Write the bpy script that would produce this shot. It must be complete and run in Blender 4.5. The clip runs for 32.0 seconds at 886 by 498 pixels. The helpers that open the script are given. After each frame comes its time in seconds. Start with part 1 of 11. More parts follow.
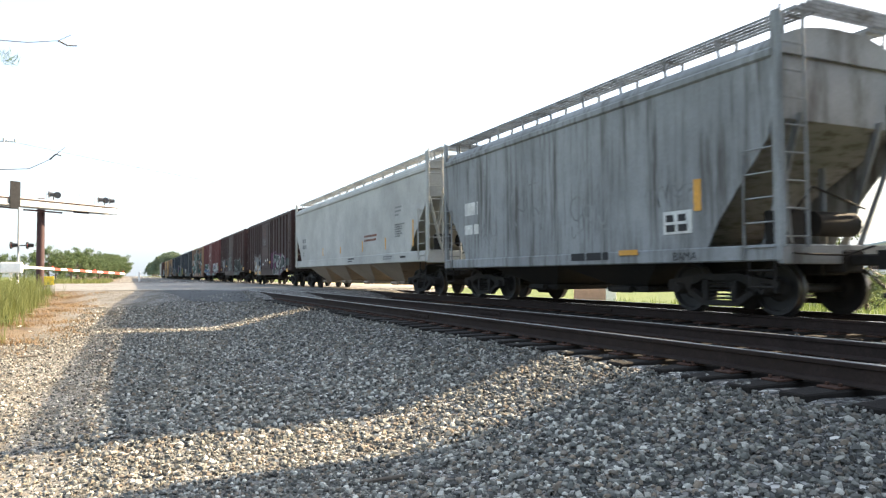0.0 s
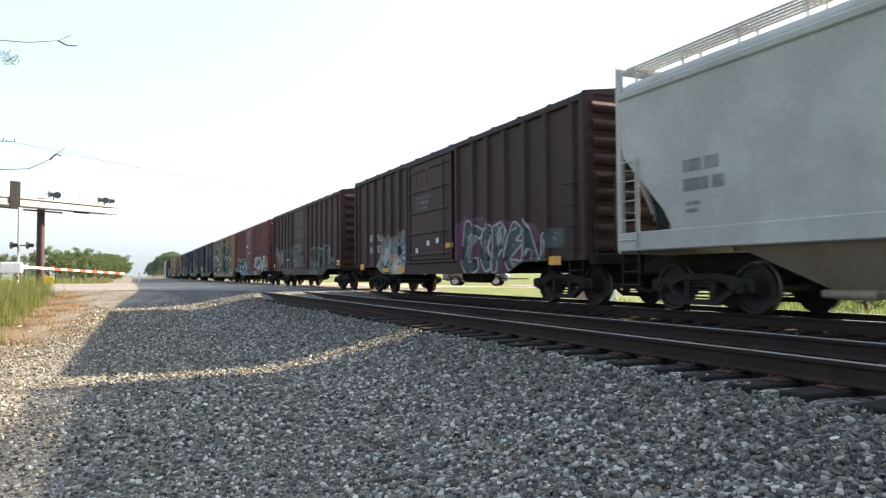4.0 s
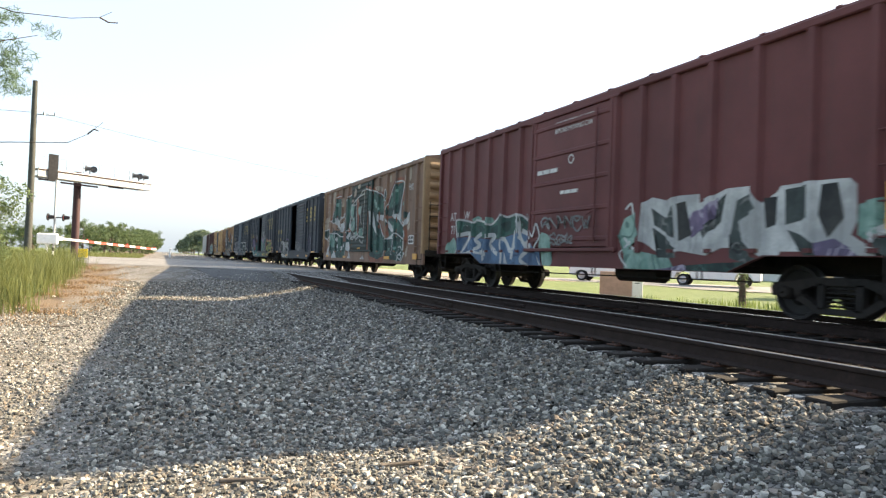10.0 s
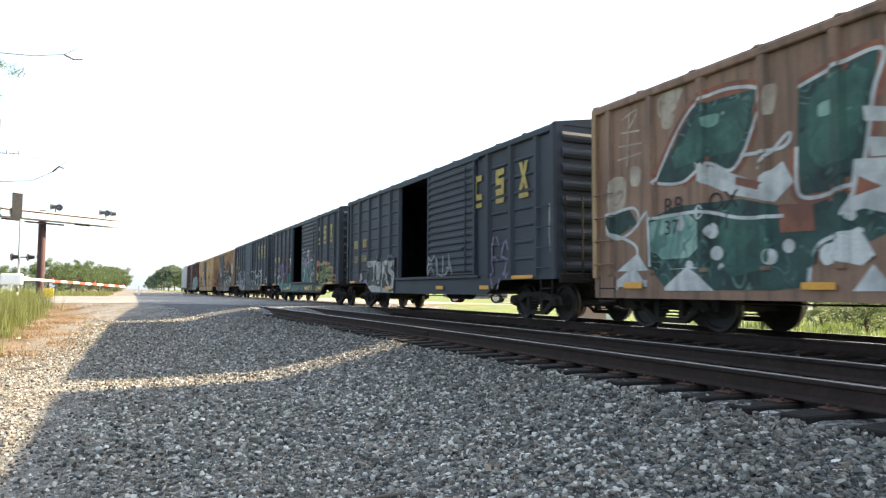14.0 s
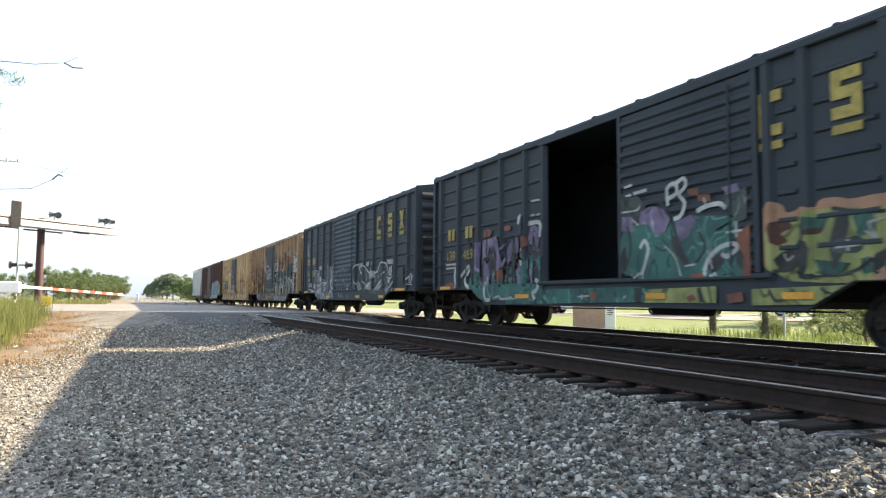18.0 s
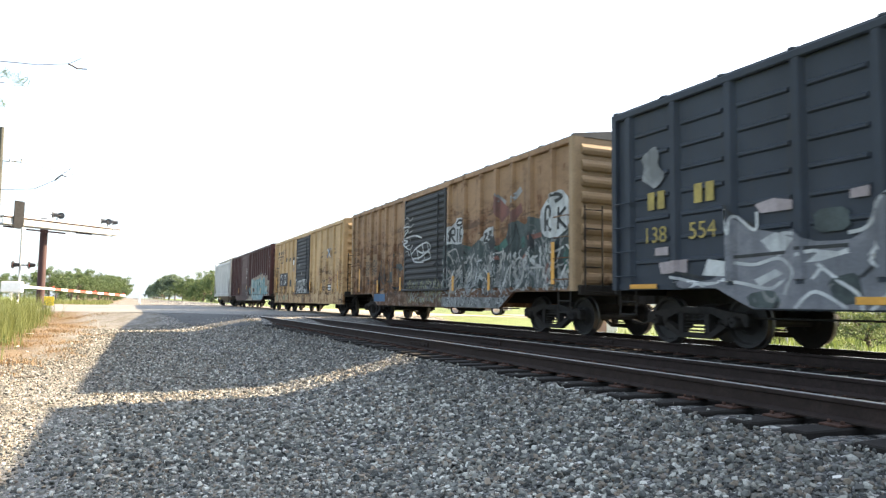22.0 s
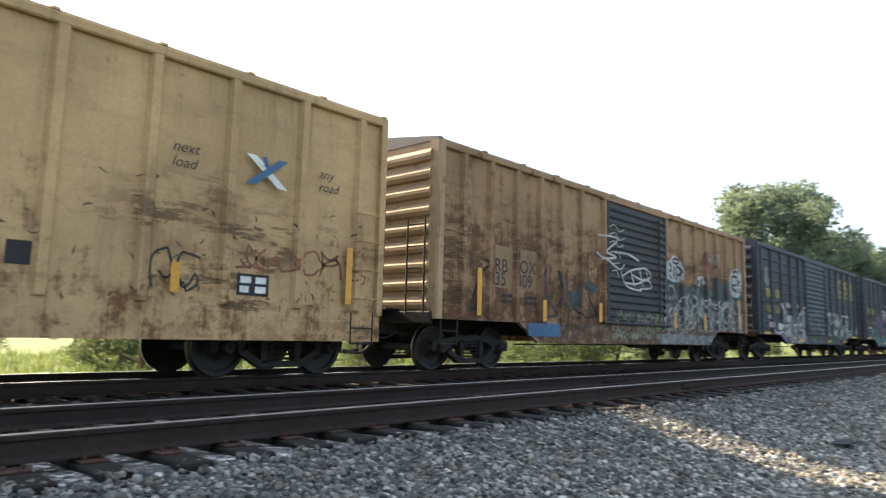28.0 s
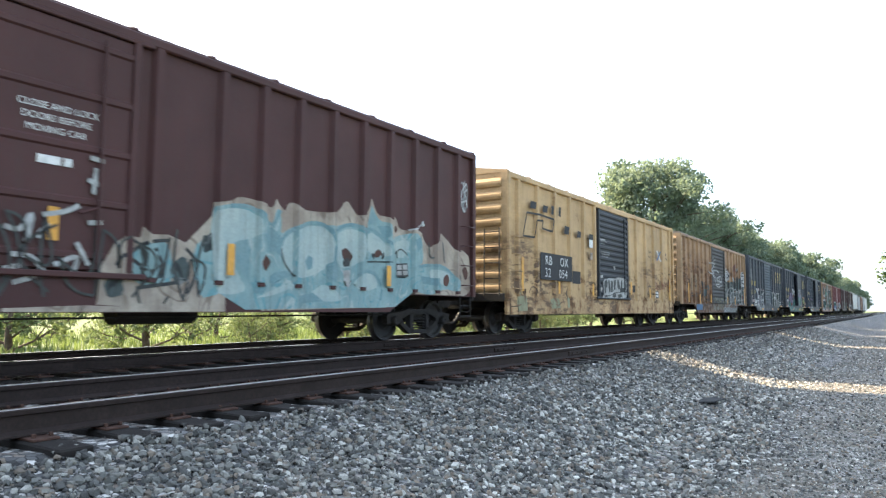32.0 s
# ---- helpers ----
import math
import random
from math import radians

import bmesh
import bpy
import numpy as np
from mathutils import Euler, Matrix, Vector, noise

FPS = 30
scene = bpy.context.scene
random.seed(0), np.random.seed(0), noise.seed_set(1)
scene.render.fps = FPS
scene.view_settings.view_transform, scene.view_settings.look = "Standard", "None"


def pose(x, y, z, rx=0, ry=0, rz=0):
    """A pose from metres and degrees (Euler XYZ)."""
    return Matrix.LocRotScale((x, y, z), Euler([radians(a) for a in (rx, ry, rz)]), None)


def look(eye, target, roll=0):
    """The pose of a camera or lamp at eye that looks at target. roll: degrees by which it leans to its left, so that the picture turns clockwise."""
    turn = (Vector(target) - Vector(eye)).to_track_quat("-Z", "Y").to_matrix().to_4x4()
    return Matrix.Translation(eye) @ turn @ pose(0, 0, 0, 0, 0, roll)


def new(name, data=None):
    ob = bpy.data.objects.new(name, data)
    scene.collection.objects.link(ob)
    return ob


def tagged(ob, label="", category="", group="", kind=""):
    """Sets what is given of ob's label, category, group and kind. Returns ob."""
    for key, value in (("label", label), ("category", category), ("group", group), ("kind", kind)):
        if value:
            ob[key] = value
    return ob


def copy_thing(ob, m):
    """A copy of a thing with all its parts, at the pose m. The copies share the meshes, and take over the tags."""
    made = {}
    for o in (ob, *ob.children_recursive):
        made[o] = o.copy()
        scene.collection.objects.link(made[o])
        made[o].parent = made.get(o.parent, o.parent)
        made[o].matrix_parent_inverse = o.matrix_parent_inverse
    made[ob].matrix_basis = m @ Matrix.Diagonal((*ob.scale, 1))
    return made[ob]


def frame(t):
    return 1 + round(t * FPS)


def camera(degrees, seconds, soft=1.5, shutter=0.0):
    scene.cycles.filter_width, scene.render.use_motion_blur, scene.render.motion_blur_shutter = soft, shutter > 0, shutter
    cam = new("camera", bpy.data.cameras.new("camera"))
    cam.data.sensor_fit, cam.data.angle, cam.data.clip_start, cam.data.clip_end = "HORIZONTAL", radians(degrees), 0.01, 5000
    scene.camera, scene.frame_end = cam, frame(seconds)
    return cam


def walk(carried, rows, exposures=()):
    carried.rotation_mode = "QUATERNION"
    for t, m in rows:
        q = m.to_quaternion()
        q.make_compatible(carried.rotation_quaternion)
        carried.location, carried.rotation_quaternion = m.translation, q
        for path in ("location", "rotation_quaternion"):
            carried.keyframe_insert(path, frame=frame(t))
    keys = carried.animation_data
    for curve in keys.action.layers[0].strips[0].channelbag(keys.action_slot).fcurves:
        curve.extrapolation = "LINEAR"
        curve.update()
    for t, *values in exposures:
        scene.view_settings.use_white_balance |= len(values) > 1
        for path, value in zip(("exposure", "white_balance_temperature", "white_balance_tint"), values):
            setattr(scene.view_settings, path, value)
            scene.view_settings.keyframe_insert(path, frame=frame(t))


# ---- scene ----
EXPO, SKY, HAZE, SUN = 2.0, 0.052, 0.19, 5.6
# ---- camera and its way ----
FOV = 65.73
cam = camera(FOV, 32.0, soft=1.3, shutter=0.3)
PATH = [
   (0.0, 0, 0, 0.69, -24.57, 2.06, 0.42),
   (8.2, 0, 0, 0.69, -24.57, 2.06, 0.42),
   (8.5, 0, 0, 0.69, -24.69, 1.67, 0.51),
   (9.0, 0, 0, 0.69, -22.69, 1.62, -1.18),
   (9.5, 0, 0, 0.69, -22.4, 1.19, -1.72),
   (10.0, 0, 0, 0.69, -22.42, 1.08, -2.06),
   (10.5, 0, 0, 0.69, -22.72, 1.29, -2.23),
   (11.0, 0, 0, 0.69, -23.01, 1.26, -2.11),
   (11.5, 0, 0, 0.69, -23.51, 1.39, -1.63),
   (12.0, 0, 0, 0.69, -24.03, 2.06, -0.6),
   (12.5, 0, 0, 0.69, -24.4, 2.38, -0.19),
   (13.0, 0, 0, 0.69, -24.55, 2.48, 0.06),
   (14.0, 0, 0, 0.69, -24.56, 3.45, -0.25),
   (14.5, 0, 0, 0.69, -24.53, 3.67, -0.48),
   (16.5, 0, 0, 0.69, -24.6, 3.94, -0.37),
   (17.0, 0, 0, 0.69, -24.58, 3.95, -0.31),
   (18.0, 0, 0, 0.69, -24.66, 4.19, -0.38),
   (19.0, 0, 0, 0.69, -24.65, 4.1, -0.25),
   (20.0, 0, 0, 0.69, -24.66, 4.28, -0.31),
   (21.0, 0, 0, 0.69, -24.64, 4.25, -0.39),
   (22.0, 0, 0, 0.69, -24.52, 4.41, -0.74),
   (23.0, 0, 0, 0.69, -24.5, 4.33, -0.32),
   (24.0, 0, 0, 0.69, -24.45, 4.4, -0.85),
   (24.5, 0, 0, 0.69, -24.42, 4.31, -0.81),
   (25.2, 0.01, -0.03, 0.69, -28.2, 5.4, -0.82),
   (25.7, 0.03, -0.07, 0.69, -39.4, 7.2, -0.84),
   (26.1, 0.04, -0.1, 0.69, -53.8, 8.9, -0.85),
   (26.5, 0.06, -0.14, 0.69, -73.65, 10.28, -0.92),
   (26.8, 0.06, -0.14, 0.69, -89.85, 9.99, -0.73),
   (27.0, 0.06, -0.14, 0.69, -101.06, 9.72, -0.5),
   (27.5, 0.06, -0.14, 0.69, -122.8, 8.8, -0.74),
   (28.0, 0.06, -0.14, 0.69, -137.62, 7.02, -1.44),
   (28.5, 0.06, -0.14, 0.69, -143.46, 6.9, -2.0),
   (29.0, 0.06, -0.14, 0.69, -146.08, 6.42, -1.75),
   (29.5, 0.06, -0.14, 0.69, -146.22, 5.1, -1.5),
   (30.0, 0.06, -0.14, 0.69, -145.22, 6.1, -1.58),
   (30.5, 0.06, -0.14, 0.69, -146.29, 5.0, -1.4),
   (31.0, 0.06, -0.14, 0.69, -146.38, 4.54, -1.27),
   (31.5, 0.06, -0.14, 0.69, -146.32, 4.7, -1.1),
   (32.0, 0.06, -0.14, 0.69, -146.38, 4.9, -0.4),
]
walk(cam, [(t, pose(x, y, z, 90 + p, r, w)) for t, x, y, z, w, p, r in PATH], exposures=[(t, EXPO + d, 6080 if t < 28 else 5840, 8.5) for t, d in ((0.0, 0.05), (2.0, -0.2), (5.0, -0.06), (6.0, 0.3), (7.0, 0.32), (7.6, 0.02), (8.0, 0.02), (9.0, 0.35), (10.0, -0.1), (11.2, 0.05), (12.0, 0.15), (12.6, -0.2), (13.0, -0.04), (14.5, 0.2), (16.5, 0.2), (17.5, 0.15), (18.0, 0.08), (19.0, 0.25), (20.0, 0.15), (22.0, 0.32), (23.0, -0.05), (24.5, 0.05), (25.8, -0.05), (26.5, -0.4), (27.0, -0.72), (27.5, -0.75), (27.95, 0.05), (28.6, 0.45), (29.2, 0.72), (30.2, 0.7), (30.8, 0.35), (31.2, 0.45), (32.0, 0.65))])

# ---- light: low sun behind the train, hazy bright sky ----
SUN_AZ, SUN_EL = 1.5, 28.8          # degrees from +X, and up
world = bpy.data.worlds.new("world")
scene.world = world
world.use_nodes = True
wt = world.node_tree
sky = wt.nodes.new("ShaderNodeTexSky")
sky.sky_type = "NISHITA"
sky.sun_disc = False
sky.sun_elevation = radians(SUN_EL)
sky.sun_rotation = radians(90 - SUN_AZ)
sky.air_density, sky.dust_density, sky.ozone_density = 1.0, 3.5, 0.6
wt.nodes["Background"].inputs["Strength"].default_value = SKY
wt.links.new(sky.outputs[0], wt.nodes["Background"].inputs["Color"])
haze = wt.nodes.new("ShaderNodeBackground")       # the white veil of a hazy morning
haze.inputs["Color"].default_value = (0.92, 0.988, 1.035, 1)
haze.inputs["Strength"].default_value = HAZE
both = wt.nodes.new("ShaderNodeAddShader")
wt.links.new(wt.nodes["Background"].outputs[0], both.inputs[0])
wt.links.new(haze.outputs[0], both.inputs[1])
wt.links.new(both.outputs[0], wt.nodes["World Output"].inputs[0])
sun = new("sun", bpy.data.lights.new("sun", "SUN"))
sun.data.energy, sun.data.angle, sun.data.color = SUN, radians(0.55), (1.0, 0.76, 0.48)
ce = math.cos(radians(SUN_EL))
sd = Vector((ce * math.cos(radians(SUN_AZ)), ce * math.sin(radians(SUN_AZ)), math.sin(radians(SUN_EL))))
sun.matrix_world = look(sd * 60, (0, 0, 0))

# ---- mesh and material tools ----
class M:
    """A mesh being put together: vertices, faces, a material number and a smooth flag per face."""

    def __init__(self):
        self.v, self.f, self.m, self.s = [], [], [], []

    def add(self, vs, fs, m=0, smooth=False):
        b = len(self.v)
        self.v.extend(vs)
        self.f.extend([tuple(i + b for i in q) for q in fs])
        self.m.extend([m] * len(fs))
        self.s.extend([smooth] * len(fs))
        return self

    def box(self, x0, x1, y0, y1, z0, z1, m=0):
        vs = [(x, y, z) for z in (z0, z1) for y in (y0, y1) for x in (x0, x1)]
        return self.add(vs, [(0, 2, 3, 1), (4, 5, 7, 6), (0, 1, 5, 4), (2, 6, 7, 3), (0, 4, 6, 2), (1, 3, 7, 5)], m)

    def cbox(self, x0, x1, y0, y1, z0, z1, b=0.015, m=0):
        """A box with chamfered edges."""
        c, h = ((x0 + x1) / 2, (y0 + y1) / 2, (z0 + z1) / 2), ((x1 - x0) / 2, (y1 - y0) / 2, (z1 - z0) / 2)
        b = min(b, h[0] * 0.9, h[1] * 0.9, h[2] * 0.9)
        vs, ix = [], {}
        for s in [(a, e, g) for a in (-1, 1) for e in (-1, 1) for g in (-1, 1)]:
            for ax in range(3):
                ix[s, ax] = len(vs)
                vs.append(tuple(c[k] + s[k] * (h[k] - (0 if k == ax else b)) for k in range(3)))
        fs = []
        for ax in range(3):
            u, w = (ax + 1) % 3, (ax + 2) % 3
            for sg in (-1, 1):
                q = []
                for a, e in ((-1, -1), (1, -1), (1, 1), (-1, 1)):
                    s = [0, 0, 0]
                    s[ax], s[u], s[w] = sg, a, e
                    q.append(ix[tuple(s), ax])
                fs.append(tuple(q if sg > 0 else q[::-1]))
            for a in (-1, 1):
                for e in (-1, 1):
                    p, q = [0, 0, 0], [0, 0, 0]
                    p[u], p[w], q[u], q[w] = a, e, a, e
                    p[ax], q[ax] = -1, 1
                    p, q = tuple(p), tuple(q)
                    r = (ix[p, u], ix[q, u], ix[q, w], ix[p, w])
                    fs.append(r if a * e < 0 else r[::-1])
        for s in [(a, e, g) for a in (-1, 1) for e in (-1, 1) for g in (-1, 1)]:
            r = (ix[s, 0], ix[s, 1], ix[s, 2])
            fs.append(r if s[0] * s[1] * s[2] > 0 else r[::-1])
        return self.add(vs, fs, m)

    def prism(self, axis, pts, a, b, m=0, smooth=False):
        """A polygon drawn out along an axis: x takes (y, z), y takes (x, z), z takes (x, y)."""
        put = {"x": lambda p, t: (t, p[0], p[1]), "y": lambda p, t: (p[0], t, p[1]), "z": lambda p, t: (p[0], p[1], t)}[axis]
        n = len(pts)
        vs = [put(p, a) for p in pts] + [put(p, b) for p in pts]
        self.add(vs, [(i, (i + 1) % n, n + (i + 1) % n, n + i) for i in range(n)], m, smooth)
        return self.add(vs, [tuple(range(n))[::-1], tuple(range(n, 2 * n))], m)

    def tube(self, pts, r, n=8, m=0, caps=True):
        """A round bar along a line of points; r may be one radius or one for each point."""
        pts = [Vector(p) for p in pts]
        rs = r if isinstance(r, (list, tuple)) else [r] * len(pts)
        vs, ref = [], None
        for i, p in enumerate(pts):
            d = (pts[min(i + 1, len(pts) - 1)] - pts[max(i - 1, 0)]).normalized()
            if ref is None:
                ref = d.orthogonal().normalized()
            ref = (ref - d * ref.dot(d)).normalized()
            side = d.cross(ref)
            for k in range(n):
                a = 2 * math.pi * k / n
                vs.append(tuple(p + (ref * math.cos(a) + side * math.sin(a)) * rs[i]))
        fs = [(i * n + k, i * n + (k + 1) % n, (i + 1) * n + (k + 1) % n, (i + 1) * n + k) for i in range(len(pts) - 1) for k in range(n)]
        self.add(vs, fs, m, True)
        if caps:
            self.add(vs[:n], [tuple(range(n))[::-1]], m)
            self.add(vs[-n:], [tuple(range(n))], m)
        return self

    def lathe(self, axis, c, prof, n=24, m=0):
        """Turned about an axis through c: prof is a list of (along, radius)."""
        vs = []
        for a, r in prof:
            for k in range(n):
                t = 2 * math.pi * k / n
                p = {"x": (a, r * math.cos(t), r * math.sin(t)), "y": (r * math.sin(t), a, r * math.cos(t)), "z": (r * math.cos(t), r * math.sin(t), a)}[axis]
                vs.append((c[0] + p[0], c[1] + p[1], c[2] + p[2]))
        fs = [(i * n + k, i * n + (k + 1) % n, (i + 1) * n + (k + 1) % n, (i + 1) * n + k) for i in range(len(prof) - 1) for k in range(n)]
        return self.add(vs, fs, m)

    def mesh(self, name, mats):
        me = bpy.data.meshes.new(name)
        me.from_pydata(self.v, [], self.f)
        for x in mats if isinstance(mats, (list, tuple)) else [mats]:
            me.materials.append(x)
        me.polygons.foreach_set("material_index", self.m)
        me.polygons.foreach_set("use_smooth", self.s)
        me.update()
        return me


def part(name, mesh, material, parent=None, label=""):
    """Links an M, or a ready mesh, as one object under a thing or a part."""
    ob = new(name, mesh.mesh(name, material) if isinstance(mesh, M) else mesh)
    ob.parent = parent
    if label:
        tagged(ob, label)
    return ob


def thing(name, label, category, group="", kind="", at=None):
    ob = tagged(new(name), label, category, group, kind)
    if at is not None:
        ob.matrix_world = at
    return ob


class N:
    """A short hand for node trees."""

    def __init__(self, name):
        self.mat = bpy.data.materials.new(name)
        self.mat.use_nodes = True
        self.t = self.mat.node_tree
        self.b = self.t.nodes["Principled BSDF"]
        self.co = self.t.nodes.new("ShaderNodeTexCoord").outputs["Object"]

    def put(self, sock, val):
        if isinstance(val, bpy.types.NodeSocket):
            self.t.links.new(val, sock)
        elif isinstance(val, (tuple, list)) and len(val) == 3 and sock.type == "RGBA":
            sock.default_value = (*val, 1)
        else:
            sock.default_value = val

    def map(self, scale=(1, 1, 1), loc=(0, 0, 0), co=None):
        n = self.t.nodes.new("ShaderNodeMapping")
        self.put(n.inputs["Vector"], co or self.co)
        n.inputs["Scale"].default_value, n.inputs["Location"].default_value = scale, loc
        return n.outputs[0]

    def noise(self, scale, detail=4, rough=0.6, co=None, distortion=0.0, color=False):
        n = self.t.nodes.new("ShaderNodeTexNoise")
        self.put(n.inputs["Vector"], co or self.co)
        n.inputs["Scale"].default_value, n.inputs["Detail"].default_value = scale, detail
        n.inputs["Roughness"].default_value, n.inputs["Distortion"].default_value = rough, distortion
        return n.outputs["Color" if color else "Fac"]

    def voronoi(self, scale, co=None, feature="F1", out="Distance", random=1.0):
        n = self.t.nodes.new("ShaderNodeTexVoronoi")
        n.feature = feature
        self.put(n.inputs["Vector"], co or self.co)
        n.inputs["Scale"].default_value, n.inputs["Randomness"].default_value = scale, random
        return n.outputs[out]

    def math(self, op, a, b=0.0, c=0.0):
        n = self.t.nodes.new("ShaderNodeMath")
        n.operation = op
        for s, x in zip(n.inputs, (a, b, c)):
            self.put(s, x)
        return n.outputs[0]

    def ramp(self, fac, lo, hi, a=0.0, b=1.0):
        """Maps lo..hi to a..b, clamped and smooth."""
        n = self.t.nodes.new("ShaderNodeMapRange")
        n.interpolation_type = "SMOOTHSTEP"
        for s, x in zip(n.inputs, (fac, lo, hi, a, b)):
            self.put(s, x)
        return n.outputs[0]

    def colors(self, fac, stops, constant=False):
        n = self.t.nodes.new("ShaderNodeValToRGB")
        r = n.color_ramp
        r.interpolation = "CONSTANT" if constant else "LINEAR"
        while len(r.elements) < len(stops):
            r.elements.new(0.5)
        for e, (p, c) in zip(r.elements, stops):
            e.position, e.color = p, (*c, 1)
        self.put(n.inputs[0], fac)
        return n.outputs[0]

    def mix(self, fac, a, b, kind="MIX"):
        n = self.t.nodes.new("ShaderNodeMix")
        n.data_type, n.blend_type = "RGBA", kind
        self.put(n.inputs[0], fac)
        self.put(n.inputs[6], a)
        self.put(n.inputs[7], b)
        return n.outputs[2]

    def xyz(self, co=None):
        n = self.t.nodes.new("ShaderNodeSeparateXYZ")
        self.put(n.inputs[0], co or self.co)
        return n.outputs

    def vec(self, x, y, z):
        n = self.t.nodes.new("ShaderNodeCombineXYZ")
        for s, v in zip(n.inputs, (x, y, z)):
            self.put(s, v)
        return n.outputs[0]

    def vadd(self, a, b, k=1.0):
        """a + k * (b - 0.5)"""
        n = self.t.nodes.new("ShaderNodeVectorMath")
        n.operation = "MULTIPLY_ADD"
        self.put(n.inputs[0], b)
        n.inputs[1].default_value = (k, k, k)
        m = self.t.nodes.new("ShaderNodeVectorMath")
        self.put(m.inputs[0], a)
        m.inputs[1].default_value = (-0.5 * k,) * 3
        self.put(n.inputs[2], m.outputs[0])
        return n.outputs[0]

    def info(self, what="Random", node="ShaderNodeObjectInfo"):
        return self.t.nodes.new(node).outputs[what]

    def island(self):
        return self.t.nodes.new("ShaderNodeNewGeometry").outputs["Random Per Island"]

    def bump(self, height, strength=0.3, dist=0.01):
        n = self.t.nodes.new("ShaderNodeBump")
        n.inputs["Strength"].default_value, n.inputs["Distance"].default_value = strength, dist
        self.put(n.inputs["Height"], height)
        self.put(self.b.inputs["Normal"], n.outputs[0])

    def done(self, color, rough=0.6, metal=0.0, spec=0.5):
        self.put(self.b.inputs["Base Color"], color)
        self.put(self.b.inputs["Roughness"], rough)
        self.put(self.b.inputs["Metallic"], metal)
        self.put(self.b.inputs["Specular IOR Level"], spec)
        return self.mat


def dim(c, k):
    return tuple(x * k for x in c)


def paint(name, base, rust=0.25, dirt=0.5, patches=(), rough=0.6, rustcol=(0.12, 0.055, 0.03), dirtcol=(0.05, 0.045, 0.04), seed=0.0, scuff=0.0, low=9.0, run=(0.5, 0.82)):
    """Old sprayed steel: faded paint with streaks, soot and rust, and sprayed pieces laid over it."""
    n = N(name)
    co = n.map(loc=(seed, seed * 7.3, seed * 3.1))
    big = n.noise(0.55, 5, 0.62, co)
    streak = n.noise(1.6, 6, 0.7, n.map((1, 3.2, 0.22), (seed, seed, 0)))
    fine = n.noise(22, 5, 0.7, co)
    col = n.mix(n.ramp(big, 0.3, 0.7), dim(base, 0.82), dim(base, 1.15))
    col = n.mix(n.math("MULTIPLY", n.ramp(streak, *run), dirt), col, dirtcol)
    for p in patches:
        col = n.mix(*spray(n, p, col))
    r = n.math("ADD", n.math("MULTIPLY", n.noise(2.3, 9, 0.72, co), 0.72), n.math("MULTIPLY", streak, 0.28))
    edge = 0.72 - 0.34 * rust
    if scuff:                                  # rust gathers on the lower half
        r = n.math("ADD", r, n.ramp(n.xyz()[2], low + 0.3, low - 1.3, 0.0, 0.1))
    mask = n.ramp(r, edge - 0.05, edge + 0.09)
    col = n.mix(n.math("MULTIPLY", mask, 0.85), col, n.mix(n.ramp(fine, 0.3, 0.7), rustcol, dim(rustcol, 0.45)))
    if scuff:
        rub = n.noise(2.2, 8, 0.75, n.map((1, 0.55, 2.4), (seed * 3, seed, 0)))
        zone = n.ramp(n.noise(0.5, 4, 0.6, co), 0.36, 0.52)
        zone = n.math("MULTIPLY", zone, n.ramp(n.math("ADD", n.xyz()[2], n.math("MULTIPLY", n.math("SUBTRACT", big, 0.5), 3.0)), low + 0.5, low - 0.5, 0.12, 1.0))
        stain = n.math("MULTIPLY", n.ramp(n.noise(1.3, 7, 0.72, co), 0.46, 0.6), zone)
        col = n.mix(n.math("MULTIPLY", stain, 0.6 * scuff), col, n.mix(fine, (0.09, 0.035, 0.018), (0.2, 0.09, 0.04)))
        rub = n.math("MULTIPLY", n.ramp(rub, 0.5, 0.57), zone)
        col = n.mix(n.math("MULTIPLY", rub, scuff), col, n.mix(fine, (0.03, 0.02, 0.014), (0.13, 0.07, 0.035)))
        drip = n.ramp(n.noise(3.0, 7, 0.75, n.map((1, 4.0, 0.3), (seed, 0, seed))), 0.6, 0.72)
        col = n.mix(n.math("MULTIPLY", n.math("MULTIPLY", drip, zone), scuff * 0.8), col, (0.07, 0.035, 0.02))
    soot = n.ramp(n.noise(5.5, 6, 0.75, n.map((1, 1.0, 0.5), (seed * 2, 0, seed))), 0.62, 0.8)
    col = n.mix(n.math("MULTIPLY", soot, 0.55 * dirt), col, dirtcol)
    col = n.mix(n.ramp(fine, 0.2, 0.8, 0.0, 0.25), col, dirtcol)
    n.bump(fine, 0.15, 0.004)
    return n.done(col, n.ramp(mask, 0, 1, rough, 0.9), 0.0, 0.2)


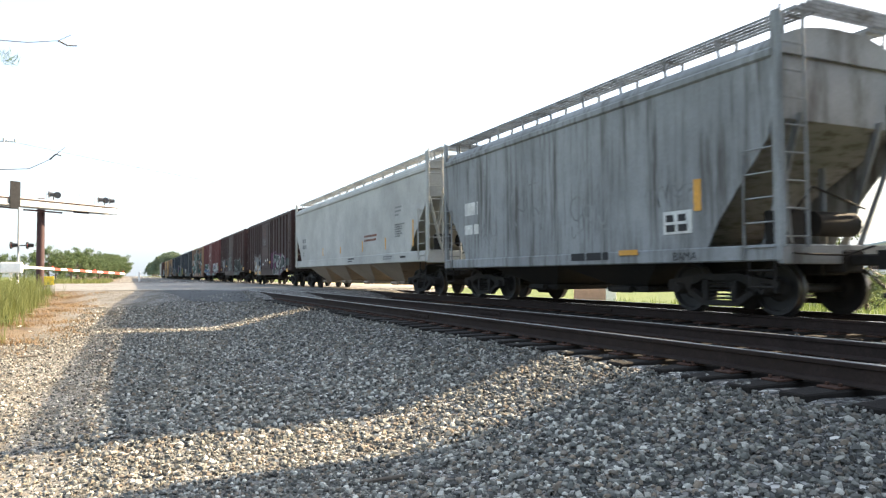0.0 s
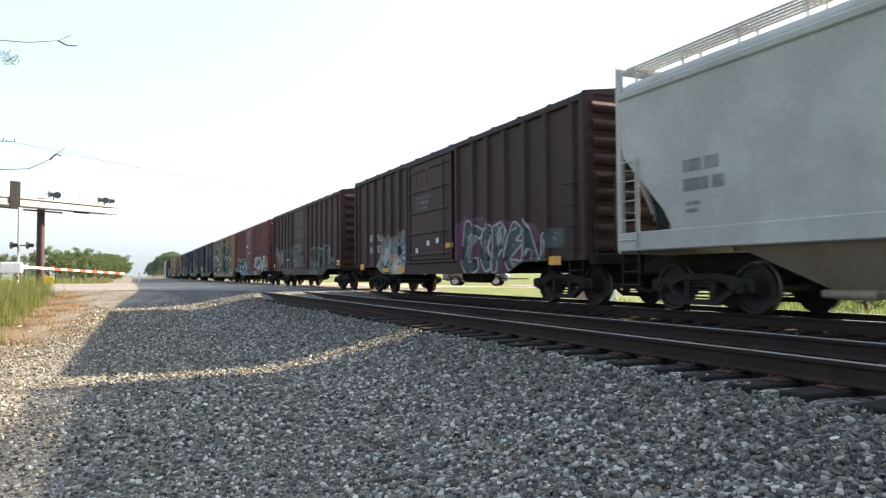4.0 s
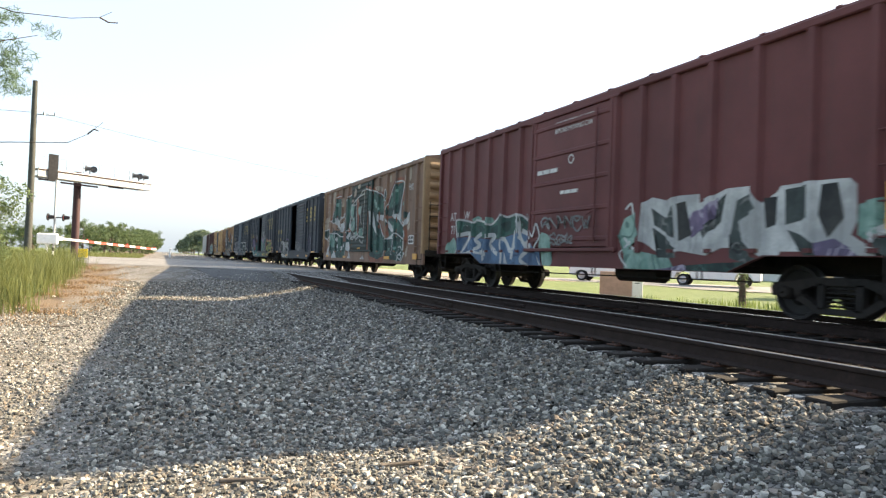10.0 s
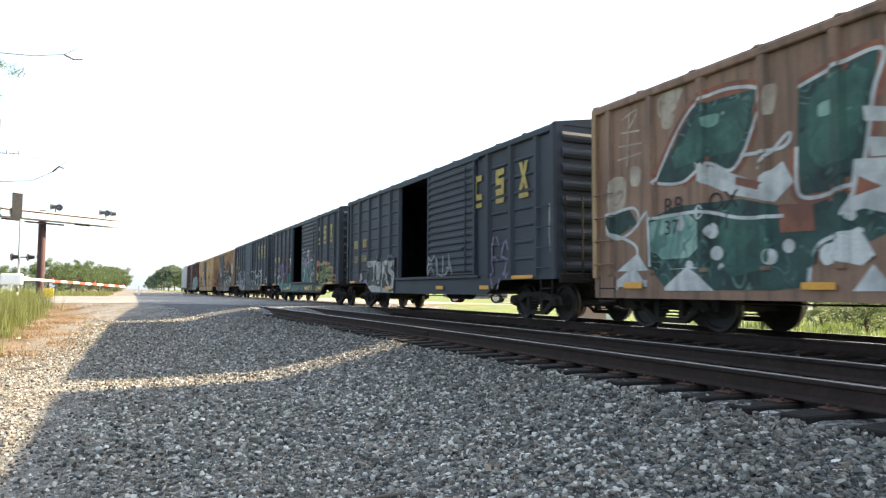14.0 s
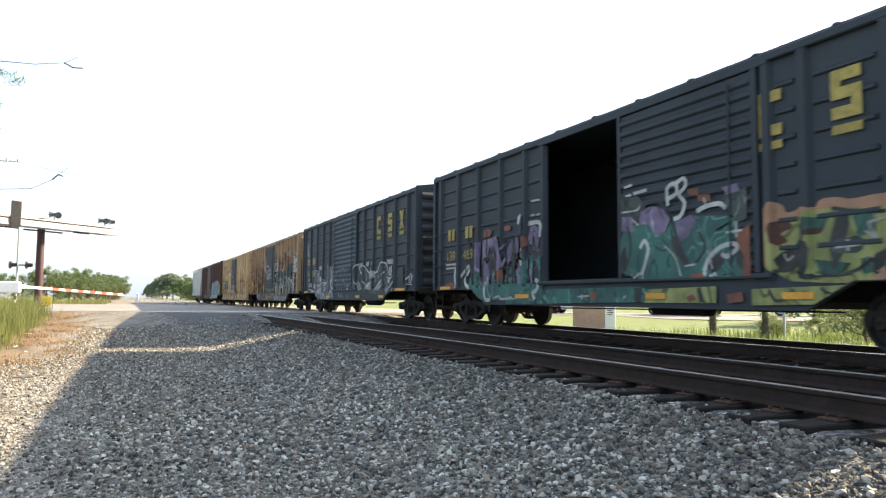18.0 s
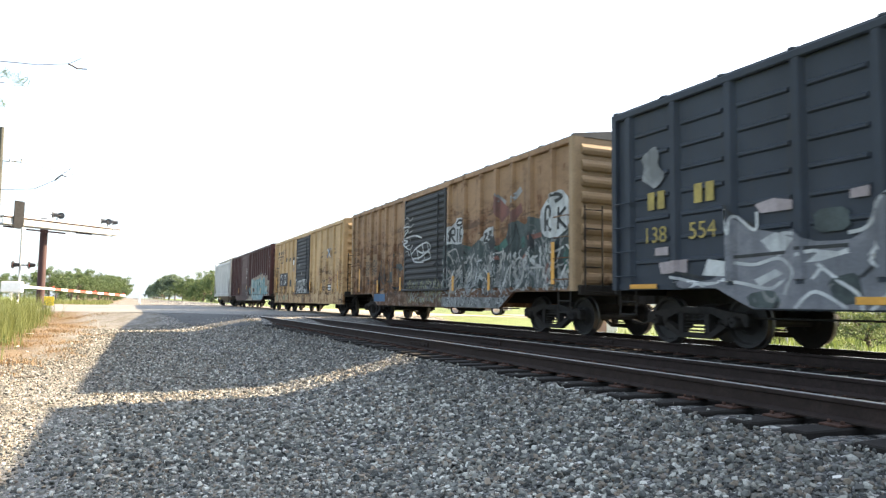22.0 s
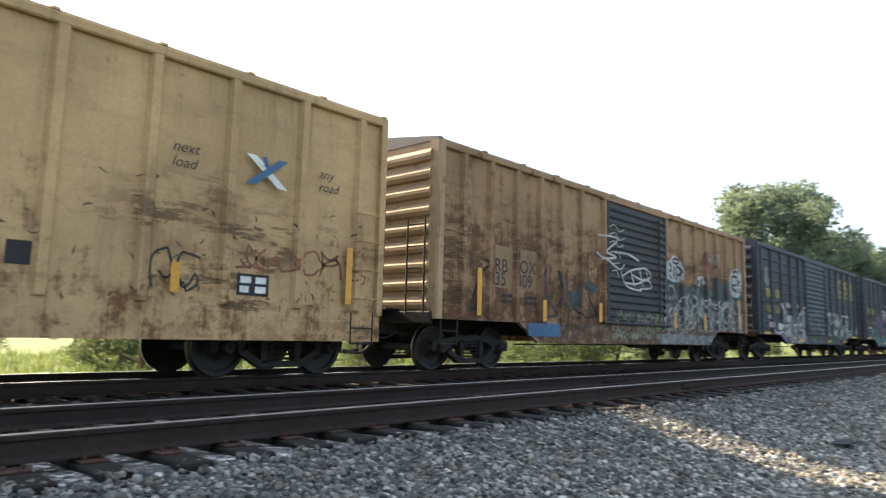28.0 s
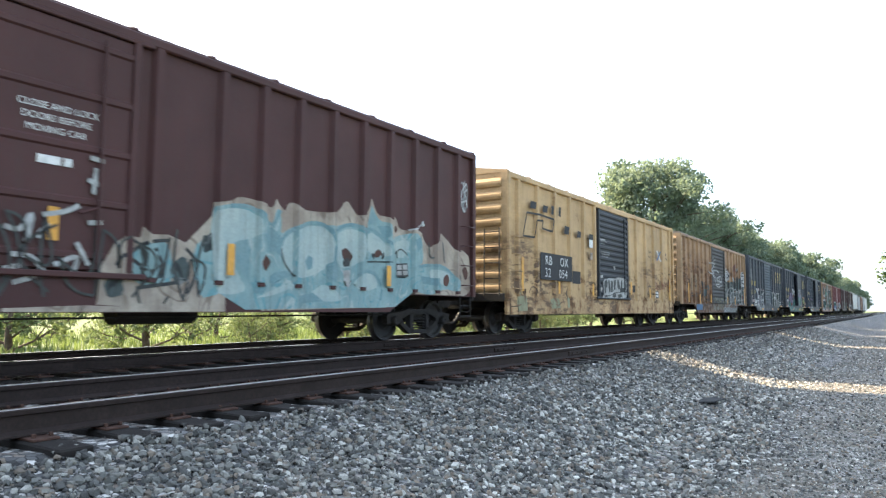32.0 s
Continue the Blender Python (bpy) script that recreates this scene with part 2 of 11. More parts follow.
def spray(n, p, under):
    """A sprayed piece: (mask, under, colour) from its place on the side and its paints."""
    y0, y1, z0, z1 = p["at"]
    o = n.xyz()
    wob = n.noise(p.get("wob", 1.7), 3, 0.55)
    dy = n.math("DIVIDE", n.math("ABSOLUTE", n.math("SUBTRACT", o[1], (y0 + y1) / 2)), abs(y1 - y0) / 2)
    dz = n.math("DIVIDE", n.math("ABSOLUTE", n.math("SUBTRACT", o[2], (z0 + z1) / 2)), abs(z1 - z0) / 2)
    d = n.math("ADD", n.math("MAXIMUM", dy, dz), n.math("MULTIPLY", n.math("SUBTRACT", wob, 0.5), p.get("ragged", 0.9)))
    near = n.math("SUBTRACT", 1.0, n.ramp(o[0], -1.3, -1.25))
    mask = n.math("MULTIPLY", n.math("SUBTRACT", 1.0, n.ramp(d, 0.92, 1.0)), near)
    sc = p.get("scale", 1.3) * 1.5
    co = n.vadd(n.vec(0.0, o[1], o[2]), n.noise(sc * 0.8, 2, 0.5, color=True), p.get("twist", 0.9) / sc)
    co = n.map((1, 1.0, p.get("tall", 0.55)), (0, p.get("seed", 0.0), 3.3), co)
    cell = n.xyz(n.voronoi(sc, co, "F1", "Color"))
    line = n.voronoi(sc, co, "DISTANCE_TO_EDGE")
    cols = p["colors"]
    stops = [(i / len(cols), c) for i, c in enumerate(cols)]
    col = n.colors(cell[0], stops, True)
    # smaller shapes inside some of the larger ones
    co2 = n.map((1, 1.7, 1.0), (0, 5.1, 1.7), co)
    cell2 = n.xyz(n.voronoi(sc * 2.1, co2, "F1", "Color"))
    col2 = n.colors(cell2[1], stops, True)
    col = n.mix(n.ramp(cell[2], 0.45, 0.46), col, col2)
    # soft sprayed shading
    soft = n.noise(2.2, 3, 0.55)
    col = n.mix(n.ramp(soft, 0.35, 0.7, 0.0, 0.55), col, dim(cols[0], 0.6))
    col = n.mix(n.ramp(n.noise(4.5, 2, 0.4), 0.6, 0.72, 0.0, 0.4), col, p.get("line") or dim(cols[1], 1.3))
    if p.get("line"):
        wd = p.get("wide", 0.05) * 0.75
        col = n.mix(n.math("SUBTRACT", 1.0, n.ramp(line, wd * 0.6, wd)), col, p["line"])
    if p.get("rim"):
        col = n.mix(n.ramp(d, 0.78, 0.84), col, p["rim"])
    worn = n.ramp(n.noise(7, 6, 0.7), 0.25, 0.6, 0.35, 1.0)
    return n.math("MULTIPLY", n.math("MULTIPLY", mask, worn), p.get("strength", 0.92)), under, col


def sprayed(name, base, second, grime=0.6, spots=None, line=None, dark=None):
    """Sprayed paint: clouded from one tone to another, with loose loops of other paints, speckled, grime run down over it."""
    n = N(name)
    col = n.mix(n.ramp(n.noise(1.3, 5, 0.65), 0.36, 0.62), base, second)
    if spots:
        col = n.mix(n.ramp(n.voronoi(3.2, n.vadd(n.co, n.noise(2, 2, color=True), 0.25)), 0.13, 0.08), col, spots)
    for k, (paint_col, scale) in enumerate(((dark, 1.5), (line, 2.3))):
        if paint_col:
            field = n.noise(scale, 1, 0.4, n.map((1, 1.0, 0.7), (0, 3.7 * k, 1.9 * k)), 0.6)
            loop = n.math("ABSOLUTE", n.math("SUBTRACT", n.math("FRACT", n.math("MULTIPLY", field, 7.0)), 0.5))
            keep = n.ramp(n.noise(1.1, 2, 0.5, n.map((1, 1, 1), (0, 9.1 * (k + 1), 0))), 0.46, 0.54)
            col = n.mix(n.math("MULTIPLY", n.ramp(loop, 0.13, 0.06), n.math("MULTIPLY", keep, 0.8)), col, paint_col)
    fine = n.noise(26, 5, 0.75)
    col = n.mix(n.ramp(fine, 0.3, 0.75, 0.0, 0.45), col, dim(base, 0.5))
    run = n.noise(1.6, 6, 0.7, n.map((1, 3.4, 0.25)))
    col = n.mix(n.ramp(run, 0.48, 0.75, 0.0, grime), col, (0.035, 0.032, 0.028))
    return n.done(col, 0.7, 0, 0.3)


def plain(name, base, rough=0.6, metal=0.0, var=0.3, scale=14.0, bump=0.2, spec=0.4, second=None):
    """A simple worn surface with variation at two scales."""
    n = N(name)
    a, b = n.noise(scale, 5, 0.65), n.noise(scale * 0.13, 4, 0.6)
    col = n.mix(n.ramp(a, 0.25, 0.75), dim(base, 1 - var), dim(base, 1 + var * 0.6))
    col = n.mix(n.ramp(b, 0.35, 0.7, 0.0, 0.55), col, second or dim(base, 1 - 1.3 * var if var < 0.7 else 0.2))
    if bump:
        n.bump(a, bump, 0.006)
    return n.done(col, n.ramp(a, 0.2, 0.8, rough - 0.08, min(1, rough + 0.12)), metal, spec)

# ---- plan: y runs along the tracks, x across them to the train, z = 0 at the rail tops ----
NEAR_X, FAR_X = 5.747, 9.90           # the middles of the two tracks
ROAD = Vector((-0.635, 0.772, 0))     # the way of the crossing road


def smooth(a, b, x):
    t = np.clip((x - a) / (b - a), 0, 1)
    return t * t * (3 - 2 * t)


def road_side(x, y):
    """Metres past the near edge of the crossing road (positive on it)."""
    return np.where(x < 8, (x - 4.4) * 0.772 + (y - 31.5) * 0.635, (y - 28.0 - (x - 8) * 0.36) * 0.9)


def height(x, y):
    """The ground: track bed, its shoulders, the gravel lane, the crossing and the field."""
    x, y = np.asarray(x, float), np.asarray(y, float)
    low = -0.75 + 0.28 * smooth(10, 37, y) - 0.1 * smooth(-30, -60, y)
    left = low + (-0.245 - low) * np.clip((x - 2.05) / 2.4, 0, 1) ** 1.15
    bed = -0.245 - 0.03 * np.cos((x - NEAR_X) * 1.5)
    out = -0.75 + 0.5 * smooth(24, 40, np.hypot(x - 6, np.maximum(y, 0) * 0.8)) * (x > 10)
    right = bed + (out - bed) * smooth(11.4, 13.4, x)
    z = np.where(x < 4.45, left, right)
    r = smooth(-4.5, -0.3, road_side(x, y))
    lvl = -0.012 - 0.1 * smooth(3, -6, x) - 0.25 * smooth(13, 26, x)
    z = z + (lvl - z) * r
    z = z + 0.02 * np.sin(x * 1.7 + 0.6 * y) * np.sin(y * 0.9) * (np.abs(x - 7.8) > 3.6) * (1 - r)
    return z


def spread(lo, a, b, hi, step, grow=1.22):
    s = [a]
    while s[-1] < b:
        s.append(min(b, s[-1] + step))
    d = step
    while s[-1] < hi:
        d *= grow
        s.append(min(hi, s[-1] + d))
    d = step
    while s[0] > lo:
        d *= grow
        s.insert(0, max(lo, s[0] - d))
    return np.array(s)


def sheet(xs, ys, z):
    nx, ny = len(xs), len(ys)
    gx, gy = np.meshgrid(xs, ys)
    co = np.stack([gx, gy, z(gx, gy)], -1).reshape(-1, 3)
    i = np.arange((nx - 1) * (ny - 1))
    a = (i // (nx - 1)) * nx + i % (nx - 1)
    return co, np.stack([a, a + 1, a + nx + 1, a + nx], -1)


def raw_mesh(name, co, faces, mats, smooth_on=False, index=None):
    """A mesh straight from arrays; every face has as many corners as faces has columns."""
    me = bpy.data.meshes.new(name)
    me.vertices.add(len(co))
    me.vertices.foreach_set("co", np.ascontiguousarray(co, np.float32).ravel())
    k = faces.shape[1]
    me.loops.add(faces.size)
    me.loops.foreach_set("vertex_index", np.ascontiguousarray(faces, np.int32).ravel())
    me.polygons.add(len(faces))
    me.polygons.foreach_set("loop_start", np.arange(0, faces.size, k, dtype=np.int32))
    for m in mats:
        me.materials.append(m)
    if index is not None:
        me.polygons.foreach_set("material_index", np.asarray(index, np.int32))
    me.polygons.foreach_set("use_smooth", np.full(len(faces), smooth_on))
    me.update(calc_edges=True)
    me.validate()
    return me


# ---- materials of the ground ----
def ground_material():
    n = N("ground")
    o = n.xyz()
    wob = n.math("MULTIPLY", n.math("SUBTRACT", n.noise(0.35, 5, 0.65), 0.5), 5.0)
    # crushed stone
    cell = n.voronoi(17, None, "F1", "Color")
    rnd = n.xyz(cell)[0]
    stone = n.colors(rnd, [(0, (0.035, 0.035, 0.035)), (0.3, (0.1, 0.1, 0.098)), (0.55, (0.19, 0.188, 0.18)), (0.75, (0.18, 0.15, 0.125)), (0.9, (0.38, 0.37, 0.35)), (1, (0.56, 0.54, 0.5))])
    gap = n.ramp(n.voronoi(17, None, "DISTANCE_TO_EDGE"), 0.0, 0.09)
    stone = n.mix(gap, (0.03, 0.029, 0.028), stone)
    # fines and dust of the lane
    fine = n.colors(n.noise(60, 5, 0.8), [(0.34, (0.06, 0.058, 0.054)), (0.5, (0.24, 0.235, 0.22)), (0.66, (0.5, 0.48, 0.45))])
    fine = n.mix(n.ramp(n.noise(14, 5, 0.8), 0.4, 0.62, 0.0, 0.65), fine, n.mix(n.noise(45, 3, 0.7), (0.05, 0.045, 0.036), (0.2, 0.18, 0.145)))
    fine = n.mix(n.ramp(n.noise(0.8, 6, 0.7), 0.42, 0.58, 0, 0.75), fine, n.mix(n.noise(20, 4, 0.7), (0.06, 0.05, 0.032), (0.17, 0.14, 0.095)))
    lane = n.math("ADD", n.ramp(o[0], 0.2, 1.9), n.ramp(n.noise(0.5, 6, 0.7), 0.45, 0.7, -0.25, 0.3))
    grav = n.mix(n.ramp(lane, 0.35, 0.75), n.mix(0.62, stone, fine), stone)
    # dry and green grass
    dry = n.mix(n.noise(9, 6, 0.75), (0.09, 0.065, 0.045), (0.25, 0.195, 0.135))
    dry = n.mix(n.ramp(n.noise(0.9, 5, 0.7), 0.48, 0.62), dry, n.mix(n.noise(25, 4, 0.7), (0.06, 0.045, 0.035), (0.14, 0.11, 0.085)))
    green = n.mix(n.noise(6, 6, 0.75), (0.06, 0.1, 0.03), (0.19, 0.22, 0.09))
    edge = n.math("ADD", o[0], n.math("MULTIPLY", wob, 0.5))
    green_in = n.math("ADD", n.ramp(n.math("ADD", edge, n.math("MULTIPLY", n.math("SUBTRACT", o[1], 25), 0.05)), -4.5, -7), n.ramp(n.noise(0.25, 4), 0.55, 0.7, 0, 0.5))
    grass = n.mix(n.ramp(green_in, 0.3, 0.7), dry, green)
    lim = n.math("ADD", edge, n.ramp(o[1], 19, 14, 0.0, 2.6))
    lim = n.math("ADD", lim, n.ramp(o[1], -4, -20, 0.0, 4.0))
    col = n.mix(n.ramp(lim, -1.6, -2.5), grav, grass)
    right = n.ramp(n.math("ADD", o[0], n.math("MULTIPLY", wob, 0.25)), 12.7, 13.6)
    col = n.mix(right, col, n.mix(n.noise(1.3, 6, 0.7), (0.07, 0.11, 0.035), (0.17, 0.2, 0.085)))
    n.bump(n.mix(0.5, gap, n.noise(30, 4, 0.7)), 0.7, 0.03)
    return n.done(col, 0.95, 0, 0.2)


GROUND = ground_material()


def stone_material():
    n = N("crushed_stone")
    r = n.island()
    col = n.colors(r, [(0, (0.02, 0.021, 0.019)), (0.14, (0.05, 0.052, 0.047)), (0.3, (0.14, 0.143, 0.128)), (0.46, (0.24, 0.238, 0.21)), (0.55, (0.15, 0.12, 0.092)), (0.63, (0.3, 0.24, 0.175)), (0.71, (0.09, 0.1, 0.098)), (0.8, (0.36, 0.345, 0.29)), (0.9, (0.48, 0.47, 0.42)), (1, (0.72, 0.7, 0.62))])
    sp = n.noise(160, 4, 0.7)
    col = n.mix(n.ramp(sp, 0.3, 0.7, 0.0, 0.45), col, (0.12, 0.115, 0.11))
    col = n.mix(n.ramp(n.noise(0.7, 4), 0.5, 0.75, 0, 0.25), col, (0.2, 0.17, 0.13))
    # darker towards the track, with an uneven edge
    trackward = n.ramp(n.math("ADD", n.xyz()[0], n.math("MULTIPLY", n.noise(0.6, 4, 0.7), 1.6)), 3.2, 5.4, 0.0, 0.45)
    col = n.mix(trackward, col, (0.045, 0.043, 0.04))
    n.bump(sp, 0.3, 0.004)
    return n.done(col, 0.85, 0, 0.3)


STONE = stone_material()


def asphalt_material(name, base, light):
    n = N(name)
    g = n.noise(90, 4, 0.8)
    b = n.noise(0.3, 6, 0.7, n.map((1, 0.4, 1)))
    col = n.mix(n.ramp(g, 0.3, 0.7), dim(base, 0.7), light)
    col = n.mix(n.ramp(b, 0.45, 0.7, 0, 0.5), col, dim(base, 0.6))
    crack = n.ramp(n.voronoi(0.35, n.vadd(n.co, n.noise(1.5, 4, color=True), 1.2), "DISTANCE_TO_EDGE"), 0.0, 0.012)
    col = n.mix(crack, dim(base, 0.3), col)
    n.bump(g, 0.3, 0.005)
    return n.done(col, 0.9, 0, 0.3)


ASPHALT = asphalt_material("old_asphalt", (0.16, 0.155, 0.15), (0.3, 0.29, 0.275))
APRON = asphalt_material("dark_asphalt", (0.06, 0.06, 0.062), (0.11, 0.11, 0.11))
PALE = asphalt_material("pale_dirt", (0.36, 0.28, 0.2), (0.5, 0.4, 0.3))

# ---- ground, road ----
xs = spread(-1800, -8, 16, 1800, 0.3)
ys = spread(-1800, -30, 60, 1800, 0.5)
tagged(new("ground", raw_mesh("ground", *sheet(xs, ys, height), [GROUND], True)), "grey crushed-stone lane with dry and green grass beside it", "ground", kind="structure")


def strip_sheet(name, corners, nu, nv, lift, mat, label, category):
    """A sheet between four plan corners that follows the ground a little above it."""
    a, b, c, d = [np.array(p, float) for p in corners]
    u, v = np.meshgrid(np.linspace(0, 1, nu), np.linspace(0, 1, nv))
    u, v = u[..., None], v[..., None]
    p = (a * (1 - u) + b * u) * (1 - v) + (d * (1 - u) + c * u) * v
    z = height(p[..., 0], p[..., 1]) + lift
    co = np.concatenate([p, z[..., None]], -1).reshape(-1, 3)
    i = np.arange((nu - 1) * (nv - 1))
    k = (i // (nu - 1)) * nu + i % (nu - 1)
    me = raw_mesh(name, co, np.stack([k, k + 1, k + nu + 1, k + nu], -1), [mat], True)
    return tagged(new(name, me), label, category, kind="structure")


strip_sheet("road", [(-26, 69), (4.2, 32.2), (4.2, 70), (-26, 106)], 40, 30, 0.02, ASPHALT, "sunlit worn grey asphalt road over the tracks", "road")
strip_sheet("road", [(4.2, 32.2), (13.0, 30.8), (13.0, 62), (4.2, 70)], 30, 24, 0.016, ASPHALT, "grey asphalt crossing between the rails", "road")
strip_sheet("road", [(13.0, 30.8), (24, 35.5), (19, 50), (13.0, 62)], 20, 20, 0.02, PALE, "pale sandy asphalt apron past the tracks", "road")
strip_sheet("road", [(23.5, 38.0), (90, -43.0), (97, -37), (27, 48.5)], 60, 8, 0.03, ASPHALT, "sunlit pale asphalt side road behind a field", "road")
strip_sheet("pavement", [(2.3, 29.2), (4.1, 25.8), (4.45, 31.9), (1.2, 34.8)], 14, 14, 0.02, APRON, "dark patched asphalt apron by the track", "pavement")

# ---- materials of the railway ----
RAILSIDE = plain("rusty_rail", (0.03, 0.021, 0.018), 0.85, 0.0, 0.4, 30, 0.3, 0.2)
RAILTOP = plain("polished_rail", (0.62, 0.61, 0.6), 0.2, 1.0, 0.15, 60, 0.05)
TIE = plain("creosoted_wood", (0.022, 0.019, 0.017), 0.9, 0.0, 0.45, 26, 0.6, 0.2)
PLATE = plain("rusty_plate", (0.07, 0.038, 0.028), 0.85, 0.0, 0.4, 40, 0.3, 0.2)
BLACK = plain("sooty_black_steel", (0.022, 0.021, 0.02), 0.85, 0.0, 0.5, 9, 0.3, 0.2, (0.034, 0.027, 0.022))
WHEEL = plain("dark_wheel_steel", (0.022, 0.02, 0.019), 0.7, 0.0, 0.4, 12, 0.15, 0.4)
TREAD = plain("worn_wheel_tread", (0.11, 0.105, 0.1), 0.4, 1.0, 0.2, 20, 0.05)
HOSE = plain("black_rubber", (0.015, 0.015, 0.016), 0.6, 0.0, 0.3, 20, 0.1)
YELLOW = plain("yellow_reflector", (0.6, 0.3, 0.04), 0.45, 0.0, 0.25, 16, 0.05)
WHITE = plain("white_marking", (0.62, 0.62, 0.6), 0.7, 0.0, 0.3, 9, 0.05)
GOLD = plain("yellow_marking", (0.34, 0.265, 0.075), 0.7, 0.0, 0.35, 9, 0.05)
INK = plain("black_marking", (0.02, 0.02, 0.022), 0.7, 0.0, 0.3, 9, 0.05)
BLUE = plain("blue_marking", (0.06, 0.13, 0.24), 0.7, 0.0, 0.3, 9, 0.05)

# ---- tracks ----
RAIL = [(-0.07, -0.18), (0.07, -0.18), (0.07, -0.168), (0.012, -0.145), (0.009, -0.05), (0.034, -0.04), (0.037, -0.012), (0.03, -0.004), (-0.03, -0.004), (-0.037, -0.012), (-0.034, -0.04), (-0.009, -0.05), (-0.012, -0.145), (-0.07, -0.168)]


def tie_mesh():
    m = M()
    m.cbox(-1.3, 1.3, -0.115, 0.115, -0.36, -0.2, 0.012)
    for s in (-0.7525, 0.7525):
        m.cbox(s - 0.17, s + 0.17, -0.09, 0.09, -0.199, -0.181, 0.004, 1)
        for dx, dy in ((-0.1, 0.05), (0.1, -0.05), (-0.1, -0.06), (0.1, 0.06)):
            m.cbox(s + dx - 0.014, s + dx + 0.014, dy - 0.012, dy + 0.012, -0.182, -0.155, 0.004, 1)
    return m.mesh("tie", [TIE, PLATE])


TIES = tie_mesh()


DULLTOP = plain("dull_rail_top", (0.42, 0.4, 0.38), 0.32, 1.0, 0.25, 40, 0.05)


def track(x, label, top):
    tr = thing("railway_track", label, "railway track", "the two tracks", "structure", pose(x, 0, 0))
    for s in (-0.7525, 0.7525):
        for a, b in ((-900, -60), (-60, -12), (-11.99, -0.02), (11.99, 31), (31, 900), (-0.01, 11.98)):
            rail = part("rail", M().prism("y", [(px + s, pz) for px, pz in RAIL], a, b), RAILSIDE, tr)
        t = M()
        t.prism("y", [(s - 0.029, -0.0035), (s + 0.029, -0.0035), (s + 0.024, 0), (s - 0.024, 0)], -900, 900)
        part("rail_head", t, top, rail, "polished steel running surface")
        for jy in (-12.0, 11.985):
            jb = M()
            jb.cbox(s - 0.034, s + 0.034, jy - 0.45, jy + 0.45, -0.135, -0.06, 0.01)
            for k in range(4):
                jb.tube([(s - 0.05, jy - 0.33 + 0.22 * k, -0.098), (s + 0.05, jy - 0.33 + 0.22 * k, -0.098)], 0.016, 6)
            part("joint_bar", jb, RAILSIDE, rail)
    return tr


near_track = track(NEAR_X, "empty rusty railway track on dark ties in grey ballast", DULLTOP)
far_track = track(FAR_X, "railway track under the moving train, dark ties", RAILTOP)

# ---- the train: car by car, y = 0 at a car's middle, its front towards -y, its seen side at -x ----
SHEET, POST = 1.475, 1.556            # half widths of the side sheet and over the posts
WR = 0.419                            # wheel radius


def gone(t):
    """Metres that the train has run since the start; it slows a little."""
    u = t / 16
    return 6.921 * t - 0.338 * u ** 2 - 2.224 * u ** 3 + 0.27 * u ** 4


def side_frame_mesh():
    """Cast frame: arched top member, bottom member in a shallow V, columns, jaws over the bearings and the spring nest."""
    m = M()
    for sg in (-1, 1):
        top = [(0.0, 0.66), (0.4, 0.66), (0.72, 0.6), (1.12, 0.56), (1.16, 0.5), (1.14, 0.36), (1.05, 0.36), (1.02, 0.49), (0.76, 0.49), (0.72, 0.36), (0.63, 0.37), (0.62, 0.46), (0.38, 0.55), (0.0, 0.55)]
        low = [(0.66, 0.42), (0.7, 0.33), (0.36, 0.13), (0.0, 0.13), (0.0, 0.22), (0.32, 0.22)]
        post = [(0.24, 0.2), (0.34, 0.2), (0.36, 0.57), (0.24, 0.57)]
        for poly in (top, low, post):
            m.prism("x", [(sg * y, z) for y, z in poly], -0.07, 0.07)
        m.lathe("x", (0, 0.89 * sg, WR), [(-0.14, 0.02), (-0.14, 0.08), (-0.1, 0.1), (0.05, 0.115)], 14)
        for k in range(3):
            m.lathe("x", (0, 0.89 * sg, WR), [(-0.155, 0.004), (-0.155, 0.014), (-0.13, 0.014)], 6)
    for y in (-0.16, 0.0, 0.16):
        for k in range(5):
            m.lathe("z", (0, y, 0), [(0.24 + 0.062 * k, 0.055), (0.255 + 0.062 * k, 0.07), (0.27 + 0.062 * k, 0.055)], 8)
    return m.mesh("side_frame", BLACK)


def wheelset_mesh():
    m = M()
    m.tube([(-1.02, 0, 0), (1.02, 0, 0)], 0.075, 12)
    for s in (-1, 1):
        a = 0.68 * s
        m.lathe("x", (0, 0, 0), [(a, WR + 0.025), (a + 0.03 * s, WR + 0.025), (a + 0.04 * s, WR)], 40, 1)
        m.lathe("x", (0, 0, 0), [(a + 0.04 * s, WR), (a + 0.135 * s, WR - 0.006)], 40, 1)
        m.lathe("x", (0, 0, 0), [(a + 0.135 * s, WR - 0.006), (a + 0.135 * s, WR - 0.06), (a + 0.085 * s, WR - 0.085), (a + 0.06 * s, 0.2), (a + 0.14 * s, 0.13), (a + 0.14 * s, 0.07)], 40)
        m.lathe("x", (0, 0, 0), [(a, WR + 0.025), (a, WR - 0.06), (a + 0.04 * s, 0.2), (a - 0.02 * s, 0.13), (a - 0.02 * s, 0.07)], 40)
    return m.mesh("wheelset", [WHEEL, TREAD])


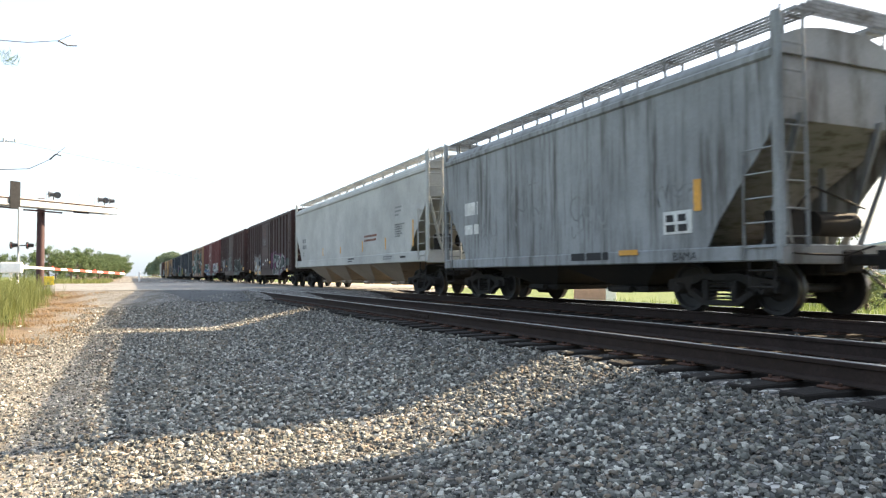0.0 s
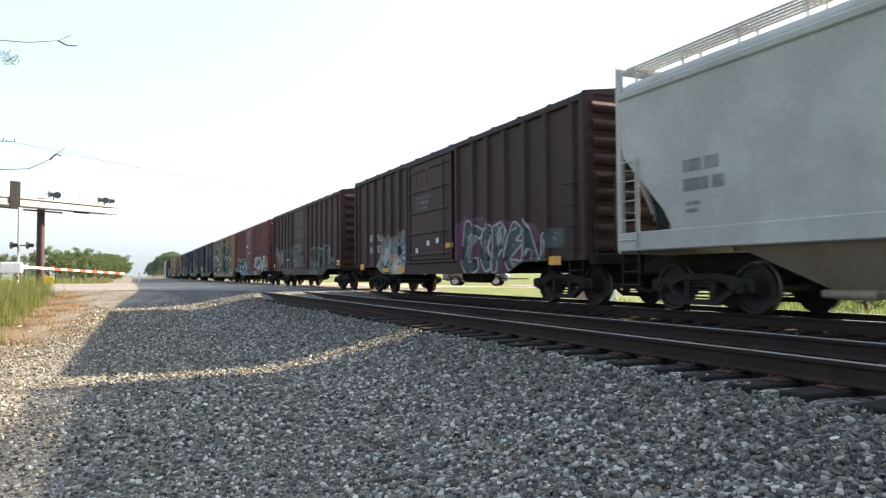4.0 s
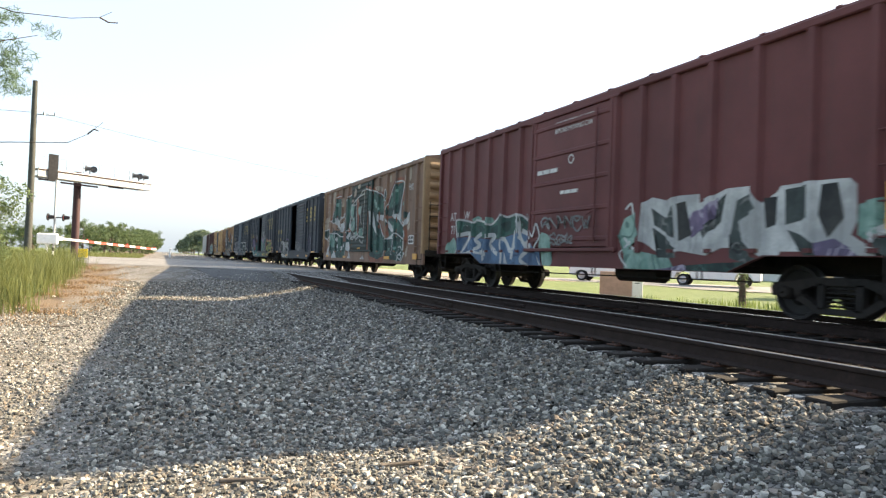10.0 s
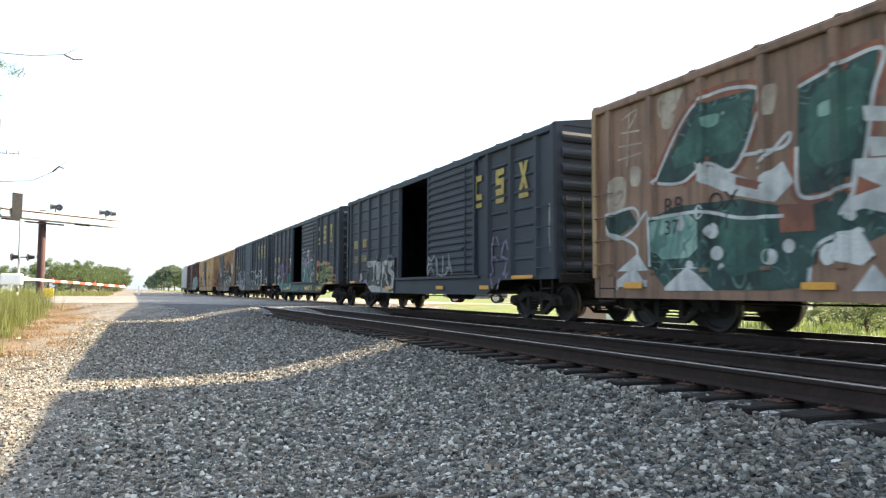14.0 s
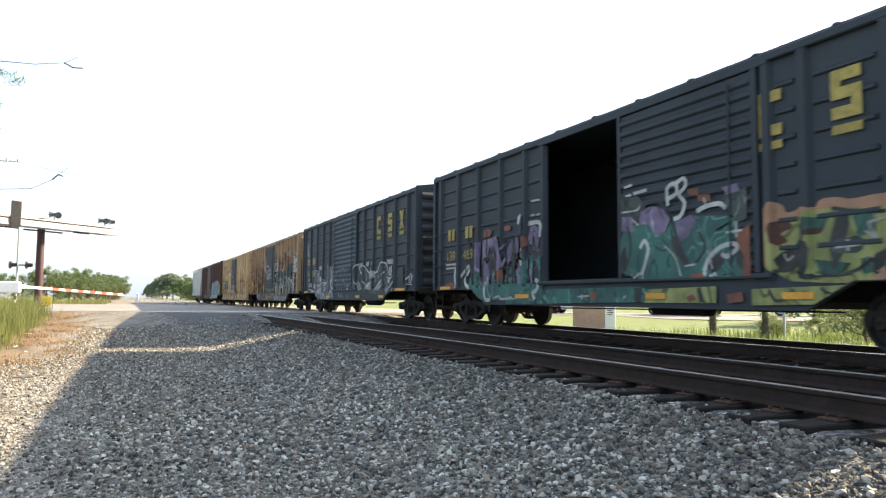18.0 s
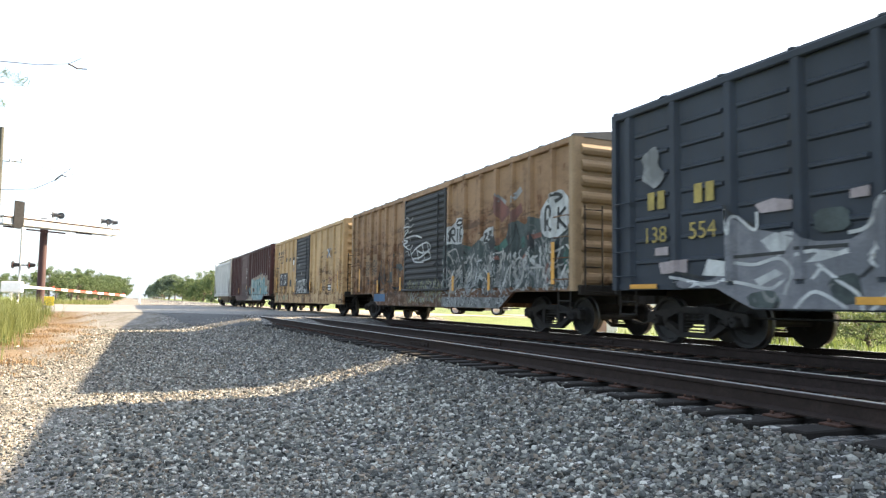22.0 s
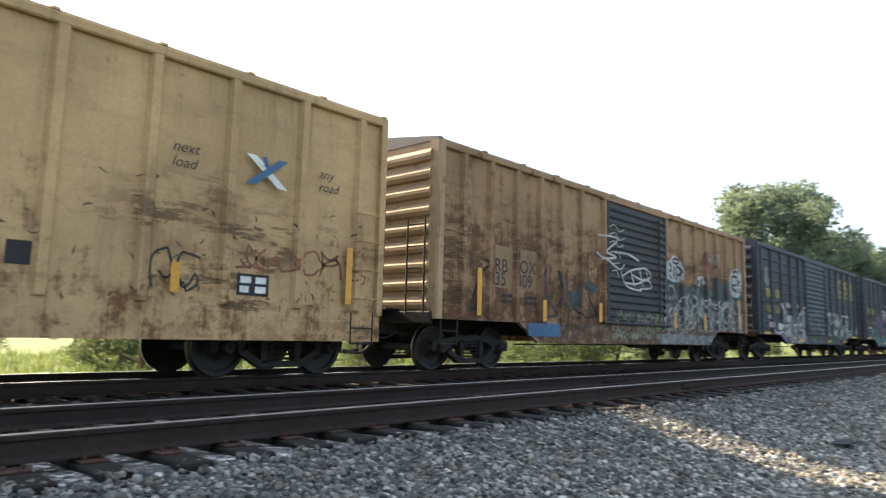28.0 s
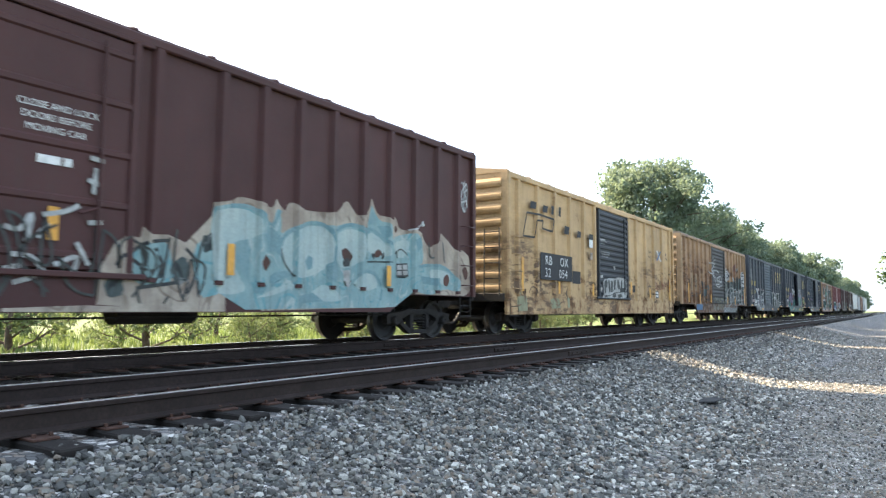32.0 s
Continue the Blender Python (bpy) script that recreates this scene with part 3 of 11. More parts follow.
def bolster_mesh():
    m = M()
    m.prism("y", [(-1.0, 0.42), (-0.6, 0.4), (-0.35, 0.48), (0.35, 0.48), (0.6, 0.4), (1.0, 0.42), (1.0, 0.62), (0.5, 0.72), (-0.5, 0.72), (-1.0, 0.62)], -0.2, 0.2)
    m.lathe("z", (0, 0, 0), [(0.72, 0.2), (0.8, 0.2), (0.8, 0.01)], 16)
    for y in (-0.42, 0.42):
        m.tube([(-0.9, y, 0.42), (0.9, y, 0.42)], 0.045, 8)
        m.cbox(-0.88, -0.7, y - 0.06, y + 0.06, 0.28, 0.55, 0.02)
        m.cbox(0.7, 0.88, y - 0.06, y + 0.06, 0.28, 0.55, 0.02)
    return m.mesh("truck", BLACK)


def coupler_mesh():
    """Draft gear and knuckle, drawn towards -y from the car's end at y = 0."""
    m = M()
    m.cbox(-0.24, 0.24, -0.12, 0.5, 0.66, 1.0, 0.03)
    m.cbox(-0.09, 0.09, -0.62, 0.0, 0.76, 0.93, 0.03)
    m.prism("z", [(-0.14, -0.55), (-0.2, -0.72), (-0.18, -0.9), (-0.1, -0.93), (-0.06, -0.78), (0.02, -0.76), (0.06, -0.88), (0.13, -0.95), (0.19, -0.86), (0.16, -0.62), (0.1, -0.52)], 0.7, 0.98)
    m.tube([(0.12, -0.88, 0.66), (0.12, -0.88, 1.02)], 0.035, 8)
    m.tube([(-1.3, -0.1, 0.95), (-0.9, -0.16, 0.93), (-0.3, -0.2, 0.92), (-0.1, -0.5, 1.05)], 0.016, 6)
    return m.mesh("coupler", BLACK)


def hose_mesh():
    m = M()
    pts = [(0.2 + 0.05 * math.sin(3 * k / 12), -0.1 - 0.8 * (k / 12) ** 0.9, 0.72 - 0.42 * math.sin(min(1, k / 12 * 1.15) * 1.9)) for k in range(13)]
    m.tube(pts, 0.024, 8)
    m.tube([pts[-1], (pts[-1][0], pts[-1][1] - 0.13, pts[-1][2] + 0.02)], 0.04, 8)
    m.tube([(0.45, 0.1, 0.7), (0.4, -0.15, 0.58), (0.32, -0.3, 0.6), (0.25, -0.15, 0.72)], 0.016, 6)
    return m.mesh("air_hose", HOSE)


SIDE_FRAME, WHEELSET, BOLSTER, COUPLER, AIR_HOSE = side_frame_mesh(), wheelset_mesh(), bolster_mesh(), coupler_mesh(), hose_mesh()
CARS, SETS = [], []                   # (car, middle of the car along the train), (wheelset, y)


def running_gear(car, half, yb):
    """Two trucks, couplers and hoses."""
    for s in (-1, 1):
        tr = part("truck", BOLSTER, None, car, "sooty black cast steel truck")
        tr.matrix_basis = pose(0, s * yb, 0)
        for x in (-1.0, 1.0):
            part("side_frame", SIDE_FRAME, None, tr).matrix_basis = pose(x, 0, 0)
        for y in (-0.89, 0.89):
            w = part("wheelset", WHEELSET, None, tr, "dark wheelset with worn treads")
            SETS.append((w, y))
        turn = pose(0, s * half, 0, 0, 0, 0 if s < 0 else 180)
        part("coupler", COUPLER, None, car, "sooty black coupler").matrix_basis = turn
        part("air_hose", AIR_HOSE, None, car, "hanging black rubber hose").matrix_basis = turn


def lettering(car, text, y, z, size, mat, x=-SHEET - 0.006, lean=0.0, gap=1.0):
    """Words on the seen side; y is where they start, and they run towards -y."""
    cu = bpy.data.curves.new("lettering", "FONT")
    cu.body, cu.size, cu.shear, cu.space_character = text, size, lean, gap
    tmp = bpy.data.objects.new("lettering", cu)
    me = bpy.data.meshes.new_from_object(tmp)
    bpy.data.objects.remove(tmp)
    co = np.empty(len(me.vertices) * 3, np.float32)
    me.vertices.foreach_get("co", co)
    co = co.reshape(-1, 3)
    me.vertices.foreach_set("co", np.stack([np.full(len(co), x), y - co[:, 0], z + co[:, 1]], -1).astype(np.float32).ravel())
    me.materials.clear()
    me.materials.append(mat)
    me.update()
    return part("lettering", me, None, car)


def bars(car, rows, y, z, h, gap, mat, x=-SHEET - 0.007, seed=1):
    """Small unreadable writing: one row of short bars for each width in rows."""
    rng, m = random.Random(seed), M()
    for i, w in enumerate(rows):
        a = y
        while a > y - w:
            k = min(rng.uniform(1.2, 3.6) * h, a - (y - w) + 0.01)
            m.box(x - 0.001, x + 0.001, a - k, a, z - i * (h + gap) - h, z - i * (h + gap))
            a -= k + 0.35 * h
    return tagged(part("marking", m, mat, car), kind="stuff")


def plate(car, y0, y1, z0, z1, mat, x=-POST - 0.004, name="reflector"):
    return part(name, M().cbox(x - 0.004, x + 0.004, min(y0, y1), max(y0, y1), z0, z1, 0.002), mat, car)


GLYPHS = [
    [[(0, 0), (0.05, 1), (0.95, 0.02), (1, 1)]],
    [[(0, 0), (0.12, 1), (0.5, 0.4), (0.9, 1), (1, 0)]],
    [[(1, 0.98), (0.05, 0.9), (0.1, 0.5), (0.0, 0.05), (1, 0)], [(0.1, 0.5), (0.75, 0.52)]],
    [[(1, 0.9), (0.3, 1), (0, 0.7), (0.9, 0.45), (1, 0.15), (0.5, 0), (0, 0.1)]],
    [[(0.05, 0), (0, 1), (0.8, 0.95), (0.9, 0.6), (0.1, 0.45), (1, 0)]],
    [[(0, 0), (0.05, 1)], [(1, 1), (0.1, 0.5), (1, 0.02)]],
    [[(0, 0.95), (1, 1), (0.05, 0.05), (1, 0)]],
    [[(0, 0), (0.5, 1), (1, 0)], [(0.2, 0.38), (0.85, 0.34)]],
    [[(0.2, 0.08), (0, 0.6), (0.4, 1), (0.95, 0.75), (0.9, 0.2), (0.45, 0), (0.15, 0.15)]],
    [[(0, 1), (0.25, 0), (0.5, 0.65), (0.75, 0), (1, 1)]],
]


def strokes(car, at, glyphs, layers, seed, surf, label="sprayed letter shapes", curl=0.06, slant=0.0):
    """Sprayed letter shapes that lie on the sheet and over the posts. layers: (width, paint) from the outline inwards."""
    rng = random.Random(seed)
    y1, y0, z0, z1 = at                 # read from +y to -y
    cell = (y0 - y1) / glyphs
    for g in range(glyphs):
        lines = []
        w, h = cell * rng.uniform(0.78, 1.0), (z1 - z0) * rng.uniform(0.85, 1.05)
        gy, gz = y1 + cell * (g + 0.06), z0 + (z1 - z0) * rng.uniform(-0.05, 0.06)
        for pts in rng.choice(GLYPHS):
            pts = [(a + rng.uniform(-0.07, 0.07), b + rng.uniform(-0.06, 0.06)) for a, b in pts]
            out = []
            for (a, b), (c, d) in zip(pts, pts[1:]):
                bow = rng.uniform(-curl, curl) * 2
                n = max(3, int(math.hypot((c - a) * w, (d - b) * h) / 0.05))
                for i in range(n + 1):
                    t = i / n
                    q = bow * math.sin(math.pi * t)
                    zz = gz + h * (b + (d - b) * t - q * (c - a))
                    out.append((gy + w * (a + (c - a) * t + q * (d - b)) - slant * (zz - gz), zz))
            lines.append(out)
        for k, (wd, colour) in enumerate(layers):
            lift, m = 0.004 + 0.003 * k, M()
            for li, out in enumerate(lines):
                vs, nc = [], max(3, int(wd / 0.045))
                for i, (a, b) in enumerate(out):
                    p, q = out[max(i - 2, 0)], out[min(i + 2, len(out) - 1)]
                    dy, dz = q[0] - p[0], q[1] - p[1]
                    ln = math.hypot(dy, dz) or 1
                    if k == 0 and i in (0, len(out) - 1):       # the outline reaches round the ends
                        sg = -1 if i == 0 else 1
                        a, b = a + sg * dy / ln * wd * 0.25, b + sg * dz / ln * wd * 0.25
                    for c in range(nc):
                        e = (c / (nc - 1) - 0.5) * wd
                        yy, zz = a - dz / ln * e, min(z1 + 0.15, max(0.72, b + dy / ln * e))
                        vs.append((-surf(yy, zz) - lift - 0.0004 * (li % 5), yy, zz))
                m.add(vs, [(i * nc + c, i * nc + c + 1, (i + 1) * nc + c + 1, (i + 1) * nc + c) for i in range(len(out) - 1) for c in range(nc - 1)])
            part("graffiti", m, colour, car, label)


def bent(pts, times):
    """The outline with its corners cut, so that it runs round."""
    for _ in range(times):
        pts = [p for (a, b), (c, d) in zip(pts, pts[1:] + pts[:1]) for p in ((a * 0.8 + c * 0.2, b * 0.8 + d * 0.2), (a * 0.2 + c * 0.8, b * 0.2 + d * 0.8))]
    return pts


def fill(car, polys, mat, surf, lift=0.004, bend=0):
    """Sprayed areas: each outline is cut into upright strips that follow the sheet and the posts."""
    for pi, pts in enumerate(polys):
        pts = bent(pts, bend)
        m, seen = M(), {}

        def face(corners):
            ring = []
            for v in corners:
                key = tuple(round(c, 3) for c in v)
                if key not in seen:
                    seen[key] = len(m.v)
                    m.v.append(v)
                if seen[key] not in ring:
                    ring.append(seen[key])
            if len(ring) > 2:
                m.f.append(tuple(ring))
                m.m.append(0)
                m.s.append(False)

        def out(y, side, zs):
            a, b = surf(y - 0.0005, zs), surf(y + 0.0005, zs)
            return -lift - 0.00035 * (pi % 6) - ((a + b) / 2 if abs(a - b) < 0.01 else (b if side > 0 else a))

        ys = sorted(p[0] for p in pts)
        cuts = sorted(set(ys + [b for b in surf.breaks if ys[0] < b < ys[-1]]))
        cuts = [c for i, c in enumerate(cuts) if i == 0 or c - cuts[i - 1] > 0.002]
        for a, b in zip(cuts, cuts[1:]):
            hit = []
            for (y0, z0), (y1, z1) in zip(pts, pts[1:] + pts[:1]):
                if min(y0, y1) <= a + 0.002 and max(y0, y1) >= b - 0.002 and y0 != y1:
                    at = lambda y: z0 + (z1 - z0) * (min(max(y, min(y0, y1)), max(y0, y1)) - y0) / (y1 - y0)
                    hit.append((at((a + b) / 2), at(a), at(b)))
            hit.sort()
            for lo, hi in zip(hit[::2], hit[1::2]):
                made = []
                for z0, z1, zs in ((0.0, 1.065, 1.0), (1.065, 9.0, 2.0)):         # sill, then sheet
                    fa, fb = max(z0, surf.foot(a)), max(z0, surf.foot(b))
                    z1 = min(z1, surf.top)
                    q = [max(lo[1], fa), max(lo[2], fb), min(hi[2], z1), min(hi[1], z1)]
                    if q[3] - q[0] < 0.004 and q[2] - q[1] < 0.004:
                        continue
                    q[3], q[2] = max(q[3], q[0]), max(q[2], q[1])
                    xa, xb = out(a, 1, zs), out(b, -1, zs)
                    face([(xa, a, q[0]), (xa, a, q[3]), (xb, b, q[2]), (xb, b, q[1])])
                    made.append((xa, xb, q))
                if len(made) == 2:                                               # over the sill's edge
                    (xa, xb, q), (xc, xd, r) = made
                    face([(xa, a, q[3]), (xc, a, r[0]), (xd, b, r[1]), (xb, b, q[2])])
        if m.f:
            part("graffiti", m, mat, car, "sprayed letter shape")


def brush(car, lines, width, mat, surf, lift=0.008):
    """Sprayed lines of even width that follow the sheet and the posts."""
    foot = surf.foot
    for li, pts in enumerate(lines):
        m, out = M(), []
        ext = [pts[0]] + list(pts) + [pts[-1]]
        for i in range(len(pts) - 1):            # a smooth line through the points
            p0, p1, p2, p3 = ext[i:i + 4]
            k = max(2, int(math.hypot(p2[0] - p1[0], p2[1] - p1[1]) / 0.05))
            for j in range(k + (i == len(pts) - 2)):
                u = j / k
                out.append(tuple(0.5 * (2 * p1[q] + (p2[q] - p0[q]) * u + (2 * p0[q] - 5 * p1[q] + 4 * p2[q] - p3[q]) * u * u + (3 * p1[q] - p0[q] - 3 * p2[q] + p3[q]) * u ** 3) for q in (0, 1)))
        vs = []
        for i in range(len(out)):
            p, q = out[max(i - 2, 0)], out[min(i + 2, len(out) - 1)]
            dy, dz = q[0] - p[0], q[1] - p[1]
            ln = math.hypot(dy, dz) or 1
            for e in (-0.5, 0, 0.5):
                y, z = out[i][0] - dz / ln * e * width, out[i][1] + dy / ln * e * width
                z = min(max(z, foot(y) + 0.01), surf.top)
                vs.append((-surf(y, z) - lift - 0.00035 * (li % 6) - 0.0012 * i / len(out), y, z))
        m.add(vs, [(3 * i + c, 3 * i + c + 1, 3 * i + c + 4, 3 * i + c + 3) for i in range(len(out) - 1) for c in (0, 1)])
        part("graffiti", m, mat, car, "sprayed letter line")


def flecks(car, at, count, size, mat, seed, surf, lift=0.01, spread=0.55):
    """Many short curved spray marks, too small to pick apart."""
    rng = random.Random(seed)
    m = M()
    for i in range(count):
        y, z = rng.uniform(*sorted(at[:2])), at[2] + (at[3] - at[2]) * rng.random() ** 1.25
        a, h, w, c = rng.gauss(math.pi / 2, spread), size * rng.uniform(0.4, 1.1), size * rng.uniform(0.08, 0.17), rng.gauss(0, 0.2) * size
        vs = []
        for u, k in ((-0.5, 0.2), (-0.2, 1.0), (0.2, 0.9), (0.5, 0.15)):
            for e in (-1, 1):
                p, q = u * 2 * h * 0.7, e * w * k + c * (1 - 4 * u * u)
                yy = y + p * math.cos(a) - q * math.sin(a)
                zz = min(max(z + p * math.sin(a) + q * math.cos(a), surf.foot(yy) + 0.01), surf.top)
                vs.append((-surf(yy, zz) - lift - 0.001 * (i % 13) / 13, yy, zz))
        m.add(vs, [(0, 1, 3, 2), (2, 3, 5, 4), (4, 5, 7, 6)])
    return tagged(part("graffiti", m, mat, car), "short sprayed marks", kind="stuff")


def dots(car, at, count, r0, r1, mat, seed, surf):
    """Sprayed round spots."""
    rng = random.Random(seed)
    for i in range(count):
        y, z, r = rng.uniform(*sorted(at[:2])), rng.uniform(*at[2:]), rng.uniform(r0, r1)
        st = rng.uniform(0.8, 1.5)
        rings = [(-surf(y, z) - 0.012, y, z)]
        for k in range(14):
            a = k * math.pi / 7
            yy, zz = y + r * math.cos(a), z + r * st * math.sin(a)
            rings.append((-surf(yy, zz) - 0.012, yy, zz))
        part("graffiti", M().add(rings, [(0, k + 1, (k + 1) % 14 + 1) for k in range(14)]), mat, car, "sprayed round spot")


def sheet_plate(car, y0, y1, z0, z1, mat, name="marking", lift=0.004):
    return plate(car, y0, y1, z0, z1, mat, -SHEET - lift, name)


def outline(car, pts, width, mat, surf, name="emblem"):
    """A closed line of even width painted on the side."""
    m = M()
    n = len(pts)
    for i in range(n):
        (a, b), (c, d) = pts[i], pts[(i + 1) % n]
        ln = math.hypot(c - a, d - b)
        k = max(2, int(ln / 0.05))
        ny, nz = -(d - b) / ln * width / 2, (c - a) / ln * width / 2
        vs = []
        for j in range(k + 1):
            t = j / k
            y, z = a + (c - a) * t, b + (d - b) * t
            vs += [(-surf(y + ny, z + nz) - 0.005, y + ny, z + nz), (-surf(y - ny, z - nz) - 0.005, y - ny, z - nz)]
        m.add(vs, [(2 * j, 2 * j + 1, 2 * j + 3, 2 * j + 2) for j in range(k)])
    return part(name, m, mat, car)


def shape(car, pts, mat, surf, name="emblem"):
    """A small flat painted shape."""
    return part(name, M().add([(-surf(y, z) - 0.006, y, z) for y, z in pts], [tuple(range(len(pts)))]), mat, car)


def box_car(front, rear, e, skin, label, door=(-1.5, 1.8), door_skin=None, opening=None, style="plug", posts=7, beads=0, roof=None, taper=True, group="boxcars of the train", ends=None, frame_mat=None, post_at=None, sill=0.0):
    """An outside-post boxcar. opening: where a slid door leaves a dark gap."""
    half = (rear - front) / 2
    car = thing("boxcar", label, "boxcar", group)
    CARS.append((car, (front + rear) / 2))
    roof, ends, door_skin = roof or skin, ends or skin, door_skin or skin
    gapd = opening or door
    post_y = []
    for a, b in ((-half + 0.27, door[0] - 0.16), (door[1] + 0.16, half - 0.27)):
        n = posts
        post_y += [a + (b - a) * i / n for i in range(n + 1)]
    post_y = post_at or post_y
    dy0, dy1 = (opening[0] - 3.15, opening[0] + 0.02) if opening else door
    if opening:                                # the slid door covers these
        post_y = [p for p in post_y if not dy0 - 0.1 < p < dy1 + 0.05]
    zb = 0.98
    sill = sill or (0.68 if taper else 0.64)

    def surf(y, z):
        if z < 1.065:
            return SHEET + 0.031
        if dy0 < y < dy1:
            return SHEET + (0.102 if style == "ribbed" else 0.087)
        d = min(abs(y - p) for p in post_y)
        if d < 0.055:
            return POST
        if d < 0.11:
            return POST - (POST - SHEET) * (d - 0.055) / 0.055
        return SHEET

    surf.top = e - 0.16
    surf.foot = (lambda y: sill + 0.01 + (0.955 - sill) * min(1.0, max(0.0, (abs(y) - half + 3.2) / 0.7))) if taper else (lambda y: sill + 0.02)
    surf.breaks = sorted([half - 3.2, half - 2.5, 3.2 - half, 2.5 - half] + [p + k for p in post_y for k in (-0.11, -0.055, 0.055, 0.11)] + [dy0, dy1])

    # sides
    t = 0.06
    lo = [(-half, 0.95), (-half + 2.5, 0.95), (-half + 3.2, sill), (half - 3.2, sill), (half - 2.5, 0.95), (half, 0.95)] if taper else [(-half, sill), (half, sill)]
    for a, b in ((-half, gapd[0]), (gapd[1], half)):
        part("side_panel", M().box(-SHEET, -SHEET + t, a, b, zb, e - 0.02), skin, car)
    part("side_panel", M().box(SHEET - t, SHEET, -half, half, zb, e - 0.02), skin, car)
    for s in (-1, 1):
        m = M()
        top = [(half, 1.06), (-half, 1.06)]
        m.prism("x", lo + top, s * (SHEET + 0.03), s * (SHEET - 0.05))
        part("side_sill", m, skin, car)
        m = M()
        m.cbox(min(s * POST, s * 1.38), max(s * POST, s * 1.38), -half, half, e - 0.15, e - 0.015, 0.02)
        part("top_chord", m, skin, car)
    for p in post_y:
        m = M()
        m.prism("z", [(-SHEET + 0.01, p - 0.11), (-POST, p - 0.055), (-POST, p + 0.055), (-SHEET + 0.01, p + 0.11)], 1.0, e - 0.14)
        part("side_post", m, skin, car)
    m = M()
    for p in post_y:
        m.prism("z", [(SHEET - 0.01, p - 0.11), (SHEET - 0.01, p + 0.11), (POST, p + 0.055), (POST, p - 0.055)], 1.0, e - 0.14)
    part("far_posts", m, skin, car)
    # shallow beads pressed into the panels
    if beads:
        for i in range(len(post_y) - 1):
            a, b = post_y[i] + 0.15, post_y[i + 1] - 0.15
            if b - a > 1.3 or b - a < 0.15:
                continue
            for k in range(beads):
                z = 1.25 + (e - 1.6) * (k + 0.5) / beads
                m = M()
                m.prism("y", [(-SHEET + 0.005, z - 0.05), (-SHEET - 0.035, z - 0.02), (-SHEET - 0.035, z + 0.02), (-SHEET + 0.005, z + 0.05)], a, b)
                part("panel_bead", m, skin, car)

    # door
    dr = part("door", M().cbox(-SHEET - 0.06, -SHEET - 0.005, dy0, dy1, 1.12, e - 0.2, 0.015), door_skin, car)
    if style == "ribbed":
        n = 15
        for k in range(n):
            z = 1.25 + (e - 1.6) * k / (n - 1)
            m = M()
            m.prism("y", [(-SHEET - 0.055, z - 0.075), (-SHEET - 0.1, z - 0.03), (-SHEET - 0.1, z + 0.03), (-SHEET - 0.055, z + 0.075)], dy0 + 0.1, dy1 - 0.1)
            part("door_rib", m, door_skin, dr)
    else:
        for k in range(5):
            z = 1.3 + (e - 1.7) * k / 4
            m = M()
            m.prism("y", [(-SHEET - 0.055, z - 0.06), (-SHEET - 0.085, z - 0.03), (-SHEET - 0.085, z + 0.03), (-SHEET - 0.055, z + 0.06)], dy0 + 0.06, dy1 - 0.06)
            part("door_rib", m, door_skin, dr)
    for y in (dy0 + 0.05, dy1 - 0.05):
        part("door_edge", M().cbox(-SHEET - 0.1, -SHEET - 0.02, y - 0.05, y + 0.05, 1.1, e - 0.18, 0.012), door_skin, dr)
    m = M()
    m.tube([(-SHEET - 0.12, dy0 + 0.5, 1.2), (-SHEET - 0.12, dy0 + 0.5, e - 0.3)], 0.02, 6)
    m.tube([(-SHEET - 0.12, dy0 + 0.5, 1.9), (-SHEET - 0.14, dy0 + 0.75, 1.8)], 0.018, 6)
    part("lock_bar", m, door_skin, dr)
    lo_y, hi_y = min(door[0], dy0) - 0.2, door[1] + 0.2
    part("door_track", M().cbox(-SHEET - 0.11, -SHEET - 0.0, lo_y, hi_y, 1.02, 1.1, 0.015), door_skin, car)
    part("door_track", M().cbox(-SHEET - 0.09, -SHEET - 0.0, lo_y, hi_y, e - 0.19, e - 0.13, 0.012), skin, car)
    # ends, pressed into broad ribs
    for s in (-1, 1):
        m = M()
        m.box(-SHEET, SHEET, min(s * half, s * (half - 0.06)), max(s * half, s * (half - 0.06)), 1.0, e - 0.02)
        m.prism("y", [(-SHEET, e - 0.02), (SHEET, e - 0.02), (0, e + 0.2)], s * (half - 0.06), s * half)
        end = part("end_wall", m, ends, car)
        for k in range(9):
            z = 1.22 + (e - 1.5) * k / 8
            r = M()
            r.prism("x", [(s * (half - 0.01), z - 0.13), (s * (half + 0.05), z - 0.1), (s * (half + 0.085), z - 0.03), (s * (half + 0.085), z + 0.03), (s * (half + 0.05), z + 0.1), (s * (half - 0.01), z + 0.13)], -SHEET + 0.12, SHEET - 0.12)
            part("end_rib", r, ends, end)
        for x in (-1, 1):
            c = M()
            c.prism("z", [(x * (POST + 0.004), s * (half - 0.12)), (x * (POST + 0.004), s * half), (x * (POST - 0.04), s * (half + 0.03)), (x * 1.3, s * (half + 0.03)), (x * 1.3, s * (half - 0.12))], 0.95, e - 0.02)
            part("corner_post", c, ends, end)
        # ladder on the end, grab irons on the side, sill step
        lad = M()
        for x in (-1.36, -0.92):
            lad.tube([(x, s * (half + 0.17), 1.0), (x, s * (half + 0.17), 2.75)], 0.018, 6)
        for k in range(5):
            z = 1.05 + 0.4 * k
            lad.tube([(-1.36, s * (half + 0.17), z), (-0.92, s * (half + 0.17), z)], 0.014, 6)
        part("end_ladder", lad, BLACK, car)
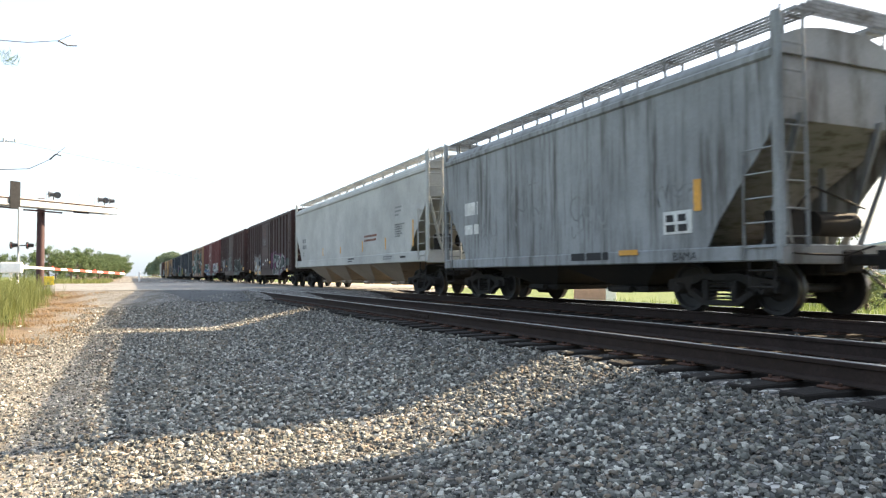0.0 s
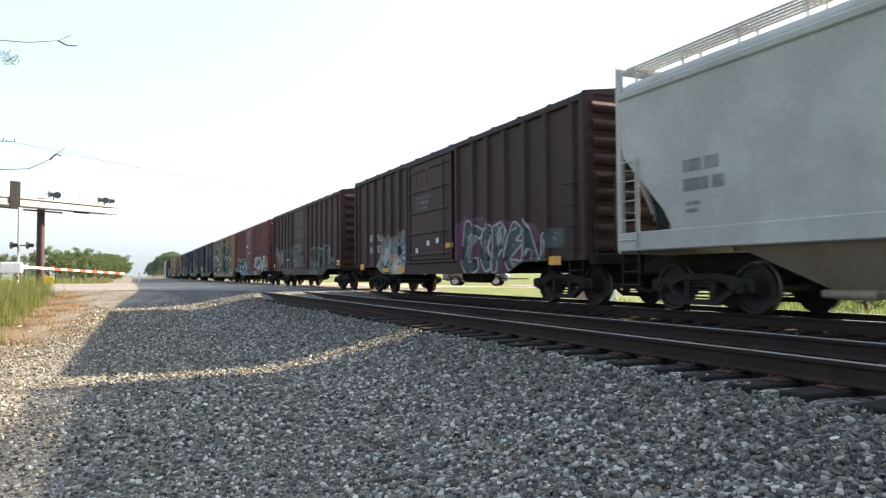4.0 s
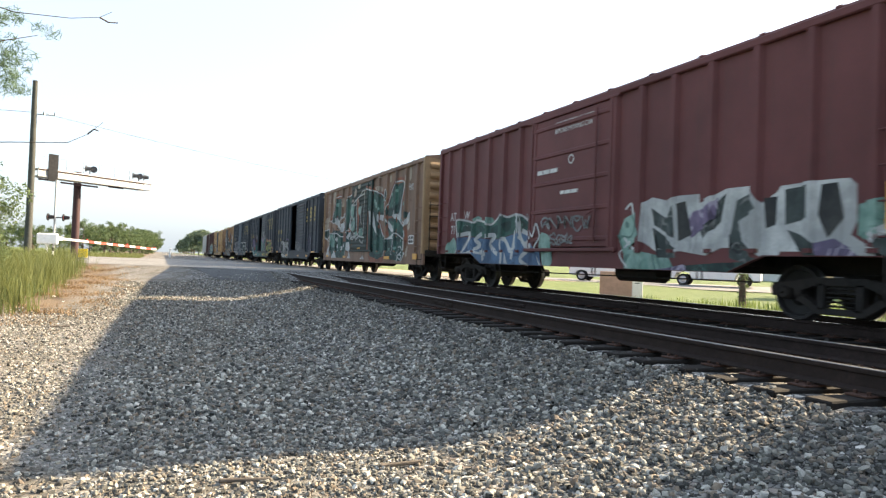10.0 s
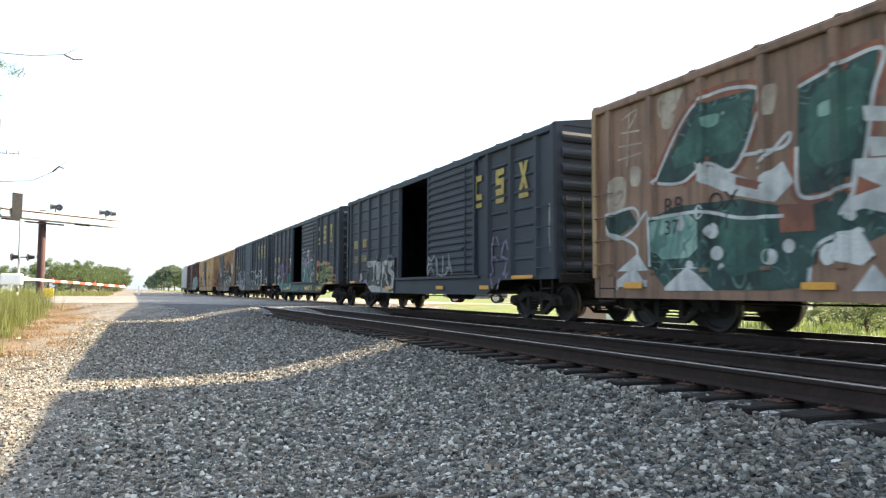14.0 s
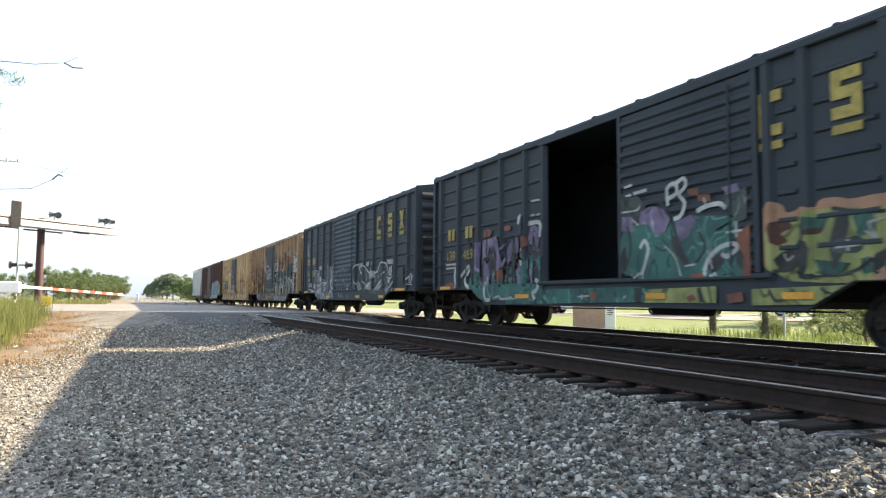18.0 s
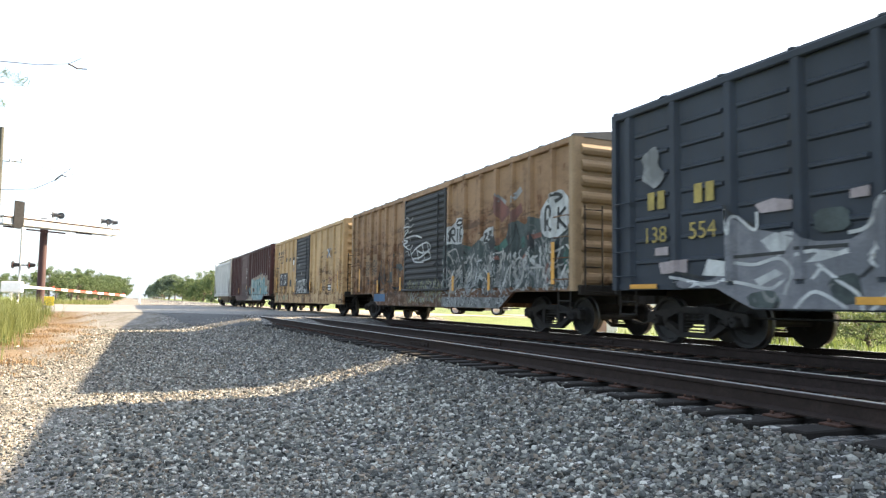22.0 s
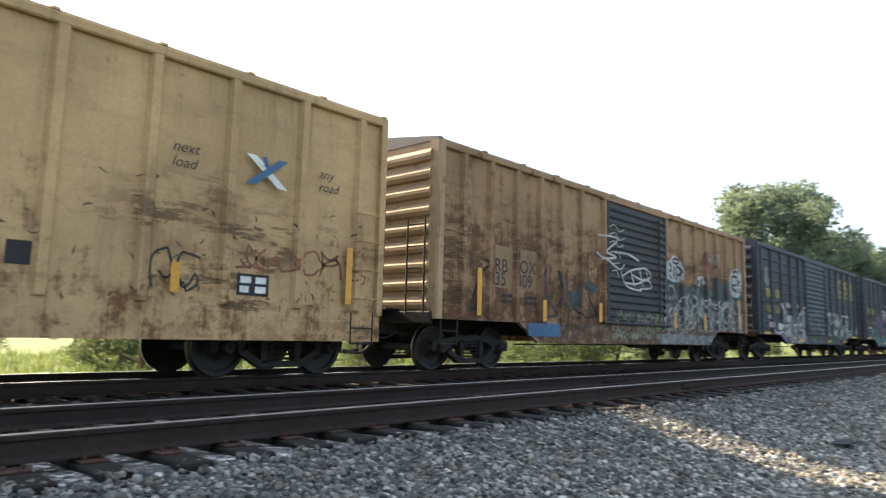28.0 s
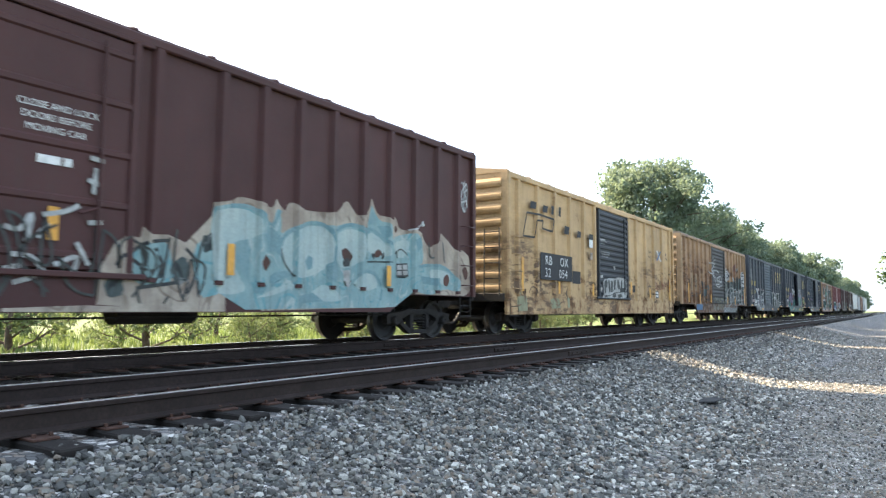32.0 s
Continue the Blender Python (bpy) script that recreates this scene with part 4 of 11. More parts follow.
        for k in range(4):
            g = M()
            z = 1.2 + 0.45 * k
            a, b = s * (half - 0.14), s * (half - 0.62)
            g.tube([(-POST + 0.02, a, z), (-POST - 0.07, a, z), (-POST - 0.07, b, z), (-POST + 0.02, b, z)], 0.013, 6)
            part("grab_iron", g, skin, car)
        st = M()
        for y in (half - 0.15, half - 0.6):
            st.tube([(-1.5, s * y, 0.98), (-1.5, s * y, 0.5)], 0.016, 6)
        st.tube([(-1.5, s * (half - 0.15), 0.5), (-1.5, s * (half - 0.6), 0.5)], 0.018, 6)
        st.tube([(-1.5, s * (half - 0.15), 0.74), (-1.5, s * (half - 0.6), 0.74)], 0.014, 6)
        part("sill_step", st, BLACK, car)
        part("end_sill", M().cbox(-1.45, 1.45, min(s * half, s * (half + 0.1)), max(s * half, s * (half + 0.1)), 0.86, 1.08, 0.02), BLACK, car)
        part("platform", M().cbox(-0.6, 0.6, min(s * half, s * (half + 0.35)), max(s * half, s * (half + 0.35)), 1.09, 1.13, 0.01), BLACK, car)
    bw = M()
    ring = [(0.55 + 0.25 * math.cos(a), -half - 0.24, 1.95 + 0.25 * math.sin(a)) for a in [k * math.pi / 10 for k in range(21)]]
    bw.tube(ring, 0.016, 6, caps=False)
    for k in range(5):
        a = k * 2 * math.pi / 5
        bw.tube([(0.55, -half - 0.24, 1.95), (0.55 + 0.25 * math.cos(a), -half - 0.24, 1.95 + 0.25 * math.sin(a))], 0.011, 5)
    bw.tube([(0.55, -half - 0.26, 1.95), (0.55, -half, 1.95)], 0.05, 8)
    bw.cbox(0.42, 0.68, -half - 0.16, -half - 0.02, 1.75, 2.1, 0.02)
    part("brake_wheel", bw, BLACK, car)
    # roof with seam caps
    m = M()
    m.prism("y", [(-1.51, e - 0.02), (1.51, e - 0.02), (1.5, e + 0.02), (0, e + 0.24), (-1.5, e + 0.02)], -half - 0.02, half + 0.02)
    rf = part("roof", m, roof, car)
    n = round(2 * half / 1.28)
    for k in range(n + 1):
        y = -half + 0.04 + (2 * half - 0.08) * k / n
        c = M()
        c.prism("y", [(-1.525, e + 0.005), (-1.515, e + 0.042), (0, e + 0.265), (1.515, e + 0.042), (1.525, e + 0.005), (0, e + 0.2)], y - 0.05, y + 0.05)
        part("roof_seam", c, roof, rf)
    # floor and underframe
    part("floor", M().box(-SHEET + 0.06, SHEET - 0.06, -half + 0.06, half - 0.06, 1.06, 1.12), frame_mat or BLACK, car)
    m = M()
    m.cbox(-0.3, 0.3, -half + 0.2, half - 0.2, 0.68, 1.05, 0.02)
    for k in range(7):
        y = -half + 3.4 + (2 * half - 6.8) * k / 6
        part("cross_bearer", M().cbox(-1.4, 1.4, y - 0.06, y + 0.06, 0.8, 1.045, 0.01), BLACK, car)
    part("underframe", m, BLACK, car)
    m = M()
    m.tube([(-0.75, -2.2, 0.62), (-0.75, -0.9, 0.62)], 0.2, 12)
    m.tube([(-1.1, -half + 2.9, 0.55), (-1.1, half - 2.9, 0.5)], 0.015, 5)
    for y in (-3.6, -0.4, 2.9):
        m.tube([(-1.1, y, 0.55), (-1.1, y, 0.95)], 0.015, 5)
        m.tube([(-1.1, y + 0.12, 0.55), (-1.1, y + 0.12, 0.95)], 0.015, 5)
    part("brake_rigging", m, BLACK, car)
    running_gear(car, half, half - 1.55)
    return car, surf, half


def hopper_car(front, rear, top, skin, label, sill=(0.84, 1.08), bays=3, cut=1.25, board=4.5, under=None):
    """A covered hopper: sloped ends, curved roof, running boards, outlet bays."""
    half = (rear - front) / 2
    car = thing("covered_hopper", label, "hopper car", "covered hoppers of the train")
    CARS.append((car, (front + rear) / 2))
    s0, s1 = sill
    mid = s1 + (top - s1) * 0.66

    def outline(sg):
        k = [(half - 0.04, top), (half - 0.04, mid), (half - 0.12, mid - 0.3), (half - cut * 0.55, s1 + (mid - s1) * 0.45), (half - cut * 0.85, s1 + 0.35), (half - cut, s1)]
        return [(sg * a, b) for a, b in k]
    for x in (-1, 1):
        m = M()
        m.prism("x", outline(-1) + outline(1)[::-1], x * 1.5, x * 1.46)
        part("side_panel", m, skin, car)
        m = M()
        m.cbox(min(x * 1.54, x * 1.38), max(x * 1.54, x * 1.38), -half + 0.02, half - 0.02, s0, s1, 0.02)
        part("side_sill", m, skin, car)
        m = M()
        m.cbox(min(x * 1.54, x * 1.44), max(x * 1.54, x * 1.44), -half, half, top - 0.1, top + 0.05, 0.03)
        part("top_chord", m, skin, car)
    # roof, round in section
    pr = [(-1.5, top)] + [(1.5 * math.sin(a), top + 0.5 * math.cos(a)) for a in [(-1.25 + 0.25 * k) for k in range(11)]] + [(1.5, top)]
    m = M()
    m.prism("y", pr, -half, half, 0, True)
    part("roof", m, skin, car)
    # sloped ends with the upright piece over them
    for s in (-1, 1):
        m = M()
        y = s * (half - 0.06)
        m.box(-1.46, 1.46, min(y, y - s * 0.04), max(y, y - s * 0.04), mid, top + 0.05)
        m.add([(-1.46, y, mid), (1.46, y, mid), (1.3, s * (half - 2.9), s1 + 0.05), (-1.3, s * (half - 2.9), s1 + 0.05)], [(0, 1, 2, 3)])
        part("slope_sheet", m, skin, car)
        # end frame
        m = M()
        for x in (-1.46, 1.46):
            m.cbox(x - 0.05, x + 0.05, min(s * (half - 0.05), s * (half + 0.09)), max(s * (half - 0.05), s * (half + 0.09)), s0, board - 0.06, 0.015)
            m.prism("x", [(s * (half - 0.75), s1), (s * (half - 0.62), s1), (s * (half + 0.02), mid + 0.1), (s * (half - 0.1), mid + 0.1)], x * 0.62 - 0.03, x * 0.62 + 0.03)
            m.tube([(x * 0.55, s * (half - 0.35), s1), (x * 0.95, s * (half - 0.02), mid)], 0.05, 6)
        for x in (-0.5, 0.5):
            m.tube([(x, s * (half - 0.75), s1), (x, s * (half - 0.75), mid - 0.55)], 0.06, 6)
        m.cbox(-1.5, 1.5, min(s * half, s * (half + 0.09)), max(s * half, s * (half + 0.09)), s0 - 0.05, s1, 0.02)
        m.box(-1.45, 1.45, min(s * half, s * (half - 1.3)), max(s * half, s * (half - 1.3)), s1 - 0.03, s1)
        part("end_frame", m, skin, car)
        for x0, x1 in ((-1.46, -0.98),):
            for k in range(9):
                z = s0 + 0.35 + 0.4 * k
                if z > board - 0.2:
                    break
                g = M()
                g.tube([(x0, s * (half + 0.1), z), (x1, s * (half + 0.1), z)], 0.014, 6)
                part("ladder_rung", g, skin, car)
            g = M()
            g.tube([(x1, s * (half + 0.1), s0 + 0.2), (x1, s * (half + 0.1), board)], 0.025, 6)
            g.tube([(x0, s * (half + 0.1), s0 + 0.2), (x0, s * (half + 0.1), board)], 0.025, 6)
            part("ladder_stile", g, skin, car)
        g = M()
        g.tube([(-1.56, s * (half - 0.52), s0 + 0.05), (-1.56, s * (half - 0.52), s1 + 1.35)], 0.022, 6)
        for k in range(5):
            z = s0 + 0.2 + 0.36 * k
            g.tube([(-1.56, s * (half - 0.52), z), (-1.56, s * (half - 0.02), z)], 0.013, 6)
        part("side_ladder", g, skin, car)
        g = M()
        g.tube([(-0.2, s * (half - 0.45), s1 + 0.35), (0.75, s * (half - 0.45), s1 + 0.35)], 0.2, 12)
        g.cbox(-0.95, -0.5, min(s * (half - 0.3), s * (half - 0.7)), max(s * (half - 0.3), s * (half - 0.7)), s1, s1 + 0.55, 0.03)
        g.tube([(-1.1, s * (half - 0.3), s1 + 0.2), (-0.4, s * (half - 0.25), s1 + 0.9), (0.9, s * (half - 0.3), s1 + 0.6)], 0.02, 6)
        part("brake_gear", g, BLACK, car)
        st = M()
        for y in (half - 0.05, half - 0.5):
            st.tube([(-1.5, s * y, s0 + 0.05), (-1.5, s * y, 0.45)], 0.016, 6)
        for z in (0.46, 0.7):
            st.tube([(-1.5, s * (half - 0.05), z), (-1.5, s * (half - 0.5), z)], 0.016, 6)
        part("sill_step", st, BLACK, car)
    # running boards of steel grating on brackets, and the hatch covers
    for x in (-0.95, 0.95):
        m = M()
        for k in range(5):
            m.box(x - 0.24 + 0.118 * k, x - 0.23 + 0.118 * k, -half - 0.12, half + 0.12, board - 0.025, board + 0.015)
        n = int(2 * half / 0.1)
        for k in range(n):
            y = -half - 0.1 + (2 * half + 0.2) * k / n
            m.box(x - 0.24, x + 0.245, y, y + 0.008, board - 0.012, board + 0.012)
        rb = part("running_board", m, skin, car, "steel grating walkway")
        n = round(2 * half / 1.25)
        for k in range(n + 1):
            y = -half + 0.1 + (2 * half - 0.2) * k / n
            b = M()
            b.prism("y", [(x - 0.25, board - 0.03), (x - 0.2, top + 0.22), (x - 0.16, top + 0.24), (x - 0.2, board - 0.06), (x + 0.2, board - 0.06), (x + 0.18, top + 0.36), (x + 0.22, top + 0.36), (x + 0.25, board - 0.03)], y - 0.015, y + 0.015)
            part("bracket", b, skin, rb)
    for s in (-1, 1):
        m = M()
        for k in range(5):
            y = s * (half + 0.02 + 0.1 * k)
            m.box(-1.2, 1.2, min(y, y + s * 0.02), max(y, y + s * 0.02), board - 0.03, board + 0.02)
        part("end_board", m, skin, car, "steel grating walkway")
    for k in range(bays * 2):
        y = -half + 1.0 + (2 * half - 2.0) * k / (bays * 2 - 1)
        m = M()
        m.lathe("z", (0, y, 0), [(top + 0.48, 0.4), (top + 0.56, 0.4), (top + 0.62, 0.3), (top + 0.64, 0.02)], 14)
        part("hatch_cover", m, skin, car)
    # outlet bays
    span = (2 * half - 2 * 2.55)
    for k in range(bays):
        y = -half + 2.55 + span * (k + 0.5) / bays
        w = span / bays / 2
        m = M()
        vs = [(-1.42, y - w, s0 + 0.02), (1.42, y - w, s0 + 0.02), (1.42, y + w, s0 + 0.02), (-1.42, y + w, s0 + 0.02), (-0.75, y - 0.5, 0.42), (0.75, y - 0.5, 0.42), (0.75, y + 0.5, 0.42), (-0.75, y + 0.5, 0.42)]
        m.add(vs, [(0, 4, 5, 1), (1, 5, 6, 2), (2, 6, 7, 3), (3, 7, 4, 0), (4, 7, 6, 5)])
        bay = part("outlet_bay", m, under or skin, car)
        g = M()
        g.cbox(-0.85, 0.85, y - 0.62, y + 0.62, 0.3, 0.42, 0.03)
        g.tube([(-0.95, y - 0.3, 0.36), (-0.95, y + 0.3, 0.36)], 0.07, 8)
        part("outlet_gate", g, under or skin, bay)
    part("underframe", M().cbox(-0.3, 0.3, -half + 0.2, half - 0.2, 0.62, 1.02, 0.02), BLACK, car)
    running_gear(car, half, half - 1.5)
    return car, half

# ---- the cars, from the front of the train to its end ----
CREAM, GREY = (0.42, 0.42, 0.4), (0.25, 0.262, 0.27)
HOPPER_GREY = paint("grey_hopper_paint", GREY, 0.22, 0.85, run=(0.44, 0.7), seed=1.2, rustcol=(0.2, 0.16, 0.12))
HOPPER_CREAM = paint("cream_hopper_paint", CREAM, 0.06, 0.14, seed=2.2, rustcol=(0.4, 0.22, 0.07))
HOPPER_UNDER = paint("tan_outlet_paint", (0.3, 0.24, 0.18), 0.3, 0.5, seed=2.9)
BROWN = (0.036, 0.017, 0.017)
MAROON = (0.125, 0.042, 0.043)
NAVY = (0.031, 0.039, 0.052)

DARK_POSTS = [-7.3, -6.3, -5.4, -4.45, -3.55, -2.75, -1.75, 2.06, 2.8, 3.61, 4.48, 5.41, 6.32, 7.3]
PLUG_POSTS = [-7.0, -6.05, -5.1, -4.15, -3.25, -2.35, -1.55, 1.62, 2.42, 3.3, 4.2, 5.13, 6.08, 7.02]
WIDE_POSTS = [-7.0, -5.84, -4.68, -3.53, -2.4, -1.31, 1.75, 2.65, 3.8, 5.0, 6.2, 7.35]
CLOSE_POSTS = [-7.0, -6.1, -5.28, -4.46, -3.6, -2.65, -1.62, 1.85, 2.9, 3.76, 4.58, 5.43, 6.3, 7.12]
YELLOW_POSTS = [-7.16, -6.04, -4.87, -3.76, -2.65, -1.75, 1.65, 2.6, 3.7, 4.8, 5.95, 7.1]
LONG_POSTS = [-8.65, -7.83, -7.0, -6.17, -5.35, -4.53, -3.7, -2.9, -2.1, -1.0, 3.5, 4.3, 5.1, 5.95, 6.8, 7.6, 8.5]

ahead = [hopper_car(-33.6, -16.5, 4.0, HOPPER_CREAM, "cream covered hopper far ahead in the train", bays=4)[0],
         hopper_car(-15.0, -0.5 - 6.6, 3.9, HOPPER_GREY, "grey covered hopper ahead in the train", bays=2)[0]]
rust_box = box_car(-7.0 + 1.4, 5.2 + 0.0, 4.2, paint("rust_box_paint", (0.16, 0.09, 0.06), 0.5, 0.6, seed=4.4), "short rusty brown boxcar ahead of the hoppers", posts=5)

c0, h0 = hopper_car(6.9, 18.15, 3.88, HOPPER_GREY, "weathered grey covered hopper with sooty streaks and ladder ends", bays=2, cut=1.3, board=4.52, under=BLACK)
c1, h1 = hopper_car(19.6, 37.95, 4.0, HOPPER_CREAM, "clean cream covered hopper with rust runs and grating walkway", sill=(1.08, 1.42), bays=4, cut=1.35, board=4.6, under=HOPPER_UNDER)

BOX2 = paint("dark_brown_box_paint", BROWN, 0.2, 0.6, [
    dict(at=(2.5, 4.7, 0.7, 2.1), colors=[(0.3, 0.28, 0.25), (0.2, 0.1, 0.09), (0.5, 0.5, 0.48), (0.35, 0.28, 0.2)], scale=1.2, tall=0.35, ragged=1.3, seed=2.0, strength=0.5)], seed=3.1)
c2, s2, _ = box_car(39.01, 54.48, 4.37, BOX2, "dark brown boxcar, sprayed pieces along its sill", post_at=DARK_POSTS, posts=7)

BOX3 = paint("brown_box_paint", dim(BROWN, 1.15), 0.2, 0.6, [
    dict(at=(1.5, 7.0, 0.85, 2.3), colors=[(0.13, 0.11, 0.11), (0.28, 0.28, 0.27), (0.16, 0.16, 0.15)], scale=1.0, ragged=1.5, seed=6.0, strength=0.3)], seed=5.7)
c3, s3, _ = box_car(56.59, 71.94, 4.36, BOX3, "brown boxcar with faded grey-green sprayed pieces", post_at=PLUG_POSTS, posts=7)

BOX4 = paint("maroon_box_paint", MAROON, 0.08, 0.35, seed=6.3)
c4, s4, _ = box_car(73.81, 89.34, 4.33, BOX4, "faded maroon boxcar with blue and white sprayed letters", post_at=PLUG_POSTS, posts=7)

BOX5 = paint("green_sprayed_box_paint", (0.215, 0.132, 0.092), 0.3, 0.65, run=(0.44, 0.72), seed=7.7)
DOOR5 = paint("dark_sprayed_door", (0.03, 0.045, 0.042), 0.1, 0.5, seed=7.9)
c5, s5, _ = box_car(90.77, 106.42, 4.32, BOX5, "tan boxcar covered all over with dark green and white sprayed letters", post_at=WIDE_POSTS, style="ribbed", posts=7, door_skin=DOOR5, taper=False, sill=0.56, ends=paint("tan_end_paint", (0.3, 0.2, 0.11), 0.3, 0.5, seed=7.1))

BOX6 = paint("navy_box_paint", NAVY, 0.1, 0.4, seed=8.1)
c6, s6, _ = box_car(107.80, 123.33, 4.37, BOX6, "dark navy boxcar with its door slid open", sill=0.58, post_at=WIDE_POSTS, opening=(-0.86, 1.68), style="ribbed", posts=7, beads=7)

BOX7 = paint("navy_colour_sprayed_paint", NAVY, 0.1, 0.4, seed=9.4)
c7, s7, _ = box_car(124.66, 140.32, 4.34, BOX7, "dark navy boxcar, open door, green and purple sprayed pieces", sill=0.56, post_at=WIDE_POSTS[:3] + [-4.08] + WIDE_POSTS[3:6] + [1.86] + WIDE_POSTS[7:], opening=(-0.8, 1.77), style="ribbed", posts=7, beads=7)

BOX8 = paint("navy_white_sprayed_paint", NAVY, 0.08, 0.4, seed=10.6)
DOOR8 = paint("blue_door_paint", (0.043, 0.062, 0.085), 0.05, 0.35, seed=10.9)
c8, s8, _ = box_car(141.74, 157.34, 4.32, BOX8, "dark navy boxcar with a closed blue door and white tags", sill=0.63, post_at=WIDE_POSTS, door_skin=DOOR8, style="ribbed", posts=7, beads=7)

BOX9 = paint("rusty_ochre_paint", (0.28, 0.17, 0.09), 0.45, 0.75, scuff=0.9, low=3.2, patches=[
    dict(at=(-7.6, -1.6, 0.55, 2.3), colors=[(0.025, 0.03, 0.03), (0.06, 0.06, 0.06), (0.12, 0.05, 0.06), (0.3, 0.3, 0.3), (0.04, 0.1, 0.08)], scale=1.1, ragged=0.8, seed=17.0, strength=0.6),
    dict(at=(-1.8, 2.0, 0.5, 1.3), colors=[(0.05, 0.12, 0.09), (0.1, 0.1, 0.1), (0.2, 0.2, 0.2)], scale=1.6, ragged=1.2, seed=18.0, strength=0.7),
    dict(at=(2.0, 7.8, 0.5, 1.0), colors=[(0.35, 0.33, 0.31), (0.2, 0.16, 0.12), (0.1, 0.08, 0.07)], scale=1.5, ragged=1.6, seed=19.0, strength=0.7)], seed=11.3)
DOOR9 = paint("black_door_paint", (0.035, 0.037, 0.04), 0.15, 0.5, seed=11.9)
c9, s9, _ = box_car(158.64, 174.31, 4.24, BOX9, "rusty ochre boxcar with black door and heavy black-and-white tags", sill=0.54, ends=paint("tan_ochre_end_paint", (0.36, 0.25, 0.145), 0.4, 0.6, seed=3.9), post_at=CLOSE_POSTS, door_skin=DOOR9, style="ribbed", posts=7, roof=paint("grey_roof_paint", (0.16, 0.14, 0.12), 0.4, 0.5, seed=3.3))

BOX10 = paint("yellow_box_paint", (0.47, 0.315, 0.155), 0.3, 0.5, seed=12.7, scuff=0.85, low=2.2, rustcol=(0.14, 0.055, 0.025))
DOOR10 = paint("black_yellow_car_door", (0.03, 0.034, 0.04), 0.05, 0.3, seed=13.2)
c10, s10, _ = box_car(175.64, 191.01, 4.24, BOX10, "yellow boxcar with a black door and dark rust stains", post_at=YELLOW_POSTS, door=(-1.55, 1.4), door_skin=DOOR10, style="ribbed", posts=6, taper=False, sill=0.53)

BOX11 = paint("maroon_cyan_sprayed_paint", (0.06, 0.024, 0.023), 0.15, 0.4, seed=14.1)
c11, s11, h11 = box_car(192.68, 211.4, 4.34, BOX11, "long maroon boxcar with pale cyan sprayed letters along its sill", post_at=LONG_POSTS, door=(-0.7, 3.3), posts=8, sill=0.6)
c12, h12 = hopper_car(212.9, 225.2, 4.05, HOPPER_CREAM, "pale cream covered hopper at the end of the train", bays=3, sill=(0.95, 1.25), cut=1.3, board=4.55, under=HOPPER_UNDER)

# paints of the sprayed letters
P_WHITE = sprayed("spray_white", (0.52, 0.53, 0.52), (0.3, 0.31, 0.31), 0.45)
P_GREY = sprayed("spray_grey", (0.26, 0.27, 0.27), (0.13, 0.135, 0.135), 0.5)
P_BLACK = sprayed("spray_black", (0.02, 0.022, 0.024), (0.05, 0.052, 0.05), 0.3)
P_GREEN = sprayed("spray_dark_green", (0.055, 0.125, 0.102), (0.025, 0.06, 0.054), 0.5, (0.17, 0.28, 0.24), None, (0.02, 0.045, 0.04))
P_MINT = sprayed("spray_mint", (0.26, 0.38, 0.33), (0.1, 0.2, 0.17), 0.5, None, None, (0.05, 0.11, 0.095))
P_BLUE = sprayed("spray_blue", (0.1, 0.17, 0.28), (0.045, 0.08, 0.14), 0.4, None, None, (0.03, 0.05, 0.1))
P_CYAN = sprayed("spray_cyan", (0.245, 0.345, 0.34), (0.18, 0.28, 0.285), 0.5, None, (0.36, 0.4, 0.375), (0.11, 0.26, 0.29))
P_TEAL = sprayed("spray_teal", (0.034, 0.076, 0.069), (0.02, 0.034, 0.033), 0.45, (0.09, 0.17, 0.14), (0.11, 0.19, 0.165), (0.012, 0.016, 0.016))
P_SEA = sprayed("spray_sea_green", (0.052, 0.14, 0.122), (0.035, 0.085, 0.08), 0.4, None, (0.14, 0.27, 0.24), (0.012, 0.03, 0.03))
P_SALMON = sprayed("spray_salmon", (0.36, 0.2, 0.13), (0.26, 0.16, 0.1), 0.4)
P_BROWNS = sprayed("spray_brown", (0.09, 0.04, 0.03), (0.05, 0.03, 0.022), 0.4)
P_SLATE = sprayed("spray_slate", (0.032, 0.042, 0.042), (0.07, 0.088, 0.085), 0.4, None, (0.23, 0.23, 0.22), (0.01, 0.01, 0.011))
P_ICE = sprayed("spray_ice", (0.36, 0.42, 0.395), (0.29, 0.37, 0.36), 0.5, None, None, None)
P_BLUES = sprayed("spray_dull_blue", (0.145, 0.245, 0.265), (0.19, 0.28, 0.29), 0.4)
P_SOOT = plain("sooty_smear", (0.1, 0.066, 0.045), 0.8, 0, 0.5, 9, 0.03, 0.4, (0.2, 0.13, 0.075))
P_DUSKG = sprayed("spray_dusty_green", (0.12, 0.15, 0.125), (0.07, 0.085, 0.075), 0.5)
P_DUSKR = sprayed("spray_dusty_rust", (0.2, 0.12, 0.075), (0.11, 0.075, 0.055), 0.5)
P_DULLW = sprayed("spray_dull_white", (0.32, 0.34, 0.32), (0.18, 0.19, 0.18), 0.5)
P_FADE = sprayed("spray_faded_green", (0.062, 0.07, 0.064), (0.045, 0.046, 0.044), 0.75)
P_STEEL = sprayed("spray_steel_grey", (0.13, 0.135, 0.15), (0.2, 0.2, 0.215), 0.4)
P_SAGE = sprayed("spray_sage", (0.28, 0.28, 0.17), (0.2, 0.2, 0.12), 0.4)
P_MAROONS = sprayed("spray_dull_red", (0.2, 0.085, 0.065), (0.12, 0.06, 0.05), 0.4)
P_PINKISH = sprayed("spray_pinkish_grey", (0.36, 0.31, 0.31), (0.22, 0.2, 0.2), 0.4)
